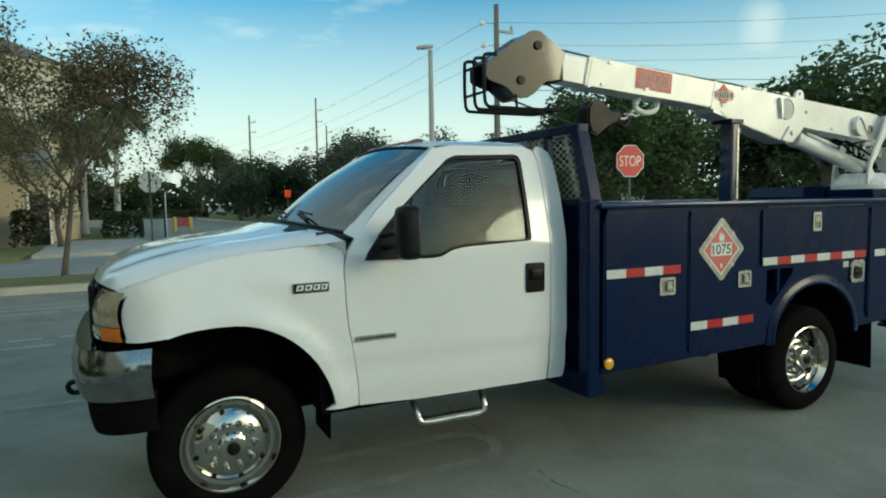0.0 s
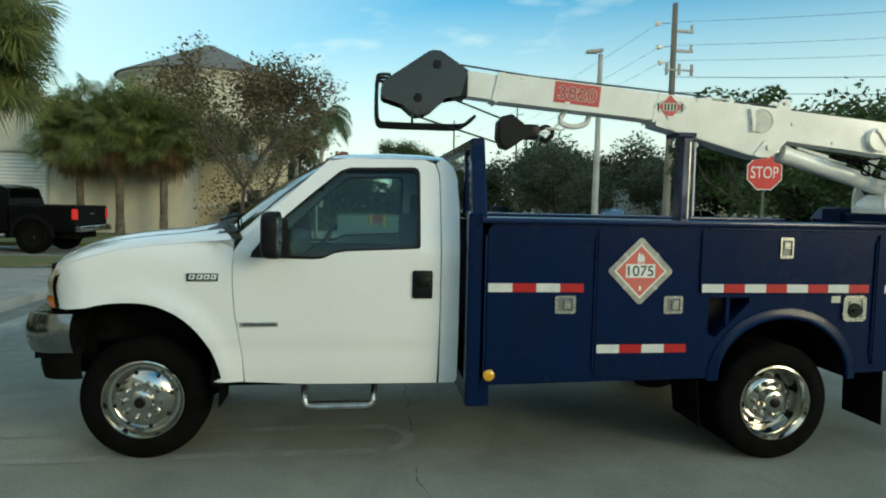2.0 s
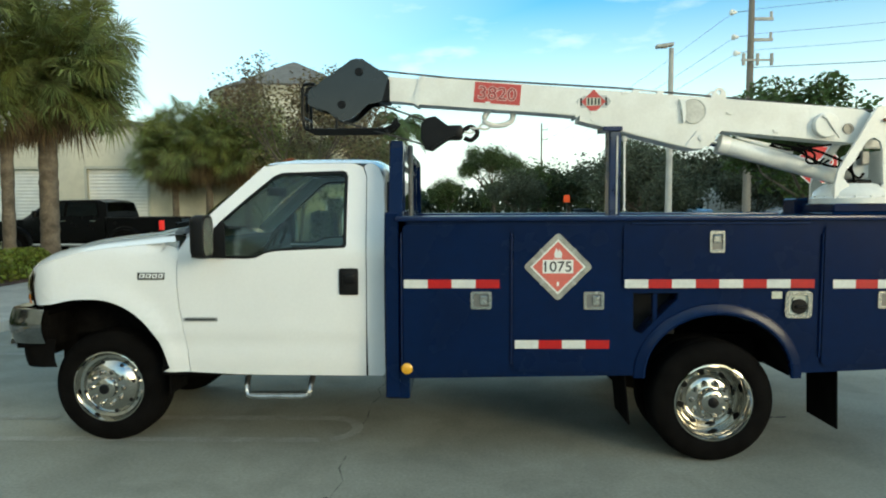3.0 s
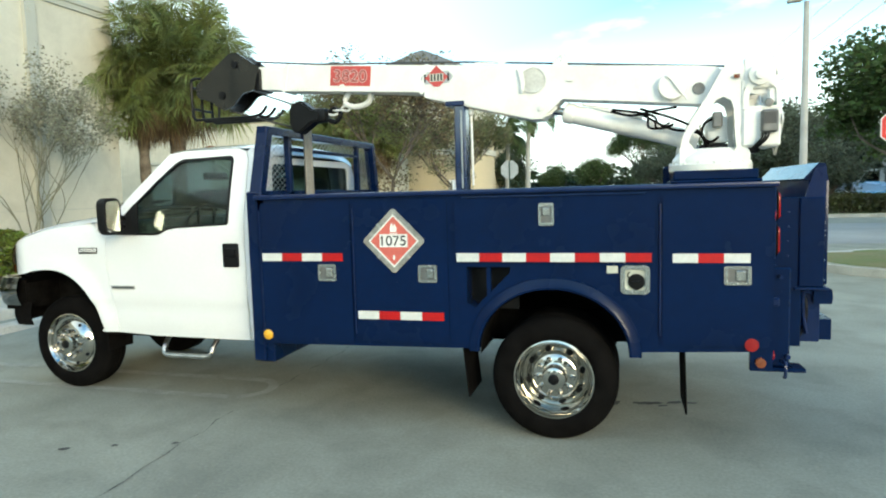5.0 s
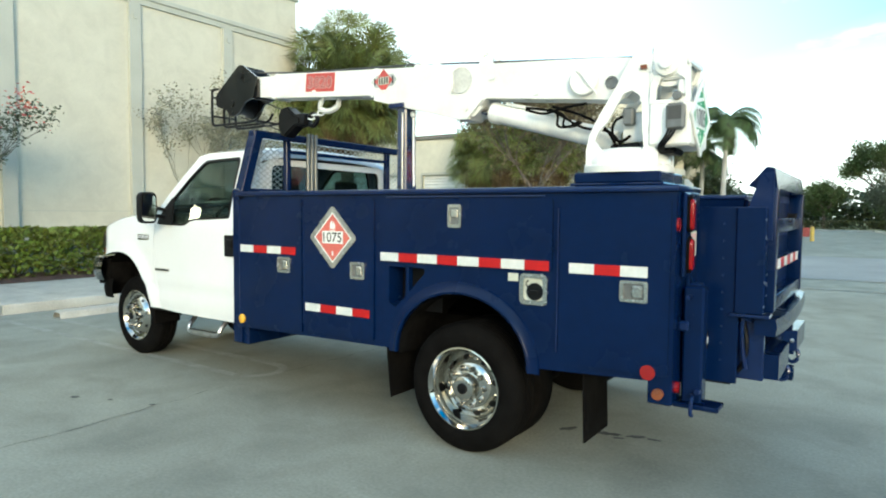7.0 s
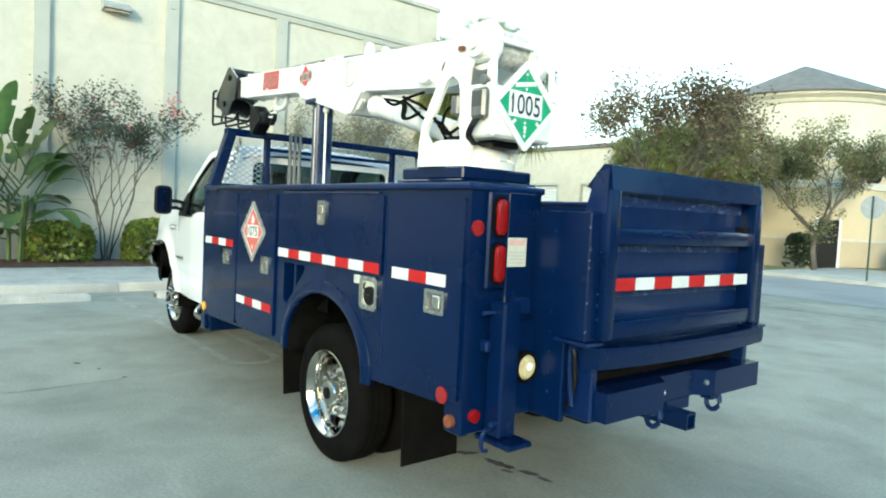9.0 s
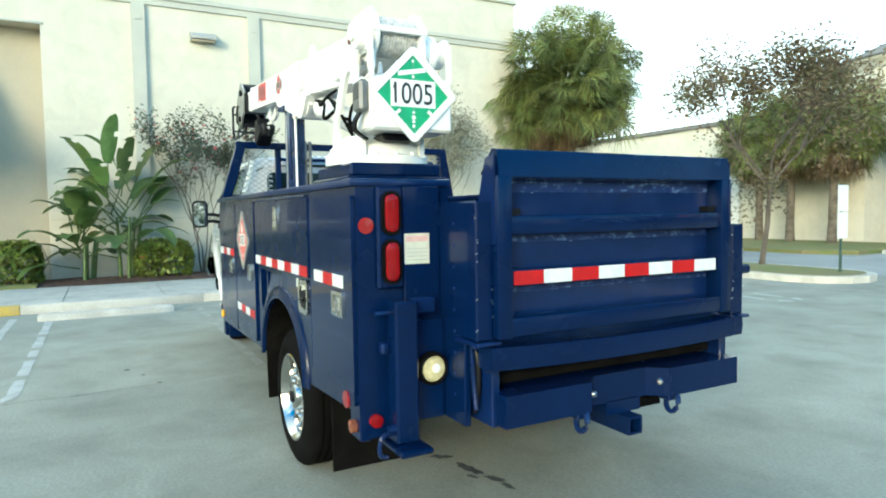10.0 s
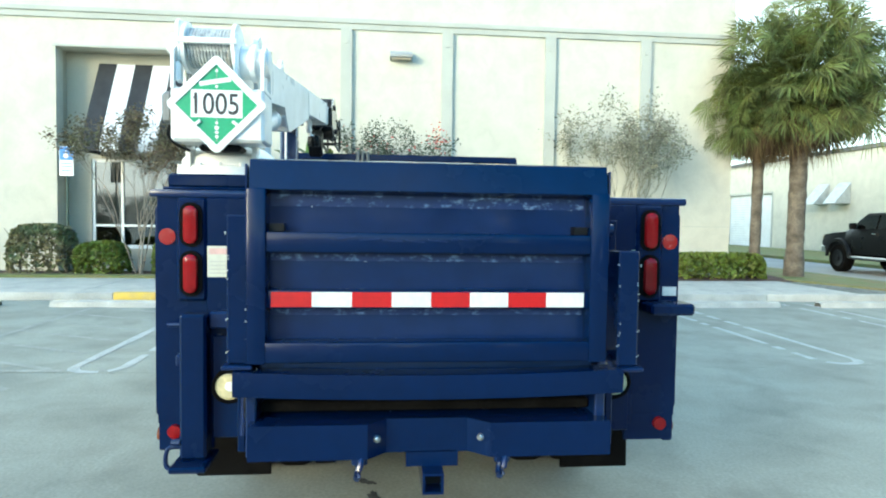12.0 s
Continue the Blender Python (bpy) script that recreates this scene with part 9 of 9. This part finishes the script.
def car_wheel(parent, x, y, r, w, s):
    wh = part("wheel", lathe(bmesh.new(), (x, y, r), (0, s, 0), [(-w, r * 0.6), (-w, r * 0.9), (-w * 0.85, r), (-w * 0.12, r), (0, r * 0.9), (0.0, r * 0.6)], 28, caps=False), RUBBER, parent)
    bm = lathe(bmesh.new(), (x, y, r), (0, s, 0), [(-0.03, r * 0.62), (-0.005, r * 0.60), (-0.02, r * 0.5), (-0.025, r * 0.2), (0.0, r * 0.15), (0.0, 0)], 20)
    part("rim", bm, STEEL if parent.get("category") != "pickup" else BLACK, wh)
    return wh


def sedan(label, paint, group="parked cars"):
    t = thing("parked_car", label, "car", group=group)
    L = 2.25
    cabin = lambda x: None if x < -0.95 or x > 1.75 else 1.40 - 0.42 * max(0.0, (-0.35 - x) / 0.6) ** 1.2 - 0.40 * max(0.0, (x - 0.95) / 0.8) ** 1.3
    rows = [(-2.25, 0.35, 0.62), (-2.1, 0.25, 0.74), (-1.6, 0.22, 0.86), (-1.0, 0.22, 0.94), (-0.9, 0.22, 0.95), (-0.6, 0.22, 0.96), (-0.3, 0.22, 0.97), (0.2, 0.22, 0.98), (0.9, 0.22, 1.0), (1.3, 0.22, 1.0), (1.7, 0.22, 1.0), (1.8, 0.22, 1.0), (2.1, 0.25, 0.96), (2.25, 0.35, 0.8)]
    part("body", car_body(bmesh.new(), rows, cabin, 0.88, L), paint, t, angle=45)
    for s in (-1, 1):
        bm = prism(bmesh.new(), [(-0.72, 1.02), (-0.30, 1.34), (0.35, 1.37), (0.35, 1.02)], s * 0.80, s * 0.83)
        prism(bm, [(0.42, 1.02), (0.42, 1.37), (0.95, 1.34), (1.35, 1.06)], s * 0.80, s * 0.83)
        for v in bm.verts:
            v.co.y -= s * 0.12 * (v.co.z - 1.0) / 0.4 - s * 0.035
        part("side_glass", bm, CAR_GLASS, t)
        part("tail_lamp", boxes((2.12, 2.24, s * 0.55, s * 0.82, 0.76, 0.88)), RED_LENS, t, smooth=False)
        for x in (-1.38, 1.38):
            car_wheel(t, x, s * 0.87, 0.32, 0.2, s)
    return t


cars = [sedan("silver sedan parked beyond the hedge", CAR_SILVER), sedan("white hatchback parked beyond the hedge", CAR_WHITE), sedan("black sedan parked beyond the hedge", CAR_BLACK)]
spots = [(18.5, 41.5, 80), (21.2, 40.2, 95), (24.0, 37.5, 78), (23.0, 36.0, 60), (23.0, 26.2, 200), (27.5, 28.5, 170), (29.0, 24.5, 160), (15.5, 44.0, 90), (12.5, 45.5, 85), (26.5, 21.0, 150)]
for i, (x, y, r) in enumerate(spots):
    if i < 3:
        cars[i].matrix_basis = pose(x, y, 0.12, 0, 0, r)
    else:
        copy_thing(cars[i % 3], pose(x, y, 0.12 if y > 27 else 0, 0, 0, r))
for k, x, y, r, tall in ((0, 16.6, 32.4, 80, 1.0), (0, 20.6, 30.6, 5, 1.05), (1, 25.2, 31.4, 8, 1.05), (1, 28.6, 30.3, 12, 1.16)):      # the nearer row
    copy_thing(cars[k], pose(x, y, 0.12, 0, 0, r) @ Matrix.Diagonal((1, 1, tall, 1)))

def box_truck():
    t = thing("box_truck", "pale blue-white box truck parked beyond the lawn", "truck")
    cargo = part("cargo_box", boxes((-1.15, 3.1, -1.08, 1.08, 0.80, 2.75), bevel=0.03), CAR_WHITE, t)
    for x, w in ((-0.7, 0.10), (-0.35, 0.34), (0.15, 0.34), (0.68, 0.34)):      # dark marks along the top of the box
        part("side_mark", boxes((x, x + w, -1.092, -1.082, 2.28, 2.58)), INK, cargo, smooth=False)
    cab = part("cab", prism(bmesh.new(), [(-2.95, 0.55), (-2.98, 1.15), (-2.70, 1.32), (-2.25, 2.12), (-1.25, 2.18), (-1.25, 0.55)], -0.98, 0.98), CAR_WHITE, t, angle=30)
    for s in (-1, 1):
        part("side_glass", prism(bmesh.new(), [(-2.52, 1.36), (-2.15, 2.0), (-1.5, 2.02), (-1.5, 1.36)], s * 0.982, s * 0.99), CAR_GLASS, cab, smooth=False)
        for x in (-2.25, 1.7):
            car_wheel(t, x, s * 1.0, 0.43, 0.26, s)
    part("windshield", loft(bmesh.new(), [[(-2.71, y, 1.33), (-2.275, y, 2.10)] for y in (-0.86, 0.86)]), CAR_GLASS, cab, smooth=False)
    part("chassis", boxes((-2.8, 3.1, -0.5, 0.5, 0.42, 0.80), (-2.99, -2.9, -0.98, 0.98, 0.45, 0.68)), DARK, t, smooth=False)
    t.matrix_basis = pose(20.6, 38.4, 0.12, 0, 0, -12)
box_truck()

# crew cab pickup on the drive behind the lawn
pk = thing("pickup_truck", "lifted black crew cab pickup with lit tail lamps", "pickup")
pk["category"] = "pickup"
bm = bmesh.new()
prof = [(-2.95, 0.80, 1.08), (-2.85, 0.66, 1.22), (-2.4, 0.62, 1.28), (-1.75, 0.62, 1.33), (-1.65, 0.62, 1.34), (-1.2, 0.62, 1.36), (-0.9, 0.62, 1.37), (0.2, 0.62, 1.38), (0.75, 0.62, 1.38), (1.0, 0.62, 1.38), (1.08, 0.62, 1.38)]
cabin = lambda x: None if x < -1.7 or x > 1.02 else 1.95 - 0.52 * max(0.0, (-0.85 - x) / 0.85) ** 1.1 - 0.10 * max(0.0, (x - 0.75) / 0.3)
part("cab", car_body(bm, prof, cabin, 0.99, 3.4), CAR_BLACK, pk, angle=40)
bed = bmesh.new()
box(bed, 1.10, 2.95, -0.985, -0.90, 0.64, 1.40, bevel=0.02); box(bed, 1.10, 2.95, 0.90, 0.985, 0.64, 1.40, bevel=0.02)
box(bed, 1.10, 2.9, -0.9, 0.9, 0.82, 0.9); box(bed, 1.10, 1.16, -0.9, 0.9, 0.9, 1.38)
bd = part("bed", bed, CAR_BLACK, pk)
part("tailgate", boxes((2.90, 2.97, -0.88, 0.88, 0.86, 1.40), bevel=0.02), CAR_BLACK, pk)
part("tailgate_mark", boxes((2.971, 2.975, -0.13, 0.13, 1.14, 1.18)), STEEL, pk, smooth=False)
bp = part("rear_bumper", boxes((2.93, 3.12, -0.95, 0.95, 0.64, 0.82), bevel=0.03, seg=2), CHROME, pk, "chrome rear bumper")
for s in (-1, 1):
    part("tail_lamp", boxes((2.86, 2.985, s * 0.87, s * 0.996, 1.00, 1.30), bevel=0.01), TAIL_ON, pk, "lit red tail lamp")
    bm = prism(bmesh.new(), [(-1.42, 1.44), (-0.92, 1.84), (-0.30, 1.88), (-0.30, 1.44)], s * 0.90, s * 0.94)
    prism(bm, [(-0.22, 1.44), (-0.22, 1.88), (0.72, 1.86), (0.85, 1.44)], s * 0.90, s * 0.94)
    for v in bm.verts:
        v.co.y -= s * (0.13 * (v.co.z - 1.4) / 0.5 - 0.042)
    part("side_glass", bm, CAR_GLASS, pk)
    part("mirror", boxes((-1.25, -1.1, s * 1.0, s * 1.2, 1.42, 1.62), bevel=0.03), CAR_BLACK, pk)
    bm = tube(bmesh.new(), [(-1.5, s * 0.98, 0.52), (1.0, s * 0.98, 0.52)], 0.045, 8)
    part("side_step", bm, STEEL, pk)
    each_box("door_handle", ((-0.42, -0.26, s * 0.985, s * 1.01, 1.27, 1.30), (0.60, 0.76, s * 0.985, s * 1.01, 1.27, 1.30)), CHROME, pk)
    for x in (-2.0, 1.75):
        car_wheel(pk, x, s * 1.03, 0.46, 0.33, s)
        bm = bmesh.new()
        loft(bm, [[(x + rr * math.cos(radians(a)), s * yy, 0.5 + rr * math.sin(radians(a))) for rr, yy in ((0.50, 0.99), (0.52, 1.06), (0.60, 1.06), (0.63, 0.985))] for a in range(0, 181, 12)])
        part("arch_flare", bm, BLACK, pk)
    part("headlight", boxes((-2.97, -2.80, s * 0.62, s * 0.93, 1.0, 1.18), bevel=0.02), LENS_CLEAR, pk)
bm = prism(bmesh.new(), [(-0.80, 1.44), (0.80, 1.44), (0.70, 1.86), (-0.70, 1.86)], 1.03, 1.05)
bm.transform(Matrix(((0, 1, 0, 0), (1, 0, 0, 0), (0, 0, 1, 0), (0, 0, 0, 1))))
part("rear_glass", bm, CAR_GLASS, pk)
part("chassis", boxes((-2.6, 2.8, -0.6, 0.6, 0.42, 0.66)), DARK, pk, smooth=False)
part("front_bumper", boxes((-3.02, -2.78, -0.95, 0.95, 0.62, 0.85), bevel=0.03), CHROME, pk)
pk.matrix_basis = pose(-9.6, 15.8, 0.006, 0, 0, -4)

# pale box van far off
vn = thing("box_van", "pale blue-white box van parked across the road", "van")
part("cargo_box", boxes((-1.2, 2.8, -1.05, 1.05, 0.7, 3.0), bevel=0.04), CAR_WHITE, vn)
part("cab", boxes((-2.7, -1.25, -0.95, 0.95, 0.5, 2.0), bevel=0.18, seg=3), CAR_WHITE, vn)
part("cab_glass", boxes((-2.72, -2.35, -0.8, 0.8, 1.35, 1.8)), CAR_GLASS, vn, smooth=False)
part("lettering_bars", boxes((-0.9, 1.6, -1.056, -1.051, 2.3, 2.62), (-0.9, 0.9, -1.056, -1.051, 1.9, 2.1)), BLUE_SIGN, vn, smooth=False)
for s in (-1, 1):
    for x in (-1.9, 1.7):
        car_wheel(vn, x, s * 1.0, 0.4, 0.25, s)
vn.matrix_basis = pose(30.5, 31.5, 0.12, 0, 0, 15)

# orange signal far across the road
t = thing("signal_head", "small orange pedestrian signal on a post", "signal", (12.75, 54.5, 0))
part("post", boxes((12.71, 12.79, 54.46, 54.54, 0.1, 2.6)), POLE_WOOD, t, smooth=False)
part("lamp", boxes((12.47, 13.03, 54.38, 54.45, 2.1, 2.75), bevel=0.03), ORANGE_SIGN, t)
